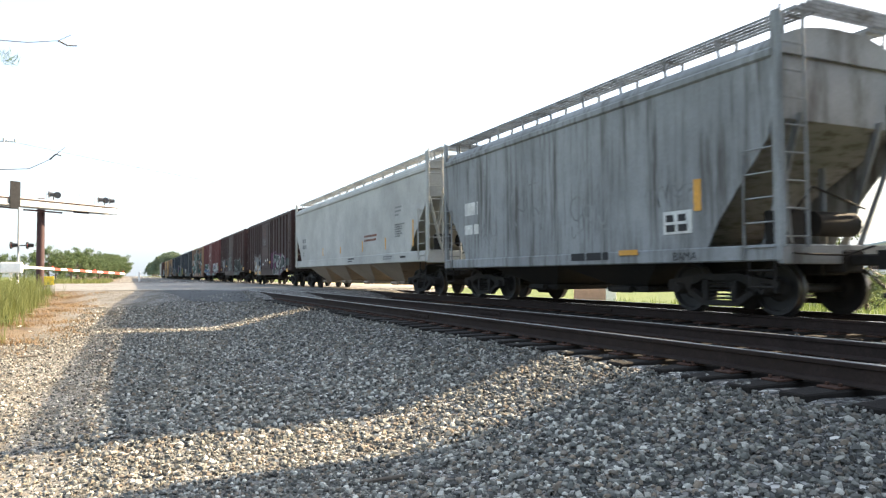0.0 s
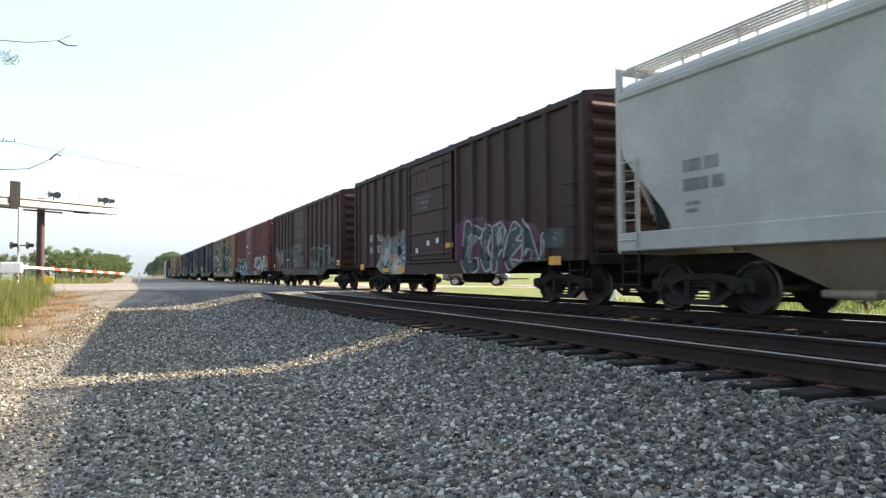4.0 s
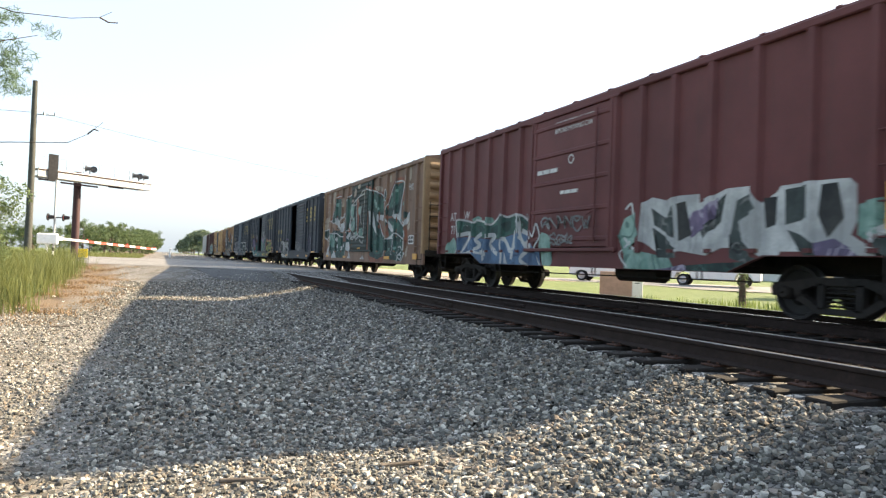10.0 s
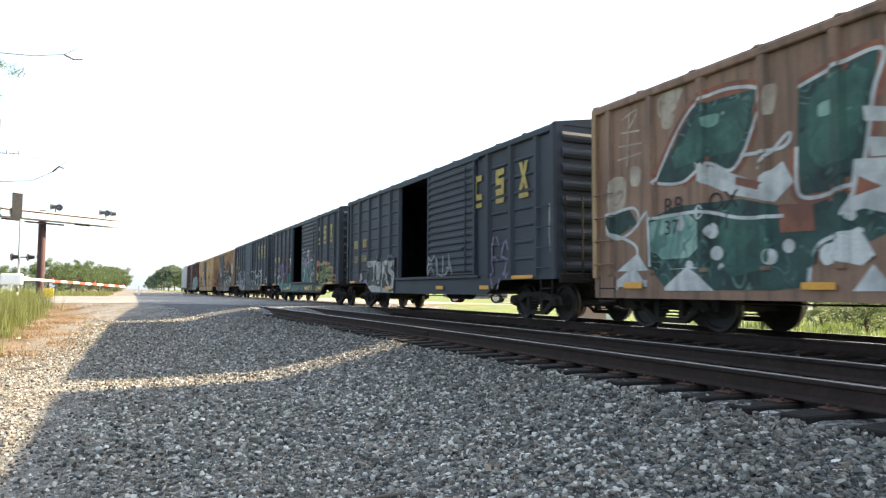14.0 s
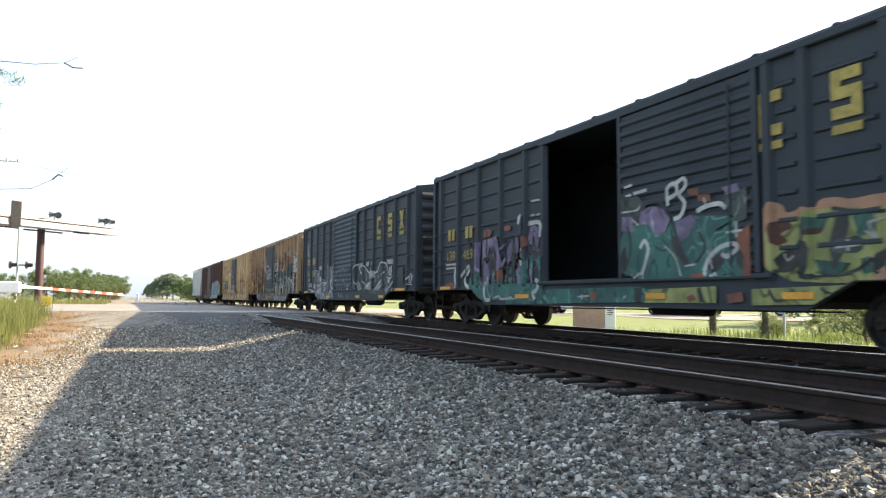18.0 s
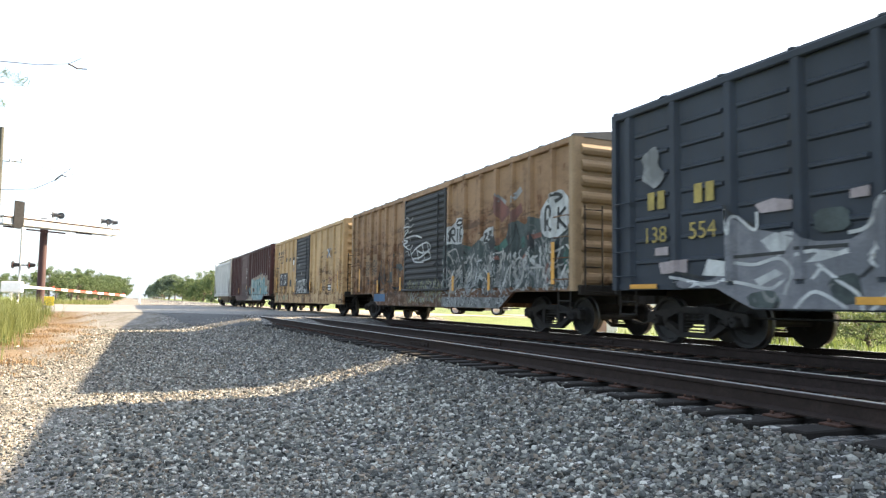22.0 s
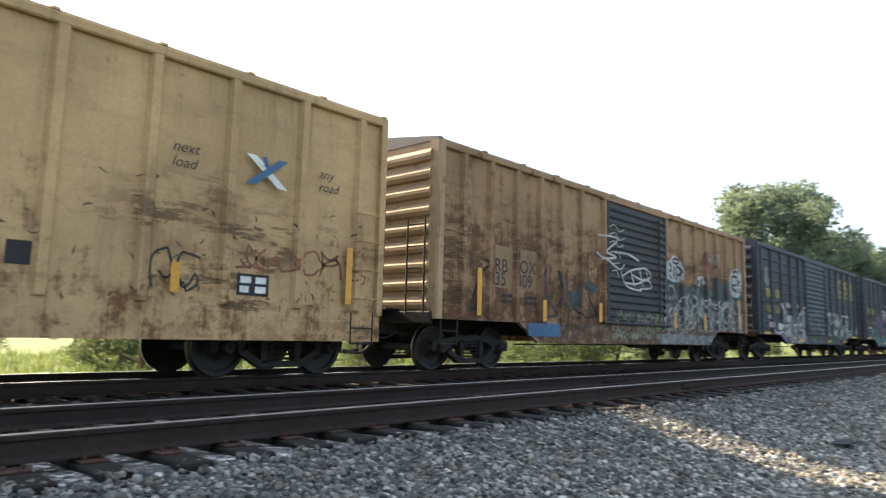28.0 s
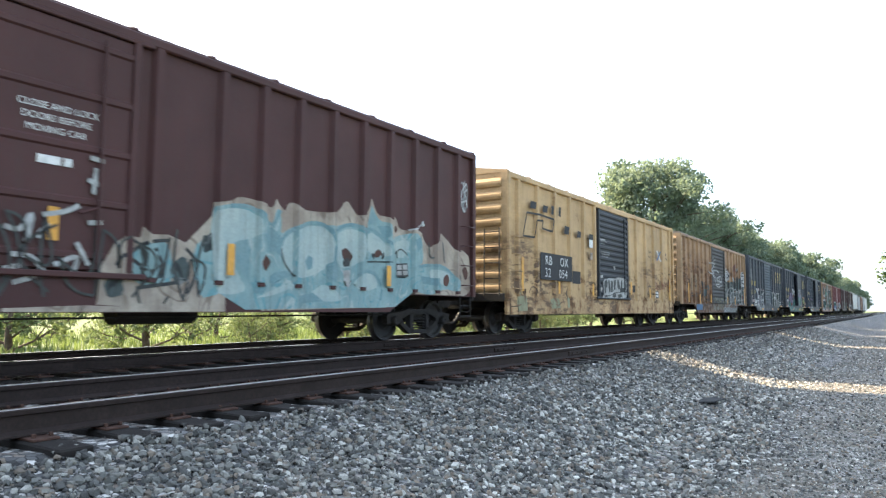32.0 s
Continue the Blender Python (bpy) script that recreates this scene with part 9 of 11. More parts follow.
fill(c6, [[(4.97, 1.82), (3.97, 1.8), (3.92, 1.58), (4.21, 1.57), (4.26, 1.05), (4.48, 1), (4.48, 1.52), (4.93, 1.53)], [(3.88, 1.74), (3.59, 1.73), (3.57, 1.39), (3.66, 0.92), (3.91, 0.92)], [(3.45, 1.74), (2.85, 1.8), (2.81, 1.65), (3.11, 1.44), (2.78, 1.12), (2.56, 0.74), (2.88, 0.9), (3.27, 1.28), (3.37, 0.73), (3.52, 0.73)], [(2.65, 1.73), (2.18, 1.76), (2.17, 1.57), (2.48, 1.47), (2.15, 1.29), (2.19, 0.76), (2.67, 0.68), (2.35, 1.04), (2.59, 1.25)], [(4.95, 0.83), (4.46, 0.88), (3.66, 0.82), (2.18, 0.66), (2.18, 0.6), (4.89, 0.62)]], P_PALE, s6, 0.04)
brush(c6, [[(4.97, 1.82), (3.97, 1.8), (3.92, 1.58), (4.21, 1.57), (4.26, 1.05), (4.48, 1), (4.48, 1.52), (4.93, 1.53), (4.97, 1.82)], [(3.88, 1.74), (3.59, 1.73), (3.57, 1.39), (3.66, 0.92), (3.91, 0.92), (3.88, 1.74)], [(3.45, 1.74), (2.85, 1.8), (2.81, 1.65), (3.11, 1.44), (2.78, 1.12), (2.56, 0.74), (2.88, 0.9), (3.27, 1.28), (3.37, 0.73), (3.52, 0.73), (3.45, 1.74)], [(2.65, 1.73), (2.18, 1.76), (2.17, 1.57), (2.48, 1.47), (2.15, 1.29), (2.19, 0.76), (2.67, 0.68), (2.35, 1.04), (2.59, 1.25), (2.65, 1.73)]], 0.05, P_BLACK, s6, 0.042)
strokes(c6, (5.2, 1.9, 0.95, 1.75), 6, [(0.04, P_BLACK)], 131, lambda y, z: SHEET + 0.04, curl=0.2)
# dark brown boxcar: front letters, pale with dark bodies on a purple cloud
fill(c2, [[(-1.68, 0.72), (-1.66, 2.02), (-2.12, 2.23), (-2.58, 2.13), (-3.15, 2.16), (-3.8, 2), (-4.27, 2.03), (-4.71, 1.94), (-5.21, 1.84), (-5.58, 1.87), (-5.93, 1.68), (-6, 1.48), (-5.74, 1.31), (-5.55, 0.69)]], P_PURPLE, s2, 0.004, bend=1)
fill(c2, [[(-2.04, 1.45), (-2.25, 2.11), (-2.73, 1.99), (-3.2, 1.83), (-3.03, 1.61), (-2.6, 1.78), (-2.39, 1.51), (-2.49, 1.02), (-2.93, 1.1), (-3.01, 0.81), (-2.42, 0.67), (-2.06, 0.9)], [(-3.23, 1.81), (-3.52, 1.95), (-3.74, 1.82), (-3.61, 1.36), (-3.74, 0.89), (-3.46, 0.74), (-3.2, 0.98), (-3.13, 1.45)], [(-3.79, 1.88), (-4.27, 1.96), (-4.51, 1.76), (-4.39, 1.38), (-4.06, 1.13), (-4.03, 0.79), (-3.74, 0.78)], [(-4.57, 1.61), (-4.81, 1.92), (-5.13, 1.8), (-5.15, 1.6), (-4.92, 1.49), (-5.26, 1.42), (-4.9, 1.2), (-4.7, 1.04), (-5.11, 0.98), (-5.2, 0.82), (-4.78, 0.73), (-4.47, 0.94)], [(-5.29, 2.01), (-5.54, 1.72), (-5.97, 0.99), (-6.04, 1.52), (-6.22, 1.55), (-6.26, 1.28), (-6.14, 0.66), (-5.9, 0.6), (-5.51, 1.25), (-5.39, 0.77), (-5.18, 0.73)]], P_SLATE, s2, 0.007)
fill(c2, [[(-2.42, 1.53), (-2.6, 1.74), (-2.95, 1.62), (-2.71, 1.31), (-2.55, 1.01)], [(-3.27, 1.47), (-3.49, 1.84), (-3.55, 1.27), (-3.39, 0.99)], [(-3.91, 1.71), (-4.24, 1.84), (-4.26, 1.5), (-4, 1.34)], [(-4.58, 1.04), (-4.79, 0.95), (-5.09, 0.92), (-4.88, 0.78)], [(-5.32, 1.82), (-5.43, 1.65), (-5.38, 1.01), (-5.24, 0.86)], [(-5.57, 1.32), (-5.9, 0.92), (-6.06, 0.69), (-5.9, 0.64)], [(-6.05, 1.44), (-6.18, 1.47), (-6.14, 0.99)]], P_GREY, s2, 0.009, bend=1)
brush(c2, [[(-2.04, 1.45), (-2.25, 2.11), (-2.73, 1.99), (-3.2, 1.83), (-3.03, 1.61), (-2.6, 1.78), (-2.39, 1.51), (-2.49, 1.02), (-2.93, 1.1), (-3.01, 0.81), (-2.42, 0.67), (-2.06, 0.9), (-2.04, 1.45)], [(-3.23, 1.81), (-3.52, 1.95), (-3.74, 1.82), (-3.61, 1.36), (-3.74, 0.89), (-3.46, 0.74), (-3.2, 0.98), (-3.13, 1.45), (-3.23, 1.81)], [(-3.79, 1.88), (-4.27, 1.96), (-4.51, 1.76), (-4.39, 1.38), (-4.06, 1.13), (-4.03, 0.79), (-3.74, 0.78), (-3.79, 1.88)], [(-4.57, 1.61), (-4.81, 1.92), (-5.13, 1.8), (-5.15, 1.6), (-4.92, 1.49), (-5.26, 1.42), (-4.9, 1.2), (-4.7, 1.04), (-5.11, 0.98), (-5.2, 0.82), (-4.78, 0.73), (-4.47, 0.94), (-4.57, 1.61)], [(-5.29, 2.01), (-5.54, 1.72), (-5.97, 0.99), (-6.04, 1.52), (-6.22, 1.55), (-6.26, 1.28), (-6.14, 0.66), (-5.9, 0.6), (-5.51, 1.25), (-5.39, 0.77), (-5.18, 0.73), (-5.29, 2.01)]], 0.055, P_PALE, s2, 0.011)
brush(c2, [[(-2.25, 1.13), (-2.38, 1.43)], [(-3.41, 1.66), (-3.54, 1.87)], [(-4.1, 1.82), (-4.33, 1.83)], [(-4.7, 1.72), (-4.97, 1.78)]], 0.05, P_MINT, s2, 0.012)
# yellow boxcar: grey bubble letters on the door
# loose small strokes over the larger pieces
on_sheet = lambda y, z: SHEET + 0.042
strokes(c7, (5.6, 1.9, 0.8, 2.3), 9, [(0.07, P_BLACK)], 132, on_sheet, curl=0.3)
strokes(c7, (5.0, 1.9, 0.8, 1.7), 6, [(0.09, P_LILAC)], 134, on_sheet, curl=0.3)
fill(c10, [[(1.11, 1.59), (0.91, 1.71), (0.71, 1.69), (0.6, 1.74), (0.27, 1.75), (-0.09, 1.74), (-0.27, 1.8), (-0.76, 1.8), (-1.19, 1.78), (-1.27, 1.6), (-1.22, 1.33), (-1.26, 1.09), (-0.82, 1.07), (-0.43, 1.03), (-0.06, 1.06), (0.38, 1.05), (1.14, 1.04), (1.14, 1.13), (1.02, 1.18), (1.06, 1.39)]], P_PALE, s10, 0.01, bend=1)
fill(c10, [[(1.01, 1.57), (0.83, 1.65), (0.72, 1.6), (0.73, 1.45), (0.9, 1.39), (0.86, 1.26), (0.97, 1.21)], [(0.64, 1.64), (0.51, 1.66), (0.43, 1.32), (0.56, 1.26)], [(0.33, 1.66), (0.17, 1.65), (0.18, 1.32), (0.35, 1.29)], [(0.07, 1.66), (-0.13, 1.68), (-0.11, 1.54), (0, 1.34), (0.09, 1.33)], [(-0.26, 1.7), (-0.43, 1.67), (-0.52, 1.4), (-0.31, 1.36)], [(-0.67, 1.69), (-0.79, 1.72), (-0.78, 1.38), (-0.62, 1.34)], [(-0.96, 1.67), (-1.15, 1.71), (-1.19, 1.44), (-1, 1.39)], [(1.01, 1.11), (0.71, 1.13), (0.69, 1.09), (1.01, 1.08)], [(0.22, 1.18), (-0.13, 1.22), (-0.14, 1.11), (0.21, 1.1)], [(-0.32, 1.2), (-0.71, 1.23), (-0.72, 1.13), (-0.35, 1.09)]], P_FADE, s10, 0.012, bend=1)
brush(c10, [[(1.01, 1.57), (0.83, 1.65), (0.72, 1.6), (0.73, 1.45), (0.9, 1.39), (0.86, 1.26), (0.97, 1.21)], [(0.64, 1.64), (0.51, 1.66), (0.43, 1.32), (0.56, 1.26)], [(0.33, 1.66), (0.35, 1.29), (0.14, 1.34)], [(0.07, 1.66), (-0.13, 1.68), (0.02, 1.49), (-0.16, 1.35)], [(-0.26, 1.7), (-0.43, 1.67), (-0.52, 1.4)], [(-0.67, 1.69), (-0.62, 1.34), (-0.82, 1.4)], [(-0.96, 1.67), (-1.19, 1.71), (-1.19, 1.44), (-1, 1.39)], [(1.01, 1.15), (0.55, 1.14), (-0.13, 1.25), (-1.22, 1.32)], [(0.86, 1.12), (0.93, 1.03)], [(0.22, 1.16), (0.12, 1.08), (-0.14, 1.16)], [(-0.41, 1.21), (-0.35, 1.09), (-0.72, 1.13)]], 0.028, P_BLACK, s10, 0.0145)
fill(c10, [[(-0.51, 1.43), (-1.1, 1.46), (-1.12, 1.31), (-0.52, 1.28)]], P_BLACK, s10, 0.015)
fill(c10, [[(1.35, 1.38), (1.21, 1.43), (1.16, 1.35), (1.23, 1.25), (1.33, 1.29)], [(1.35, 1.8), (1.1, 1.83), (1.09, 1.73), (1.34, 1.71)], [(1.33, 3.02), (1.28, 3.04), (0.87, 3.04), (0.87, 3), (1.28, 2.97)], [(0.05, 2.14), (-0.05, 2.19), (-0.12, 2.1), (-0.01, 2.03)]], P_PALE, s10, 0.01)
flecks(c10, (-2.0, -7.6, 1.0, 2.6), 70, 0.1, P_SOOT, 310, s10, 0.004, 1.2)
fill(c10, [[(7.16, 1.06), (6.98, 1.14), (6.87, 1.01), (6.64, 1.05), (6.56, 0.81), (6.53, 0.63), (7.05, 0.61), (7.15, 0.78)], [(6.82, 1.59), (6.72, 1.65), (6.66, 1.31), (6.8, 1.26)], [(5.12, 0.94), (4.81, 1.01), (4.48, 0.97), (4.39, 0.71), (5, 0.68)], [(3.9, 0.99), (3.75, 1.06), (3.7, 0.72), (3.88, 0.72)]], P_SAGE, s10, 0.004)
fill(c10, [[(7.3, 1.4), (7.16, 1.4), (7.1, 1.21), (7.18, 1.06), (7.26, 1.19)], [(7.57, 1.21), (7.42, 1.29), (7.38, 1.23), (7.54, 1.16)], [(6.79, 1.16), (6.65, 1.21), (6.66, 0.95), (6.7, 0.8), (6.74, 0.94)], [(6.11, 1.9), (5.93, 2.01), (5.95, 1.85), (6.09, 1.78)], [(6.23, 1.7), (6.12, 1.75), (6.16, 1.59)], [(4.97, 1.2), (4.86, 1.1), (4.63, 0.91), (4.63, 0.82), (4.85, 0.95)], [(3.82, 1.37), (3.85, 1.09), (3.94, 0.9), (3.93, 1.17)], [(5.79, 1.47), (5.65, 1.48), (5.6, 1.32), (5.76, 1.23)], [(6.08, 1.44), (5.96, 1.51), (5.92, 1.44), (6.02, 1.37)], [(5.15, 1.41), (4.84, 1.47), (4.84, 1.38), (5.13, 1.32)]], P_SOOT, s10, 0.006)
brush(c10, [[(6.4, 1.11), (6.25, 1.27), (6.04, 1.24), (6.06, 0.98), (6.13, 0.82)], [(5.6, 0.92), (5.21, 0.85), (4.97, 0.81)], [(5.42, 1.01), (5.29, 0.77)], [(7.23, 0.74), (6.92, 0.79)], [(4.76, 0.84), (4.58, 0.77), (4.32, 0.89)], [(4.68, 0.7), (4.63, 0.88)], [(4.25, 0.98), (4.12, 0.8)], [(6.19, 1.58), (6.12, 1.75)], [(6.57, 2.17), (6.24, 2.26)], [(6.98, 2.44), (6.67, 2.46)]], 0.035, P_SOOT, s10, 0.0065)
strokes(c11, (2.6, -1.9, 0.8, 1.7), 8, [(0.035, P_FADE)], 143, lambda y, z: s11(y, z) + 0.012, curl=0.4)

# ---- surroundings: materials ----
def leaf_material(name, dark, light, thin=0.35):
    n = N(name)
    r = n.island()
    col = n.mix(r, dark, light)
    col = n.mix(n.ramp(n.noise(0.4, 3), 0.4, 0.7, 0, 0.5), col, dim(light, 0.8))
    n.done(col, 0.7, 0, 0.2)
    tr = n.t.nodes.new("ShaderNodeBsdfTranslucent")
    n.put(tr.inputs["Color"], n.mix(0.5, col, (light[0] * 1.6, light[1] * 1.5, light[2])))
    mx = n.t.nodes.new("ShaderNodeMixShader")
    mx.inputs[0].default_value = thin
    n.t.links.new(n.b.outputs[0], mx.inputs[1])
    n.t.links.new(tr.outputs[0], mx.inputs[2])
    n.t.links.new(mx.outputs[0], n.t.nodes["Material Output"].inputs[0])
    return n.mat


LEAF = leaf_material("broad_leaves", (0.045, 0.075, 0.04), (0.11, 0.15, 0.075), 0.35)
# paler and bluer than LEAF: distance haze over the woods is in the colour
LEAF_HAZED = leaf_material("hazed_wood_leaves", (0.082, 0.116, 0.092), (0.15, 0.195, 0.15), 0.42)
LEAF2 = leaf_material("bush_leaves", (0.055, 0.085, 0.04), (0.14, 0.18, 0.085), 0.3)
NEEDLE = leaf_material("pine_needles", (0.05, 0.085, 0.055), (0.13, 0.19, 0.12), 0.3)
BLADE = leaf_material("green_grass", (0.05, 0.09, 0.025), (0.15, 0.2, 0.07), 0.35)
STRAW = leaf_material("dry_grass", (0.1, 0.065, 0.04), (0.3, 0.21, 0.125), 0.25)
WEED = leaf_material("tall_weeds", (0.05, 0.075, 0.025), (0.17, 0.19, 0.075), 0.35)
BARK = plain("grey_bark", (0.11, 0.09, 0.075), 0.95, 0, 0.4, 12, 0.7, 0.1)
POLEWOOD = plain("weathered_pole", (0.085, 0.088, 0.08), 0.95, 0, 0.35, 18, 0.5, 0.15)
GALV = plain("pale_aluminium", (0.34, 0.35, 0.36), 0.6, 0.2, 0.15, 8, 0.05)
MASTPAINT = plain("dark_maroon_mast", (0.05, 0.022, 0.024), 0.7, 0, 0.3, 6, 0.15)
WHITEP = plain("white_enamel", (0.78, 0.78, 0.77), 0.5, 0, 0.12, 6, 0.05)
REDP = plain("red_sheeting", (0.55, 0.08, 0.055), 0.5, 0, 0.2, 8, 0.05)
DARKP = plain("black_enamel", (0.02, 0.02, 0.022), 0.55, 0, 0.3, 8, 0.05)
YELP = plain("yellow_enamel", (0.75, 0.55, 0.02), 0.5, 0, 0.15, 8, 0.05)
PINK = plain("pinkish_concrete", (0.45, 0.3, 0.23), 0.9, 0, 0.2, 5, 0.3)
TAN = plain("tan_board", (0.5, 0.4, 0.27), 0.8, 0, 0.2, 5, 0.1)
ROOFBLUE = plain("pale_blue_roof", (0.35, 0.42, 0.5), 0.6, 0, 0.15, 2, 0.1)
WALLW = plain("white_siding", (0.6, 0.6, 0.58), 0.8, 0, 0.15, 3, 0.1)
GLASSD = plain("dark_car_glass", (0.02, 0.024, 0.028), 0.12, 0, 0.2, 3, 0.0, 0.8)
TYRE = plain("tyre_rubber", (0.018, 0.018, 0.018), 0.85, 0, 0.3, 12, 0.2)
ALLOY = plain("bright_alloy", (0.55, 0.55, 0.56), 0.35, 0.9, 0.15, 8, 0.05)


def red_lamp():
    n = N("lit_red_lens")
    n.put(n.b.inputs["Emission Color"], (1.0, 0.05, 0.03))
    n.b.inputs["Emission Strength"].default_value = 0.12
    return n.done((0.5, 0.02, 0.02), 0.3)


REDLAMP = red_lamp()
MATTE = plain("matte_black_board", (0.03, 0.031, 0.034), 1.0, 0, 0.3, 6, 0.05, 0.05)
LAMPGREY = plain("grey_lamp_housing", (0.09, 0.09, 0.095), 0.55, 0, 0.3, 8, 0.05)


def ground_at(x, y):
    return float(height(x, y))


# ---- trees ----
def leaf_cloud(rng, centres, count, size, flat=0.8, slim=0.5):
    """Small bent leaves scattered round the centres (x, y, z, radius)."""
    c = np.array(centres, float)
    w = c[:, 3] ** 2
    k = rng.choice(len(c), count, p=w / w.sum())
    d = rng.normal(0, 1, (count, 3))
    d /= np.linalg.norm(d, axis=1)[:, None]
    r = c[k, 3] * rng.random(count) ** 0.45
    p = c[k, :3] + d * r[:, None] * np.array([1, 1, flat])
    u = rng.normal(0, 1, (count, 3))
    u /= np.linalg.norm(u, axis=1)[:, None]
    v = np.cross(u, rng.normal(0, 1, (count, 3)))
    v /= np.linalg.norm(v, axis=1)[:, None]
    s = size * rng.uniform(0.6, 1.4, count)[:, None]
    q = np.stack([p - u * s, p + v * s * slim, p + u * s, p - v * s * slim], 1)
    q[:, 2] += np.cross(u, v) * s * 0.25
    return q.reshape(-1, 3), np.arange(4 * count).reshape(-1, 4)


def tree_meshes(seed, h, spread_r, leaves, size, bare=0.25, mat=LEAF, full=0):
    """Trunk and limbs, and a crown of many small leaves in uneven clumps."""
    rng = np.random.default_rng(seed)
    m, ends = M(), []
    lean = rng.normal(0, 0.03, 2)
    trunk = [(lean[0] * h * t + 0.1 * math.sin(5 * t + seed), lean[1] * h * t, h * 0.85 * t - 0.15 * (t == 0)) for t in np.linspace(0, 1, 7)]
    r0 = 0.022 * h + 0.06
    m.tube(trunk, [r0 * (1 - 0.8 * t) * (1.35 if t == 0 else 1) for t in np.linspace(0, 1, 7)], 9)
    for k in range(11):
        t = bare + (1 - bare) * (k + rng.random() * 0.6) / 11
        b = np.array(trunk[0]) + (np.array(trunk[-1]) - np.array(trunk[0])) * t
        a = k * 2.4 + rng.normal(0, 0.3)
        ln = spread_r * (0.55 + 0.6 * math.sin(math.pi * min(1, 0.25 + 0.75 * (t - bare) / (1 - bare)))) * rng.uniform(0.7, 1.15)
        e = b + np.array([math.cos(a) * ln, math.sin(a) * ln, ln * rng.uniform(0.25, 0.7)])
        mid = (b + e) / 2 + np.array([0, 0, -0.06 * ln])
        m.tube([tuple(b), tuple(mid), tuple(e)], [r0 * 0.4 * (1 - 0.5 * t), r0 * 0.25, r0 * 0.07], 6)
        ends.append((*e, spread_r * rng.uniform(0.28, 0.46)))
        ends.append((*((mid + e) / 2 + rng.normal(0, 0.2, 3) * spread_r * 0.6), spread_r * rng.uniform(0.2, 0.38)))
        for j in range(2):
            s = e + rng.normal(0, 1, 3) * spread_r * 0.3
            m.tube([tuple(mid), tuple((mid + s) / 2 + np.array([0, 0, 0.1])), tuple(s)], [r0 * 0.18, r0 * 0.1, r0 * 0.03], 5)
            ends.append((*s, spread_r * rng.uniform(0.16, 0.3)))
    ends.append((trunk[-1][0], trunk[-1][1], h * 0.9, spread_r * 0.35))
    for k in range(full):                      # clumps that round the crown off
        d = rng.normal(0, 1, 3)
        d /= np.linalg.norm(d)
        ends.append((d[0] * spread_r * 0.72, d[1] * spread_r * 0.72, h * 0.66 + d[2] * h * 0.27, spread_r * rng.uniform(0.3, 0.42)))
    co, f = leaf_cloud(rng, ends, leaves, size)
    return m.mesh("trunk", BARK), raw_mesh("crown", co, f, [mat])


def plant(kind, meshes, x, y, turn, k, label, group, z=None):
    t = thing(kind, label, kind.replace("_", " ").split()[-1], group, "", pose(x, y, ground_at(x, y) if z is None else z, 0, 0, turn) @ Matrix.Diagonal((k, k, k, 1)))
    part("trunk", meshes[0], None, t)
    part("crown", meshes[1], None, t)
    return t


TALL = [tree_meshes(s, 15.0, 4.7, 22000, 0.2, 0.1, LEAF_HAZED, 44) for s in (3, 8, 21)]
FAR = [tree_meshes(s, 15.0, 5.0, 6500, 0.4, 0.1, LEAF_HAZED, 34) for s in (3, 8, 21)]
LOW = [tree_meshes(s, 5.5, 2.4, 4200, 0.14, 0.04) for s in (5, 13)]
rng = random.Random(7)
# the tall wood beyond the train, along the tracks
plant("tree", TALL[1], 26.4, -87.5, 40, 1.42, "tall broad-leaved tree at the end of a wood", "wood along the railway")
y, k = -106.0, 1
while y > -620:
    plant("tree", (TALL if y > -170 else FAR)[k % 3], 24.8 + rng.uniform(-1.5, 3.0), y, rng.uniform(0, 360), rng.uniform(1.02, 1.25), "tall dark green tree in a wood by the railway", "wood along the railway")
    y -= rng.uniform(5.5, 8.0) * (1 + abs(y) / 260)
    k += 1
for x, y, k in ((31, -104, 1.0), (30, -118, 1.05)):
    plant("tree", TALL[1], x, y, 77 * k * 10, k, "tall dark green tree in a wood by the railway", "wood along the railway")
# low trees down the line, both sides
for i in range(22):
    y = 105 + i * 9.0 + rng.uniform(-3, 3)
    plant("tree", LOW[i % 2], 15.5 + rng.uniform(-1, 4) + 0.01 * y, y, rng.uniform(0, 360), rng.uniform(0.72, 1.0) * (1 + i * 0.02), "low green tree by the far track", "low trees down the line")
for i in range(16):
    y = 120 + i * 8.5 + rng.uniform(-3, 3)
    plant("tree", LOW[(i + 1) % 2], -1.8 - rng.uniform(0, 1.5) - max(0, 8.0 - 0.75 * i) - 0.004 * y, y, rng.uniform(0, 360), rng.uniform(0.8, 1.05) * (0.92 + i * 0.022), "low green tree past the road", "low trees past the road")
for i in range(7):
    plant("tree", LOW[i % 2], -22 - 4.5 * i + rng.uniform(-1, 1), 190 + rng.uniform(-10, 14), rng.uniform(0, 360), 1.1, "dark green tree far behind the road", "low trees past the road")
for i in range(16):
    y = 300 + i * 26.0
    plant("tree", FAR[i % 3], 15.5 + rng.uniform(-0.5, 4), y, rng.uniform(0, 360), rng.uniform(0.62, 0.8), "tree in a far wood down the line", "far wood down the line")
for i in range(6):
    y = 270 + i * 24.0
    plant("tree", FAR[(i + 1) % 3], -6.5 - rng.uniform(0, 3), y, rng.uniform(0, 360), rng.uniform(0.55, 0.68), "tree in a far wood down the line", "far wood down the line")
plant("tree", LOW[1], -4.1, -60, 200, 1.45, "green tree beside the gravel lane", "trees by the lane")

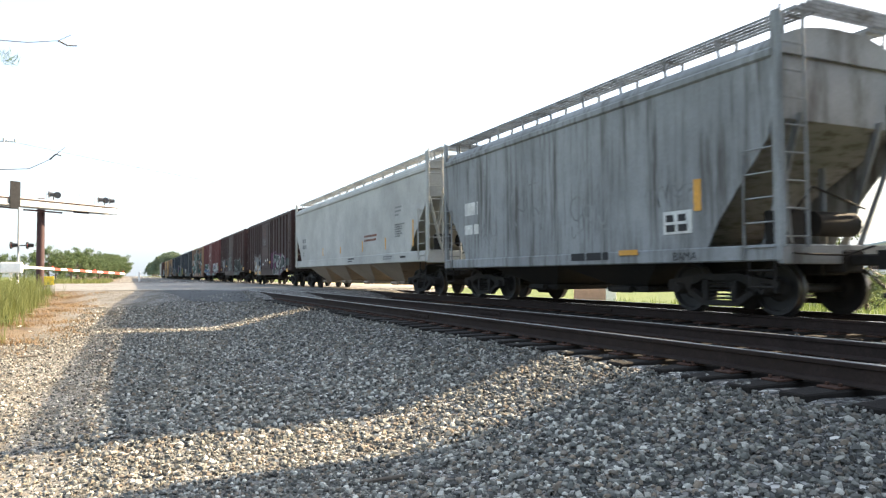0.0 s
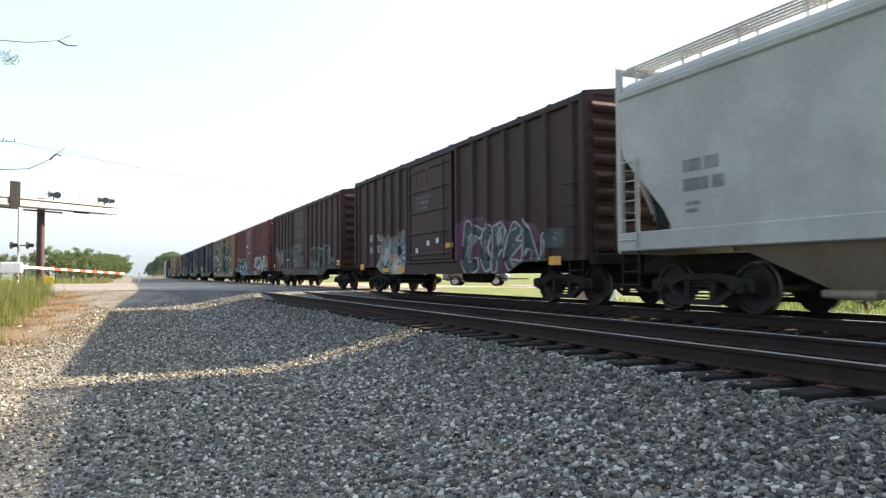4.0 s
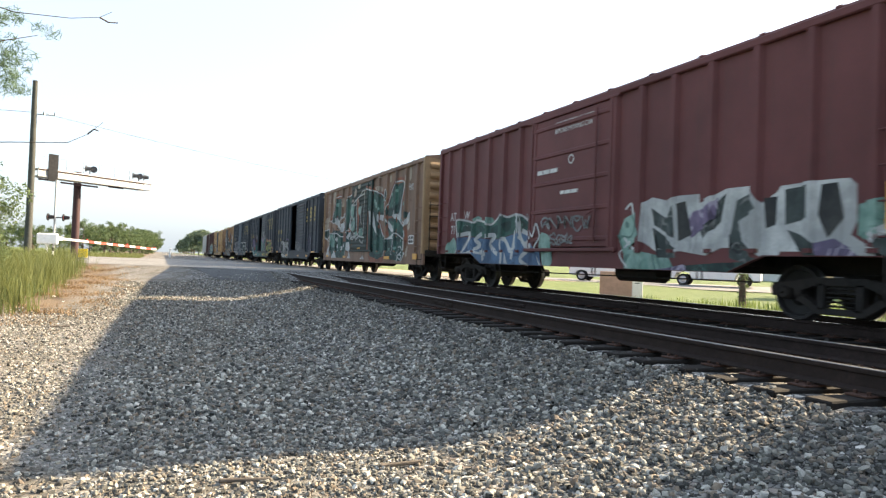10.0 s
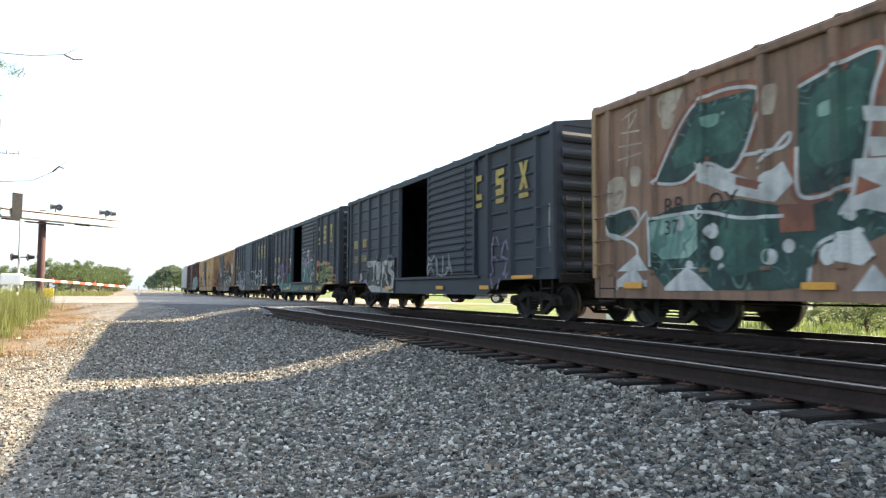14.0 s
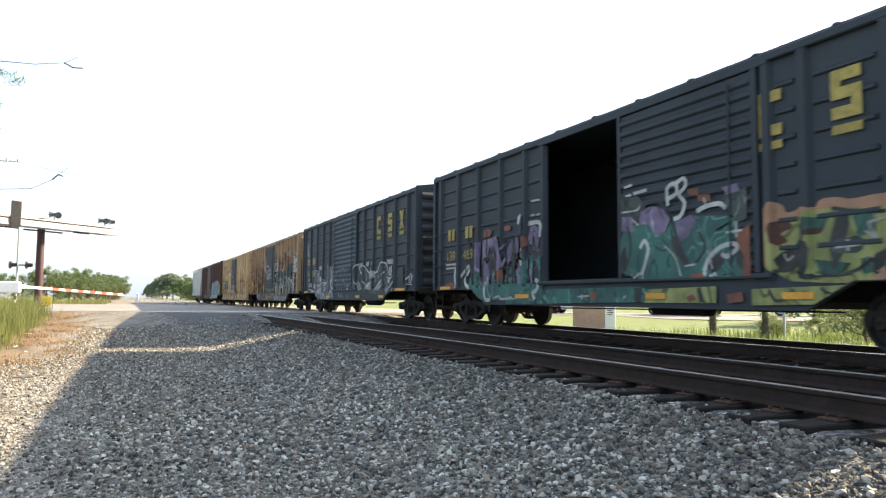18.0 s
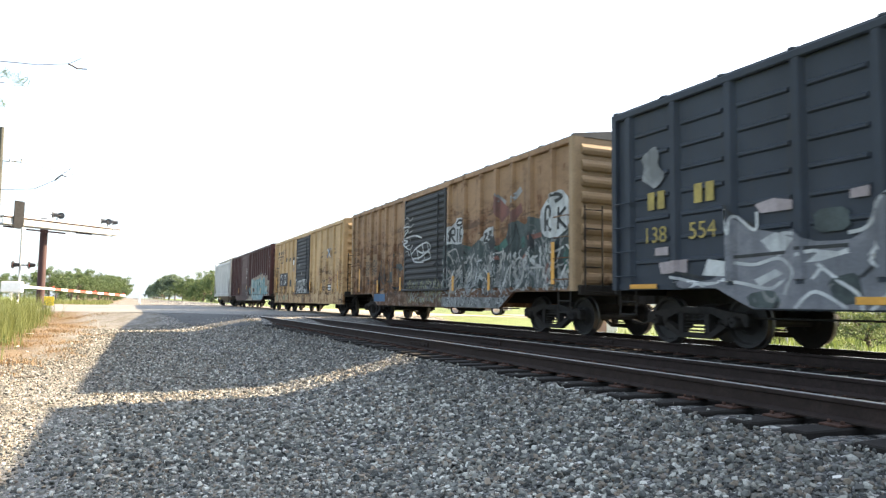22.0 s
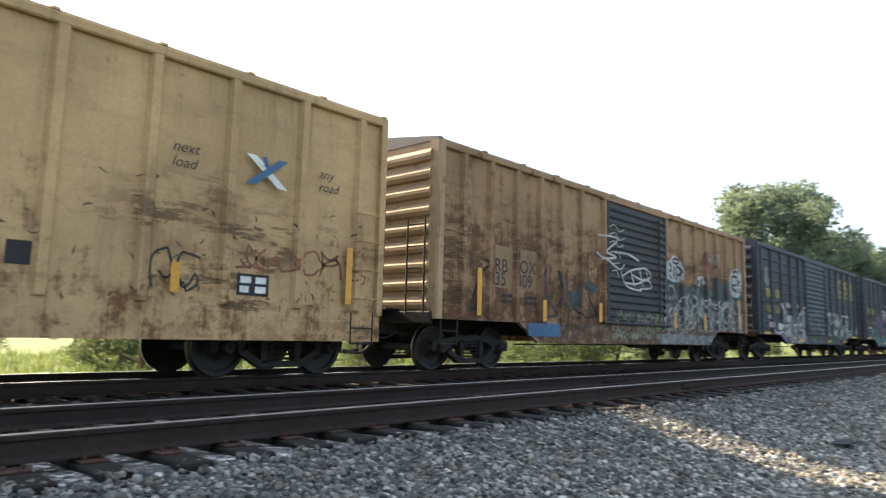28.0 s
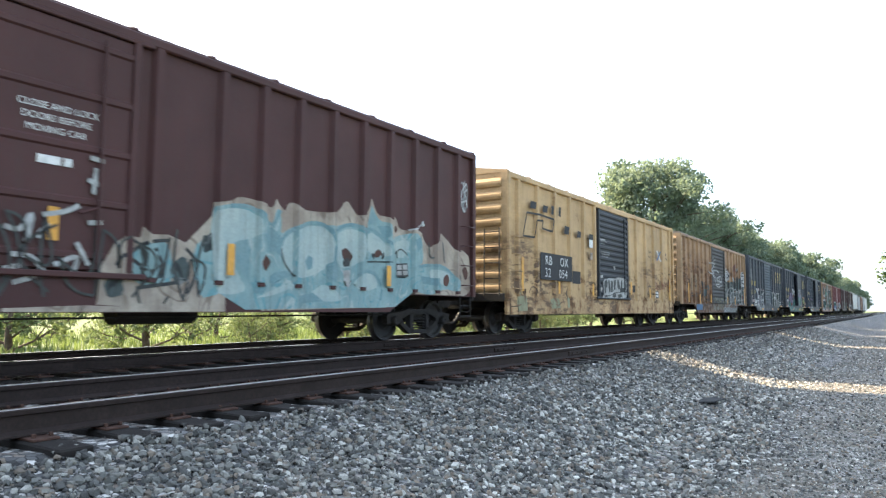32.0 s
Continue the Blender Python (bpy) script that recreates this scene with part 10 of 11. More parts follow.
# bushes in the field
BUSH = [tree_meshes(s, 1.7, 1.0, 3000, 0.055, 0.02, LEAF2, 8) for s in (31, 32, 33)]
for i in range(46):
    a = radians(rng.choice((rng.uniform(-66, -8), rng.uniform(-66, -20), rng.uniform(8, 44))))
    d = rng.uniform(22, 36)
    x, y = d * math.cos(a), d * math.sin(a)
    if x < 15 or (y > 8 and 0.772 * (x - 31) + 0.635 * (y - 32) > -3.5):
        continue
    plant("bush", BUSH[i % 3], x, y, rng.uniform(0, 360), rng.uniform(0.35, 0.75) if y > -6 else rng.uniform(0.7, 1.35), "leafy green bush in the sunny field", "bushes in the field")
for i in range(16):
    plant("bush", BUSH[i % 3], rng.uniform(17.5, 20), -12 - i * 3.1 + rng.uniform(-1, 1), rng.uniform(0, 360), rng.uniform(0.7, 1.3), "leafy green bush in the sunny field", "bushes in the field")


# ---- grass ----
def blades(points, h0, h1, width, seed, lean=0.35):
    """One bent blade for each point."""
    rng = np.random.default_rng(seed)
    p = np.asarray(points, float)
    n = len(p)
    a, h = rng.uniform(0, 2 * np.pi, n), rng.uniform(h0, h1, n)
    w = width * rng.uniform(0.6, 1.3, n)
    dx, dy = np.cos(a), np.sin(a)
    ln = h * rng.normal(0, lean, n)
    z = height(p[:, 0], p[:, 1]) - 0.01
    base = np.stack([p[:, 0], p[:, 1], z], -1)
    side = np.stack([-dy * w, dx * w, 0 * w], -1)
    mid = base + np.stack([dx * ln * 0.35, dy * ln * 0.35, h * 0.6], -1)
    top = base + np.stack([dx * ln, dy * ln, h], -1)
    co = np.stack([base - side, base + side, mid + side * 0.7, mid - side * 0.7, top + side * 0.08, top - side * 0.08], 1).reshape(-1, 3)
    k = 6 * np.arange(n)[:, None]
    return co, np.concatenate([k + np.array([[0, 1, 2, 3]]), k + np.array([[3, 2, 4, 5]])])


def scatter(n, x0, x1, y0, y1, seed, keep=None, clump=0.0):
    rng = np.random.default_rng(seed)
    x, y = rng.uniform(x0, x1, n), rng.uniform(y0, y1, n)
    if clump:
        x, y = x + 0.3 * np.sin(x * 3.1 + y * 1.7) * clump, y + 0.3 * np.sin(y * 2.3 - x) * clump
    if keep is not None:
        k = keep(x, y)
        x, y = x[k], y[k]
    return np.stack([x, y], -1)


off_road = lambda x, y: road_side(x, y) < -1.0
tagged(new("field_grass", raw_mesh("field_grass", *blades(scatter(36000, 13.2, 34, -45, 26, 1, lambda x, y: (y < 26 - (x - 13) * 0.35) & (0.772 * (x - 31) + 0.635 * (y - 32) < -4.5), 1.0), 0.12, 0.42, 0.018, 2), [BLADE])), "sunlit yellow-green field grass behind the tracks", "grass", kind="stuff")
tagged(new("tall_weeds", raw_mesh("tall_weeds", *blades(scatter(34000, -8.5, -2.6, 16, 42, 3, lambda x, y: (x < -3.0 - 0.035 * (y - 16) + 0.5 * np.sin(y) * np.sin(2.3 * y + x) + 0.5 * np.sin(x * 37 + y * 91)) & off_road(x, y), 1.0), 0.25, 1.2, 0.007, 4, 0.4), [WEED])), "tall green weeds beside the gravel lane", "weeds", kind="stuff")
tagged(new("dry_grass", raw_mesh("dry_grass", *blades(scatter(26000, -7.0, -0.8, 14.5, 40, 5, lambda x, y: (x < -1.3 - 0.5 * np.sin(y * 0.7) * np.sin(y * 0.31) + 0.5 * np.sin(x * 53 + y * 71)) & (np.sin(x * 1.3 + y * 0.4) * np.sin(y * 0.9 - x) > -0.45) & off_road(x, y), 1.0), 0.03, 0.13, 0.007, 6, 1.3), [STRAW])), "short dry brown grass at the lane's edge", "grass", kind="stuff")
tagged(new("verge_grass", raw_mesh("verge_grass", *blades(scatter(14000, -24, -2.0, 60, 112, 7, lambda x, y: road_side(x, y) > 25), 0.15, 0.6, 0.02, 8), [WEED])), "rough green grass past the road", "grass", kind="stuff")
FINE = tree_meshes(41, 2.2, 1.2, 11000, 0.032, 0.02, LEAF2)
plant("bush", FINE, -5.3, 20.5, 10, 1.15, "leafy bush among tall weeds by the lane", "bushes by the lane")
plant("bush", FINE, -6.2, 24.5, 120, 1.4, "leafy bush among tall weeds by the lane", "bushes by the lane")
for x, y, turn, k in ((-4.9, 16.6, 60, 0.8), (-5.4, 17.6, 200, 1.0), (-5.0, 18.4, 300, 0.75), (-4.7, 19.6, 20, 0.6), (-5.7, 19.0, 150, 1.2), (-5.3, 22.6, 250, 0.9), (-6.4, 21.4, 80, 1.5)):
    plant("bush", FINE, x, y, turn, k, "leafy green bush in rough weeds by the lane", "bushes by the lane")

# ---- pine beside the lane, with low boughs and bare twigs over it ----
pine = thing("pine_tree", "pine with grey bark, bare twigs and long-needled boughs", "tree", at=pose(-6.2, 15.0, ground_at(-6.2, 15.0)))
m = M()
m.tube([(0, 0, -0.2), (0.1, 0.1, 4), (0.05, -0.1, 8), (0.2, 0, 13)], [0.24, 0.2, 0.16, 0.05], 10)
for pts in ([(0.1, 0, 5.2), (1.8, 0.2, 5.5), (3.0, 0.4, 5.3), (3.8, 0.5, 5.6)], [(0.1, 0, 4.4), (1.7, 0.6, 4.9), (3.2, 0.5, 4.6)], [(0.1, 0.1, 6.1), (1.6, 0.3, 6.0), (3.3, 0.4, 5.7)]):
    m.tube(pts, [0.06, 0.03, 0.012, 0.006][:len(pts)], 6)
part("trunk", m, BARK, pine)
tw = M()
for pts in ([(0.1, 0, 5.0), (1.5, -2.5, 5.2), (3.2, -4.3, 4.8), (4.3, -4.5, 4.52), (4.95, -4.5, 4.55), (5.3, -4.5, 4.62), (5.45, -4.5, 4.72)],
            [(0.1, 0, 2.9), (1.5, -2.5, 2.7), (3.2, -4.3, 2.7), (4.3, -4.5, 2.8), (4.98, -4.5, 2.86), (5.22, -4.5, 3.0), (5.4, -4.5, 3.18)],
            [(5.22, -4.5, 3.0), (5.3, -4.6, 3.06), (5.36, -4.6, 3.04)], [(5.3, -4.5, 4.62), (5.4, -4.4, 4.6), (5.52, -4.4, 4.61)]):
    tw.tube(pts, [max(0.0035, 0.012 - 0.0018 * i) for i in range(len(pts))], 5)
part("bare_twig", tw, BARK, pine)
nrng = np.random.default_rng(9)
cl = [(3.95 - 1.2 * nrng.random() ** 0.6, 0.5 + nrng.normal(0, 0.35), 5.15 + nrng.uniform(-0.8, 0.8), nrng.uniform(0.1, 0.24)) for _ in range(46)] + [(nrng.uniform(-1.8, 1.4), nrng.normal(0, 1.2), 7 + nrng.uniform(0, 6), nrng.uniform(0.5, 0.9)) for _ in range(30)]
co, f = leaf_cloud(nrng, cl, 42000, 0.085, 0.8, 0.07)
part("needles", raw_mesh("needles", co, f, [NEEDLE]), None, pine)


# ---- road crossing: cantilever signal, gate, small posts ----
def flasher(m_black, m_lens, x, y, z, face, r=0.17):
    """A round lamp with its black disc and hood, facing along face (a unit vector in plan)."""
    d = Vector((face[0], face[1], 0)).normalized()
    p = Vector((x, y, z))
    m_black.tube([tuple(p - d * 0.05), tuple(p)], 0.24, 18)
    m_black.tube([tuple(p + d * 0.02), tuple(p + d * 0.32)], [r + 0.03, r * 0.95], 14, caps=False)
    m_lens.tube([tuple(p), tuple(p + d * 0.03)], r, 14)


MX, MY = -5.9, 57.6
A1 = Vector((-8.9, 53.6, 0))
B1 = Vector((-1.2, 60.2, 0))
ad = (B1 - A1).normalized()
an = Vector((-ad.y, ad.x, 0))
sig = thing("cantilever_signal", "railway crossing signal, pale arm with lamps on a maroon mast", "crossing signal", at=pose(0, 0, 0))
m = M()
m.tube([(MX, MY, ground_at(MX, MY) - 0.1), (MX, MY, 6.4)], [0.27, 0.25], 16)
m.cbox(MX - 0.4, MX + 0.4, MY - 0.4, MY + 0.4, ground_at(MX, MY) - 0.05, ground_at(MX, MY) + 0.12, 0.04)
part("mast", m, MASTPAINT, sig, "dark maroon steel mast")
m = M()
for s in (-0.42, 0.42):
    for z in (5.6, 6.1):
        m.tube([tuple(A1 + ad * 0.9 + an * s + Vector((0, 0, z))), tuple(B1 + an * s + Vector((0, 0, z)))], 0.07, 6)
for k in range(15):
    q = A1 + ad * 0.9 + (B1 - A1 - ad * 0.9) * (k / 14)
    for s in (-0.42, 0.42):
        m.tube([tuple(q + an * s + Vector((0, 0, 5.6))), tuple(q + an * s + Vector((0, 0, 6.1)))], 0.04, 5)
    m.tube([tuple(q - an * 0.42 + Vector((0, 0, 5.6))), tuple(q + an * 0.42 + Vector((0, 0, 5.6)))], 0.04, 5)
    if k < 14:
        q2 = A1 + ad * 0.9 + (B1 - A1 - ad * 0.9) * ((k + 1) / 14)
        m.add([tuple(q + an * s + Vector((0, 0, 6.12))) for s in (-0.45, 0.45)] + [tuple(q2 + an * s + Vector((0, 0, 6.12))) for s in (0.45, -0.45)], [(0, 1, 2, 3)])
        m.add([tuple(q - an * 0.44 + Vector((0, 0, z))) for z in (5.62, 5.98)] + [tuple(q2 - an * 0.44 + Vector((0, 0, z))) for z in (5.98, 5.62)], [(0, 1, 2, 3)])
part("arm", m, GALV, sig, "pale aluminium walkway arm")
m = M()
for a, b, z in ((0.02, 0.16, 5.42), (0.2, 0.52, 5.36), (0.62, 0.76, 5.5)):
    m.tube([tuple(A1 + (B1 - A1) * (0.1 + 0.9 * a) + Vector((0, 0, z))), tuple(A1 + (B1 - A1) * (0.1 + 0.9 * b) + Vector((0, 0, z)))], 0.06, 6)
m.tube([tuple(A1 + ad * 0.9 - an * 0.47 + Vector((0, 0, 6.06))), tuple(B1 - an * 0.47 + Vector((0, 0, 6.06)))], 0.035, 6)
part("support_beam", m, MASTPAINT, sig)
m = M()
for k in range(8):
    q = A1 + ad * 0.9 + (B1 - A1 - ad * 0.9) * (k / 7)
    m.tube([tuple(q + an * 0.45 + Vector((0, 0, 6.1))), tuple(q + an * 0.45 + Vector((0, 0, 7.1)))], 0.02, 5)
for z in (6.6, 7.1):
    m.tube([tuple(A1 + ad * 0.9 + an * 0.45 + Vector((0, 0, z))), tuple(B1 + an * 0.45 + Vector((0, 0, z)))], 0.016, 5)
part("handrail", m, GALV, sig)
ln = M()
for t, face in ((0.47, 1), (0.53, -1), (0.87, 1), (0.93, -1), (0.97, 1)):
    q = A1 + (B1 - A1) * t
    fl = M()
    flasher(fl, ln, q.x, q.y, 6.62, tuple(((-an if face > 0 else an) + ad * 0.9)[:2]), 0.14)
    part("lamp_unit", fl, LAMPGREY, sig, "grey lamp disc with hood")
fl = M()
for t in (0.5, 0.92):
    q = A1 + (B1 - A1) * t
    fl.tube([(q.x, q.y, 6.1), (q.x, q.y, 6.65)], 0.04, 6)
    fl.tube([tuple(q - ad * 0.5 + Vector((0, 0, 6.62))), tuple(q + ad * 0.5 + Vector((0, 0, 6.62)))], 0.03, 6)
part("lamp_bracket", fl, DARKP, sig)
part("lens", ln, GALV, sig, "unlit pale lenses")
q = A1 + ad * 1.9
m = M()
for z0, z1 in ((5.3, 7.2),):
    c = [q + ad * s + an * -0.5 for s in (-0.35, 0.35)]
    m.add([(c[0].x, c[0].y, z0), (c[1].x, c[1].y, z0), (c[1].x, c[1].y, z1), (c[0].x, c[0].y, z1)], [(0, 1, 2, 3)])
    c2 = [v - an * 0.05 for v in c]
    m.add([(c2[0].x, c2[0].y, z0), (c2[1].x, c2[1].y, z0), (c2[1].x, c2[1].y, z1), (c2[0].x, c2[0].y, z1)], [(3, 2, 1, 0)])
part("sign_board", m, MATTE, sig, "dark back of a sign board")

gate = thing("crossing_gate", "lowered red-and-white crossing gate with white machine box", "crossing gate", at=pose(0, 0, 0))
gx, gy = -6.55, 51.8
g0 = ground_at(gx, gy)
m = M()
m.tube([(gx, gy, g0 - 0.05), (gx, gy, 5.2)], 0.06, 10)
m.lathe("z", (gx, gy, 0), [(g0, 0.25), (g0 + 0.2, 0.22), (g0 + 0.25, 0.08)], 12)
part("mast", m, GALV, gate)
m = M()
m.cbox(gx - 0.95, gx + 0.25, gy - 0.35, gy + 0.35, g0 + 1.05, g0 + 1.75, 0.06)
m.tube([(gx - 0.4, gy, g0), (gx - 0.4, gy, g0 + 1.1)], 0.09, 8)
part("gate_machine", m, WHITEP, gate, "white gate machine box")
fl, ln = M(), M()
for s in (-0.35, 0.55):
    flasher(fl, ln, gx + s, gy - 0.15, 2.72, (0.98, -0.2), 0.12)
fl.tube([(gx - 0.45, gy, 2.72), (gx + 0.65, gy, 2.72)], 0.04, 8)
part("lamp_unit", fl, DARKP, gate, "black lamp discs with hoods")
part("lens", ln, REDLAMP, gate, "red lit lenses")
ga, gb = Vector((gx + 0.1, gy, 1.35)), Vector((-0.3, 57.1, 0.86))
gd = (gb - ga).normalized()
n_st = 17
for k in range(n_st):
    p, q = ga + (gb - ga) * (k / n_st), ga + (gb - ga) * ((k + 1) / n_st)
    m = M()
    h = 0.075 if k else 0.12
    w = Vector((-gd.y, gd.x, 0)) * 0.025
    vs = [tuple(v + s * w + Vector((0, 0, e))) for v in (p, q) for s in (-1, 1) for e in (-h, h)]
    m.add(vs, [(0, 1, 3, 2), (4, 6, 7, 5), (0, 4, 5, 1), (2, 3, 7, 6), (1, 5, 7, 3), (0, 2, 6, 4)])
    part("arm_stripe", m, WHITEP if k % 2 == 0 or k < 4 else REDP, gate)
ln = M()
for t in (0.28, 0.68, 0.98):
    p = ga + (gb - ga) * t
    ln.tube([(p.x, p.y, p.z + 0.07), (p.x, p.y, p.z + 0.19)], 0.055, 10)
part("arm_lamp", ln, REDP, gate, "red arm lamps")

sg = thing("yellow_sign", "small square yellow sign on a short post", "sign", at=pose(-5.05, 54.5, ground_at(-5.05, 54.5)))
part("board", M().cbox(-0.3, 0.3, -0.02, 0.02, 0.2, 0.82, 0.01), YELP, sg)
part("post", M().tube([(0, 0.05, -0.1), (0, 0.05, 0.75)], 0.03, 6), GALV, sg)
dl = thing("marker_post", "thin white marker post with dark bands in the weeds", "post", at=pose(-4.9, 38.6, ground_at(-4.9, 38.6)))
m = M()
for k in range(6):
    m.tube([(0, 0, 0.15 * k * 1.2 - 0.05), (0, 0, 0.15 * (k + 1) * 1.2 - 0.05)], 0.045, 8, k % 2)
part("post", m, [WHITEP, DARKP], dl)
ml = thing("marker_post", "white marker post by the track", "post", at=pose(1.2, 98, ground_at(1.2, 98)))
part("post", M().cbox(-0.12, 0.12, -0.05, 0.05, -0.1, 1.2, 0.02), WHITEP, ml)

# ---- poles and wires ----
pl = thing("utility_pole", "weathered grey wooden utility pole with wires", "utility pole", at=pose(-6.9, 44.5, ground_at(-6.9, 44.5)))
part("pole", M().tube([(0, 0, -0.3), (0.02, 0, 5), (0, 0, 10.2)], [0.2, 0.17, 0.13], 12), POLEWOOD, pl)
m = M()
m.tube([(-0.1, -0.05, 8.3), (1.1, 0.1, 8.35)], 0.03, 6)
for x in (-0.1, 0.5, 1.05):
    m.tube([(x, 0, 8.3), (x, 0, 8.5)], 0.05, 8)
part("bracket", m, GALV, pl)
m = M()
for a, b, sag in (((-0.1, 0, 8.4), (-40, -18, 7.2), 0.8), ((0.5, 0, 8.4), (60, 60, 12.5), 1.5)):
    pts = [tuple(Vector(a).lerp(Vector(b), t / 14) - Vector((0, 0, sag * 4 * (t / 14) * (1 - t / 14)))) for t in range(15)]
    m.tube(pts, 0.012, 5)
part("wire", m, DARKP, pl)

sp = thing("utility_pole", "tall dark wooden pole with two crossarms", "utility pole", at=pose(36, -2.2, ground_at(36, -2.2)))
part("pole", M().tube([(0, 0, -0.3), (0, 0, 13.0)], [0.16, 0.1], 10), POLEWOOD, sp)
m = M()
for z in (8.2, 7.1):
    m.cbox(-0.06, 0.06, -0.8, 0.8, z, z + 0.1, 0.02)
    for y in (-0.7, -0.3, 0.3, 0.7):
        m.tube([(0, y, z + 0.1), (0, y, z + 0.28)], 0.04, 8)
m.tube([(0.2, 0.3, 6.0), (0.2, 0.3, 6.8)], 0.2, 12)
part("crossarm", m, DARKP, sp)
tp = thing("sign_post", "thick pale post with a broad beam on top", "sign post", at=pose(36, 1.1, ground_at(36, 1.1)))
part("post", M().cbox(-0.2, 0.2, -0.22, 0.22, -0.3, 10.9, 0.03), GALV, tp)
part("beam", M().cbox(-0.2, 0.2, -1.4, 2.6, 10.9, 11.6, 0.04), GALV, tp)

# ---- field side: cabinet, sign, post, vehicles, buildings ----
cb = thing("utility_cabinet", "low pinkish concrete cabinet with a white end panel", "cabinet", at=pose(20.6, 27.4, ground_at(20.6, 27.4) + 0.0, 0, 0, -36))
part("body", M().cbox(-0.95, 0.55, -0.5, 0.5, -0.3, 1.25, 0.03), PINK, cb)
part("panel", M().cbox(0.552, 1.05, -0.5, 0.5, -0.3, 1.25, 0.03), WHITEP, cb, "white panel")
m = M()
for k in range(4):
    m.box(0.66, 0.94 - 0.05 * (k % 2), -0.506, -0.503, 1.02 - 0.1 * k, 1.06 - 0.1 * k)
part("notice", m, DARKP, cb)
bs = thing("board_sign", "plain tan board on a thin grey post", "sign", at=pose(22.6, 18.3, ground_at(22.6, 18.3), 0, 0, -50))
part("post", M().tube([(0, 0, -0.2), (0, 0, 1.9)], 0.045, 8), GALV, bs)
part("board", M().cbox(-0.55, 0.55, -0.05, -0.01, 1.35, 1.9, 0.01), TAN, bs)
st = thing("vine_post", "dark stump overgrown with vines", "post", at=pose(22.3, 18.9, ground_at(22.3, 18.9)))
part("stump", M().tube([(0, 0, -0.2), (0.03, 0, 0.7), (0, 0.02, 1.35)], [0.16, 0.13, 0.1], 9), BARK, st)
co, f = leaf_cloud(np.random.default_rng(4), [(0, 0, 0.3 + 0.2 * k, 0.22) for k in range(6)], 420, 0.05)
part("vine", raw_mesh("vine", co, f, [LEAF]), None, st)
st2 = copy_thing(st, pose(21.4, 20.6, ground_at(21.4, 20.6), 0, 0, 90))


def vehicle(kind, label, x, y, turn, paintm, prof, glass, wheels, length, width):
    """A parked vehicle from its side outline; wheels: y places."""
    v = thing(kind, label, kind.split("_")[-1], "parked vehicles", "", pose(x, y, ground_at(x, y) + 0.03, 0, 0, turn))
    m = M()
    w = width / 2
    m.prism("x", prof, -w, w)
    part("body", m, paintm, v)
    for s in (-1, 1):
        for g in glass:
            m = M()
            m.prism("x", g, s * (w + 0.004), s * (w - 0.02))
            part("window", m, GLASSD, v)
        for wy in wheels:
            m = M()
            m.lathe("x", (0, wy, 0.36), [(s * (w - 0.24), 0.05), (s * (w - 0.24), 0.34), (s * (w - 0.2), 0.37), (s * (w - 0.02), 0.37), (s * (w + 0.02), 0.34), (s * (w + 0.02), 0.24)], 20)
            wh = part("wheel", m, TYRE, v)
            m = M()
            m.lathe("x", (0, wy, 0.36), [(s * (w + 0.018), 0.25), (s * (w - 0.03), 0.2), (s * (w + 0.0), 0.06), (s * (w + 0.0), 0.01)], 20)
            for k in range(6):
                a = k * math.pi / 3
                m.cbox(min(s * (w + 0.02), s * (w - 0.02)), max(s * (w + 0.02), s * (w - 0.02)), wy + 0.13 * math.cos(a) - 0.03, wy + 0.13 * math.cos(a) + 0.03, 0.36 + 0.13 * math.sin(a) - 0.03, 0.36 + 0.13 * math.sin(a) + 0.03, 0.005)
            part("rim", m, ALLOY, wh)
    m = M()
    m.cbox(-w - 0.002, -w + 0.14, length / 2 - 0.06, length / 2 + 0.012, 0.75, 1.0, 0.01)
    m.cbox(w - 0.14, w + 0.002, length / 2 - 0.06, length / 2 + 0.012, 0.75, 1.0, 0.01)
    part("tail_light", m, REDP, v, "red tail lights")
    return v


WHITECAR = plain("white_car_paint", (0.7, 0.7, 0.7), 0.3, 0, 0.05, 3, 0.0, 0.6)
DARKCAR = plain("dark_blue_car_paint", (0.03, 0.035, 0.05), 0.3, 0, 0.1, 3, 0.0, 0.6)
GREYCAR = plain("grey_car_paint", (0.16, 0.17, 0.18), 0.3, 0.4, 0.1, 3, 0.0, 0.6)
PICKUP = [(-2.8, 0.45), (-2.8, 0.95), (-2.7, 1.1), (-1.4, 1.18), (-0.75, 1.8), (0.75, 1.82), (0.9, 1.2), (2.75, 1.2), (2.8, 0.5), (2.3, 0.45), (2.15, 0.8), (1.75, 0.9), (1.35, 0.8), (1.2, 0.42), (-1.3, 0.42), (-1.45, 0.8), (-1.85, 0.9), (-2.25, 0.8), (-2.4, 0.42)]
SEDAN = [(-2.3, 0.35), (-2.33, 0.7), (-2.1, 0.88), (-1.1, 0.98), (-0.45, 1.42), (0.8, 1.45), (1.6, 1.02), (2.25, 0.98), (2.3, 0.45), (1.9, 0.35), (1.75, 0.66), (1.4, 0.74), (1.05, 0.66), (0.9, 0.3), (-1.0, 0.3), (-1.15, 0.66), (-1.5, 0.74), (-1.85, 0.66), (-2.0, 0.32)]
PW = [[(-1.2, 1.2), (-0.72, 1.7), (0.0, 1.72), (0.0, 1.2)], [(0.06, 1.2), (0.06, 1.72), (0.68, 1.72), (0.78, 1.2)]]
SW = [[(-0.95, 0.98), (-0.4, 1.36), (0.15, 1.38), (0.15, 0.98)], [(0.2, 0.98), (0.2, 1.38), (0.75, 1.38), (1.35, 1.0)]]
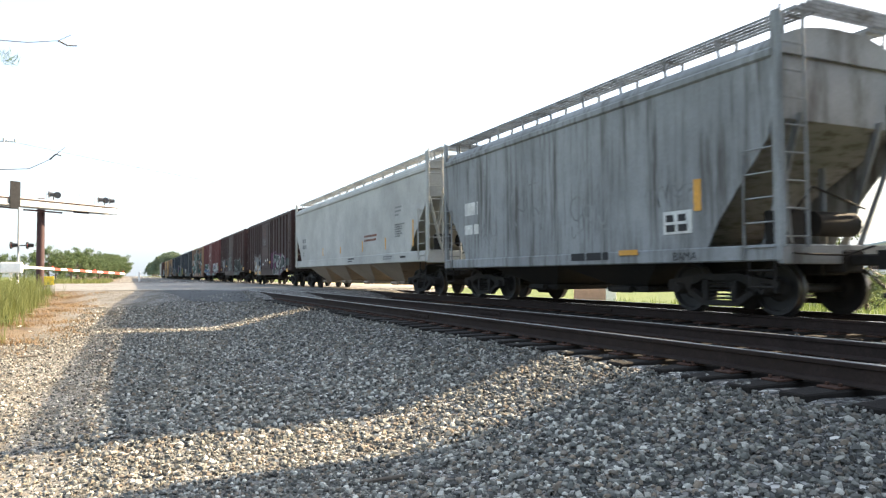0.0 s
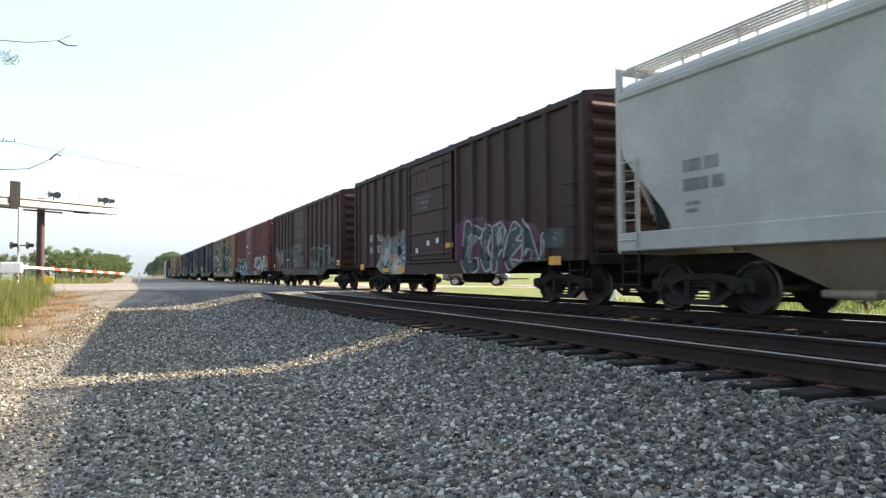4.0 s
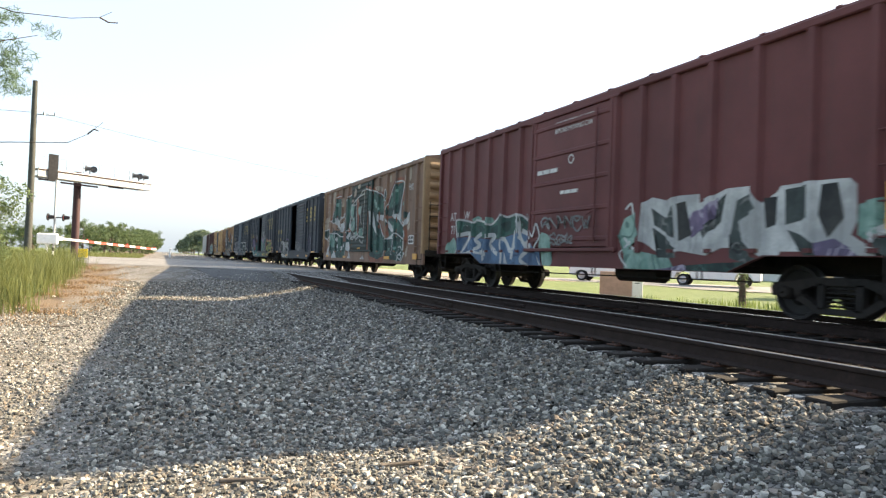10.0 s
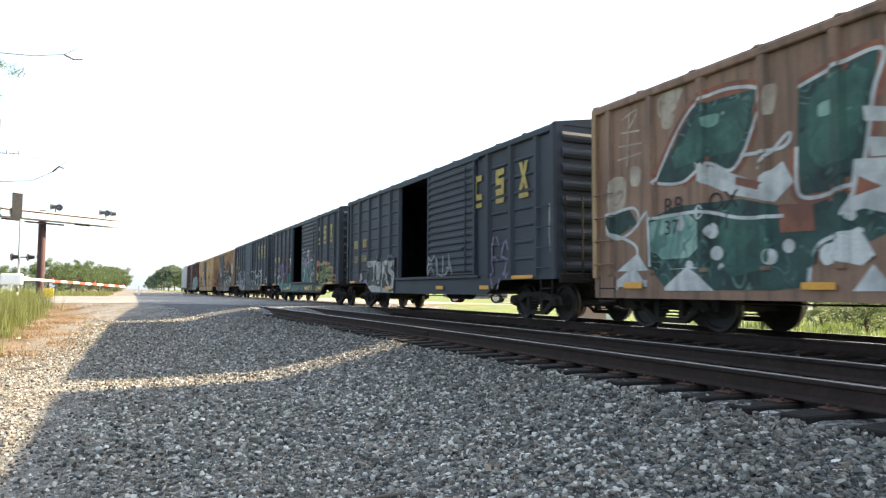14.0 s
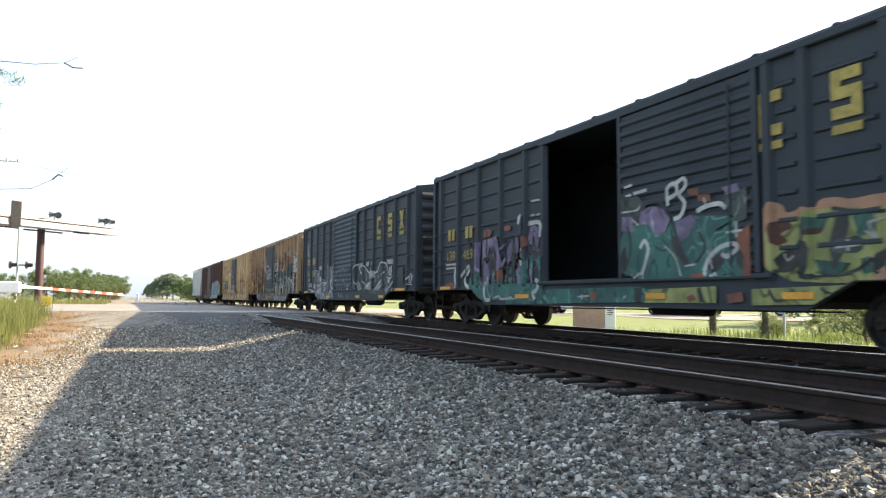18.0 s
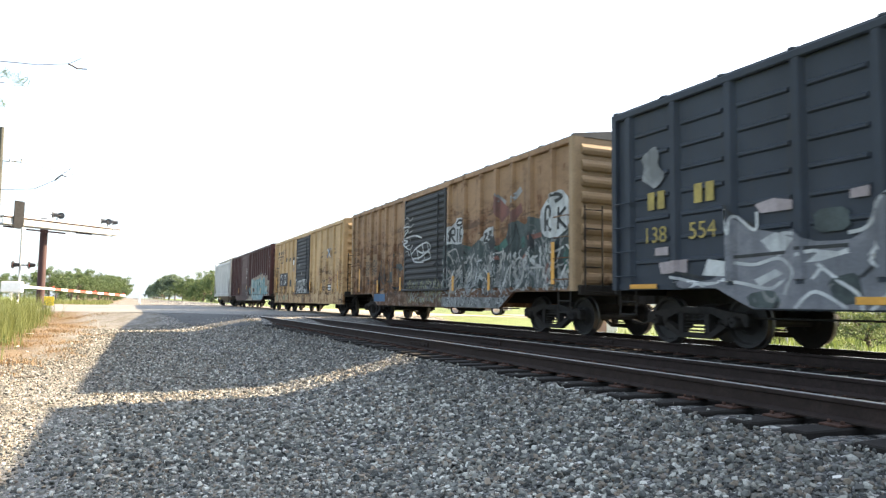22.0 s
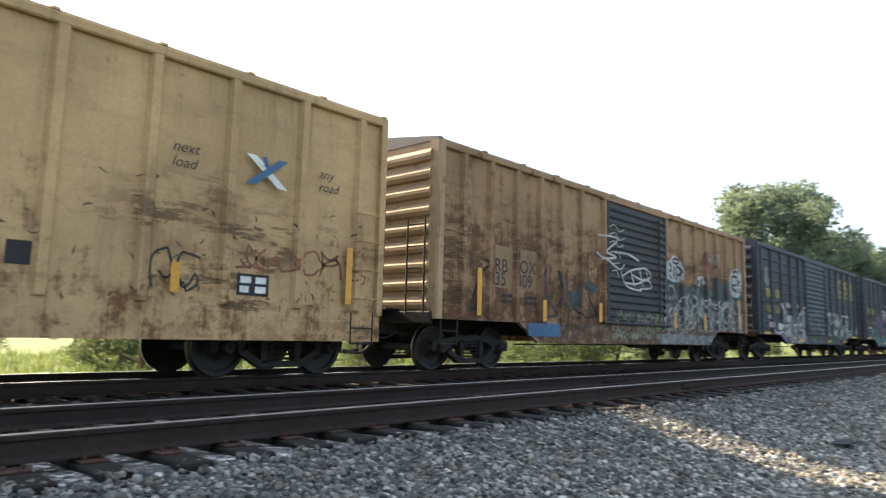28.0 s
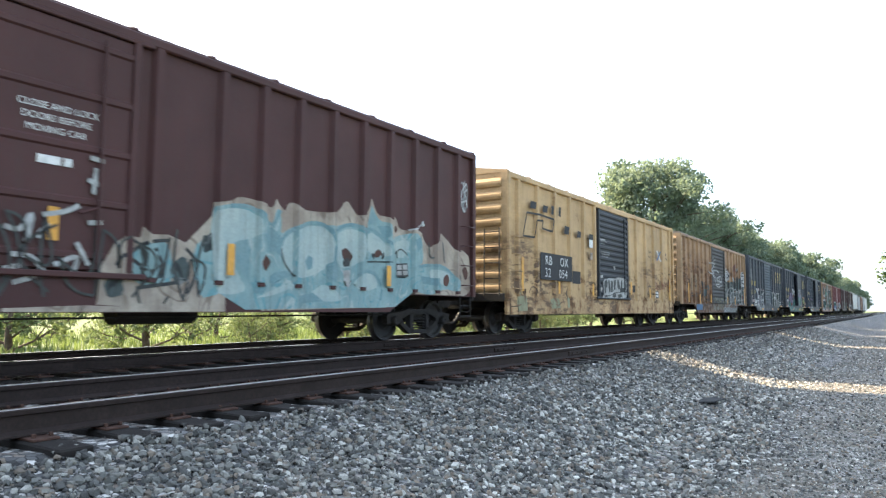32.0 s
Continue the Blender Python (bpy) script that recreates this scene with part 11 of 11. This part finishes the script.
vehicle("pickup_truck", "white pickup truck parked on the side road", 33.0, 34.2, 39.5, WHITECAR, PICKUP, PW, (-1.85, 1.75), 5.6, 1.95)
vehicle("pickup_truck", "dark blue pickup truck on the side road", 39.5, 30.0, 39.5, DARKCAR, PICKUP, PW, (-1.85, 1.75), 5.6, 1.95)
vehicle("car", "dark grey sedan parked past the crossing", 22.6, 43.6, 52, GREYCAR, SEDAN, SW, (-1.5, 1.4), 4.6, 1.8)
vehicle("car", "white sedan parked past the crossing", 28.3, 39.3, 39.5, WHITECAR, SEDAN, SW, (-1.5, 1.4), 4.6, 1.8)
vehicle("car", "white sedan on the side road", 42.5, 27.6, 219.5, WHITECAR, SEDAN, SW, (-1.5, 1.4), 4.6, 1.8)


def shed(label, x, y, turn, w, l, h, rise, wall, roof):
    """A low building with wall boards, a gabled roof, a door and windows."""
    b = thing("building", label, "building", "buildings past the side road", "", pose(x, y, ground_at(x, y) - 0.1, 0, 0, turn))
    m = M()
    m.prism("y", [(-w / 2, 0), (w / 2, 0), (w / 2, h), (0, h + rise), (-w / 2, h)], -l / 2, l / 2)
    part("wall", m, wall, b)
    for s in (-1, 1):
        r = M()
        r.prism("y", [(s * (w / 2 + 0.5), h - 0.5 * rise / (w / 2) + 0.02), (0, h + rise + 0.02), (0, h + rise + 0.2), (s * (w / 2 + 0.5), h - 0.5 * rise / (w / 2) + 0.2)], -l / 2 - 0.4, l / 2 + 0.4)
        part("roof", r, roof, b)
    for k in range(5):
        y0 = -l / 2 + l * (k + 0.3) / 5
        wd = part("window", M().cbox(-w / 2 - 0.05, -w / 2 + 0.02, y0, y0 + l * 0.08, 1.0, 2.2, 0.02), GLASSD, b)
        part("frame", M().cbox(-w / 2 - 0.07, -w / 2 - 0.02, y0 - 0.08, y0 + l * 0.08 + 0.08, 0.92, 1.0, 0.01), WHITEP, wd)
    return b


shed("long pale building with a blue-grey metal roof", 78, 8.5, 0, 18, 26, 4.0, 2.6, WALLW, ROOFBLUE)
shed("pale warehouse with a low metal roof", 78, 54, -20, 20, 34, 3.4, 1.6, WALLW, ROOFBLUE)
plant("tree", LOW[0], 33.5, 25.2, 10, 0.6, "small green tree by the side road", "trees by the side road")

# ---- odd bits on the gravel ----
WOODBIT = plain("grey_old_wood", (0.14, 0.12, 0.1), 0.9, 0, 0.4, 20, 0.5, 0.1)
def litter(kind, label, mesh, mat, x, y, turn, lift=0.0):
    o = tagged(new(kind, mesh.mesh(kind, mat)), label, kind.split("_")[-1], "litter on the gravel")
    o.matrix_world = pose(x, y, ground_at(x, y) + lift, 0, 0, turn)
    return o


stick = M().cbox(-0.16, 0.16, -0.013, 0.013, 0.012, 0.036, 0.006)
for x, y, turn, k in ((0.55, 4.45, -12, 1), (1.6, 4.5, 5, 1), (2.35, -12.5, 60, 1), (3.0, -15.5, 62, 1), (-1.6, 14.0, 10, 1), (-0.2, 21, 4, 1), (0.9, 13.2, -30, 1), (-2.2, 4.6, 8, 1)):
    litter("wood_scrap", "dark splintered wood scrap lying on gravel", stick, WOODBIT, x, y, turn)
slab = M().prism("z", [(-0.32, -0.1), (0.1, -0.14), (0.38, -0.02), (0.2, 0.12), (-0.25, 0.1)], 0.012, 0.03)
litter("flat_scrap", "flat dark scrap of rubber on the lane", slab, TYRE, 2.45, -10.9, 80, 0.03)
for x, y, turn in ((0.72, 3.75, 30), (-3.3, 22.5, 10), (-2.6, 21.0, 60), (-2.9, 26, 0), (-2.2, 19.5, 100)):
    litter("paper_scrap", "crumpled white paper scrap", M().prism("z", [(-0.1, -0.02), (0.02, -0.035), (0.11, 0.01), (0.0, 0.03)], 0.03, 0.042), WHITEP, x, y, turn, 0.01)

# ---- ties, each a piece of its track ----
def lay_ties(tr, y0, y1, far0, far1, seed):
    rng = random.Random(seed)
    y = y0
    while y < y1:
        t = part("tie", TIES, None, tr)
        t.matrix_basis = pose(rng.uniform(-0.05, 0.05), y, rng.uniform(-0.012, 0.0), 0, 0, rng.uniform(-1.2, 1.2))
        y += 0.508 + rng.uniform(-0.03, 0.03)
    m = M()
    for a, b in ((far0, y0 - 0.5), (66.0, far1)):
        y = a
        while y < b:
            m.box(-1.3, 1.3, y - 0.115, y + 0.115, -0.36, -0.2)
            y += 0.51
    tagged(part("tie", m, TIE, tr), "far dark ties", kind="stuff")


lay_ties(near_track, -48, 31.0, -160, 150, 5)
lay_ties(far_track, -30, 29.5, -120, 120, 6)


# ---- ballast: loose crushed stones ----
def stones(areas, seed):
    rng = np.random.default_rng(seed)
    pos, size = [], []
    for x0, x1, y0, y1, per, r0, r1 in areas:
        n = int((x1 - x0) * (y1 - y0) * per)
        p = np.stack([rng.uniform(x0, x1, n), rng.uniform(y0, y1, n)], -1)
        pos.append(p)
        size.append(r0 + (r1 - r0) * rng.random(n) ** 1.8)
    p, s = np.concatenate(pos), np.concatenate(size)
    on = np.abs(np.abs(p[:, 0] - 7.823) - 2.076) < 1.32          # over the ties: only between them
    tie = np.abs(((p[:, 1] + 48) % 0.508) - 0.254) > 0.1
    rail = np.min(np.abs(p[:, :1] - np.array([[NEAR_X - 0.7525, NEAR_X + 0.7525, FAR_X - 0.7525, FAR_X + 0.7525]])), 1) < 0.16
    keep = ~(on & tie) & ~rail
    p, s = p[keep], s[keep]
    n = len(p)
    cube = np.array([(x, y, z) for z in (-0.76, 0.76) for y in (-0.76, 0.76) for x in (-0.76, 0.76)] + [(0, 0, 1), (0, -1, 0), (0, 1, 0), (-1, 0, 0), (1, 0, 0)], float)
    q = cube[None] * rng.uniform(0.62, 1.12, (n, 13, 3)) + rng.normal(0, 0.1, (n, 13, 3))
    q *= (s[:, None] * np.stack([rng.uniform(0.75, 1.35, n), rng.uniform(0.7, 1.2, n), rng.uniform(0.55, 0.95, n)], -1))[:, None, :]
    a, b = rng.uniform(0, 2 * np.pi, n), rng.normal(0, 0.75, n)
    cb, sb = np.cos(b)[:, None], np.sin(b)[:, None]
    x, z = q[..., 0] * cb + q[..., 2] * sb, -q[..., 0] * sb + q[..., 2] * cb
    ca, sa = np.cos(a)[:, None], np.sin(a)[:, None]
    x, y = x * ca - q[..., 1] * sa, x * sa + q[..., 1] * ca
    zz = height(p[:, 0], p[:, 1]) + s * rng.uniform(-0.35, 0.75, n)
    co = np.stack([x + p[:, :1], y + p[:, 1:], z + zz[:, None]], -1).reshape(-1, 3)
    f = np.array([t for c, ring in ((8, (4, 5, 7, 6)), (9, (0, 1, 5, 4)), (10, (2, 6, 7, 3)), (11, (0, 4, 6, 2)), (12, (1, 3, 7, 5))) for t in ((ring[k], ring[(k + 1) % 4], c) for k in range(4))])
    return co, (f[None] + 13 * np.arange(n)[:, None, None]).reshape(-1, 3)


BALLAST = [(1.7, 4.62, 1.2, 6.0, 1250, 0.007, 0.029), (-0.4, 1.7, 1.2, 6.0, 1500, 0.006, 0.022), (-0.4, 4.62, 6.0, 9.0, 950, 0.007, 0.03), (-4.0, -0.4, 2.0, 9.0, 620, 0.007, 0.022), (-0.5, 4.62, 9.0, 18.0, 460, 0.009, 0.029), (-3.5, -0.5, 9.0, 18.0, 400, 0.007, 0.022),
           (-1.5, 4.62, 18.0, 30.0, 210, 0.011, 0.032), (1.8, 4.62, -6.0, 1.2, 1150, 0.007, 0.031), (1.3, 1.8, -6.0, 1.2, 1200, 0.006, 0.022), (1.3, 4.62, -9.0, -6.0, 800, 0.008, 0.032), (-0.6, 1.3, -9.0, -1.5, 900, 0.005, 0.017), (-0.8, 1.5, -16.0, -9.0, 420, 0.007, 0.02),
           (-1.2, 1.6, -26.0, -16.0, 190, 0.009, 0.024), (-0.6, 2.1, -45.0, -26.0, 60, 0.013, 0.03), (1.5, 4.62, -20.0, -9.0, 480, 0.011, 0.034), (2.0, 4.62, -45.0, -20.0, 110, 0.017, 0.042),
           (11.2, 13.6, -12.0, 24.0, 40, 0.02, 0.045)]
# a darker stone between and beside the rails of both tracks
DARK_BALLAST = [(4.62, 11.2, -14.0, 22.0, 110, 0.016, 0.036)]
tagged(new("ballast", raw_mesh("ballast", *stones(BALLAST, 11), [STONE])), "loose grey crushed-stone ballast along the tracks", "ballast", kind="stuff")
tagged(new("ballast", raw_mesh("ballast", *stones(DARK_BALLAST, 12), [plain("dark_stone", (0.05, 0.047, 0.044), 0.9, 0, 0.5, 60, 0.3, 0.2, (0.09, 0.08, 0.07))])), "dark ballast between the rails", "ballast", kind="stuff")


# ---- what moves ----
def motions():
    for car, mid in CARS:
        walk(car, [(t, pose(FAR_X, mid - gone(t), 0)) for t in [2.0 * k for k in range(17)]])
    times = [32.0 * k / 384 for k in range(385)]
    turns = [(t, math.degrees(gone(t) / WR)) for t in times]
    for ob, y in SETS:
        walk(ob, [(t, pose(0, y, WR, a)) for t, a in turns])


motions()
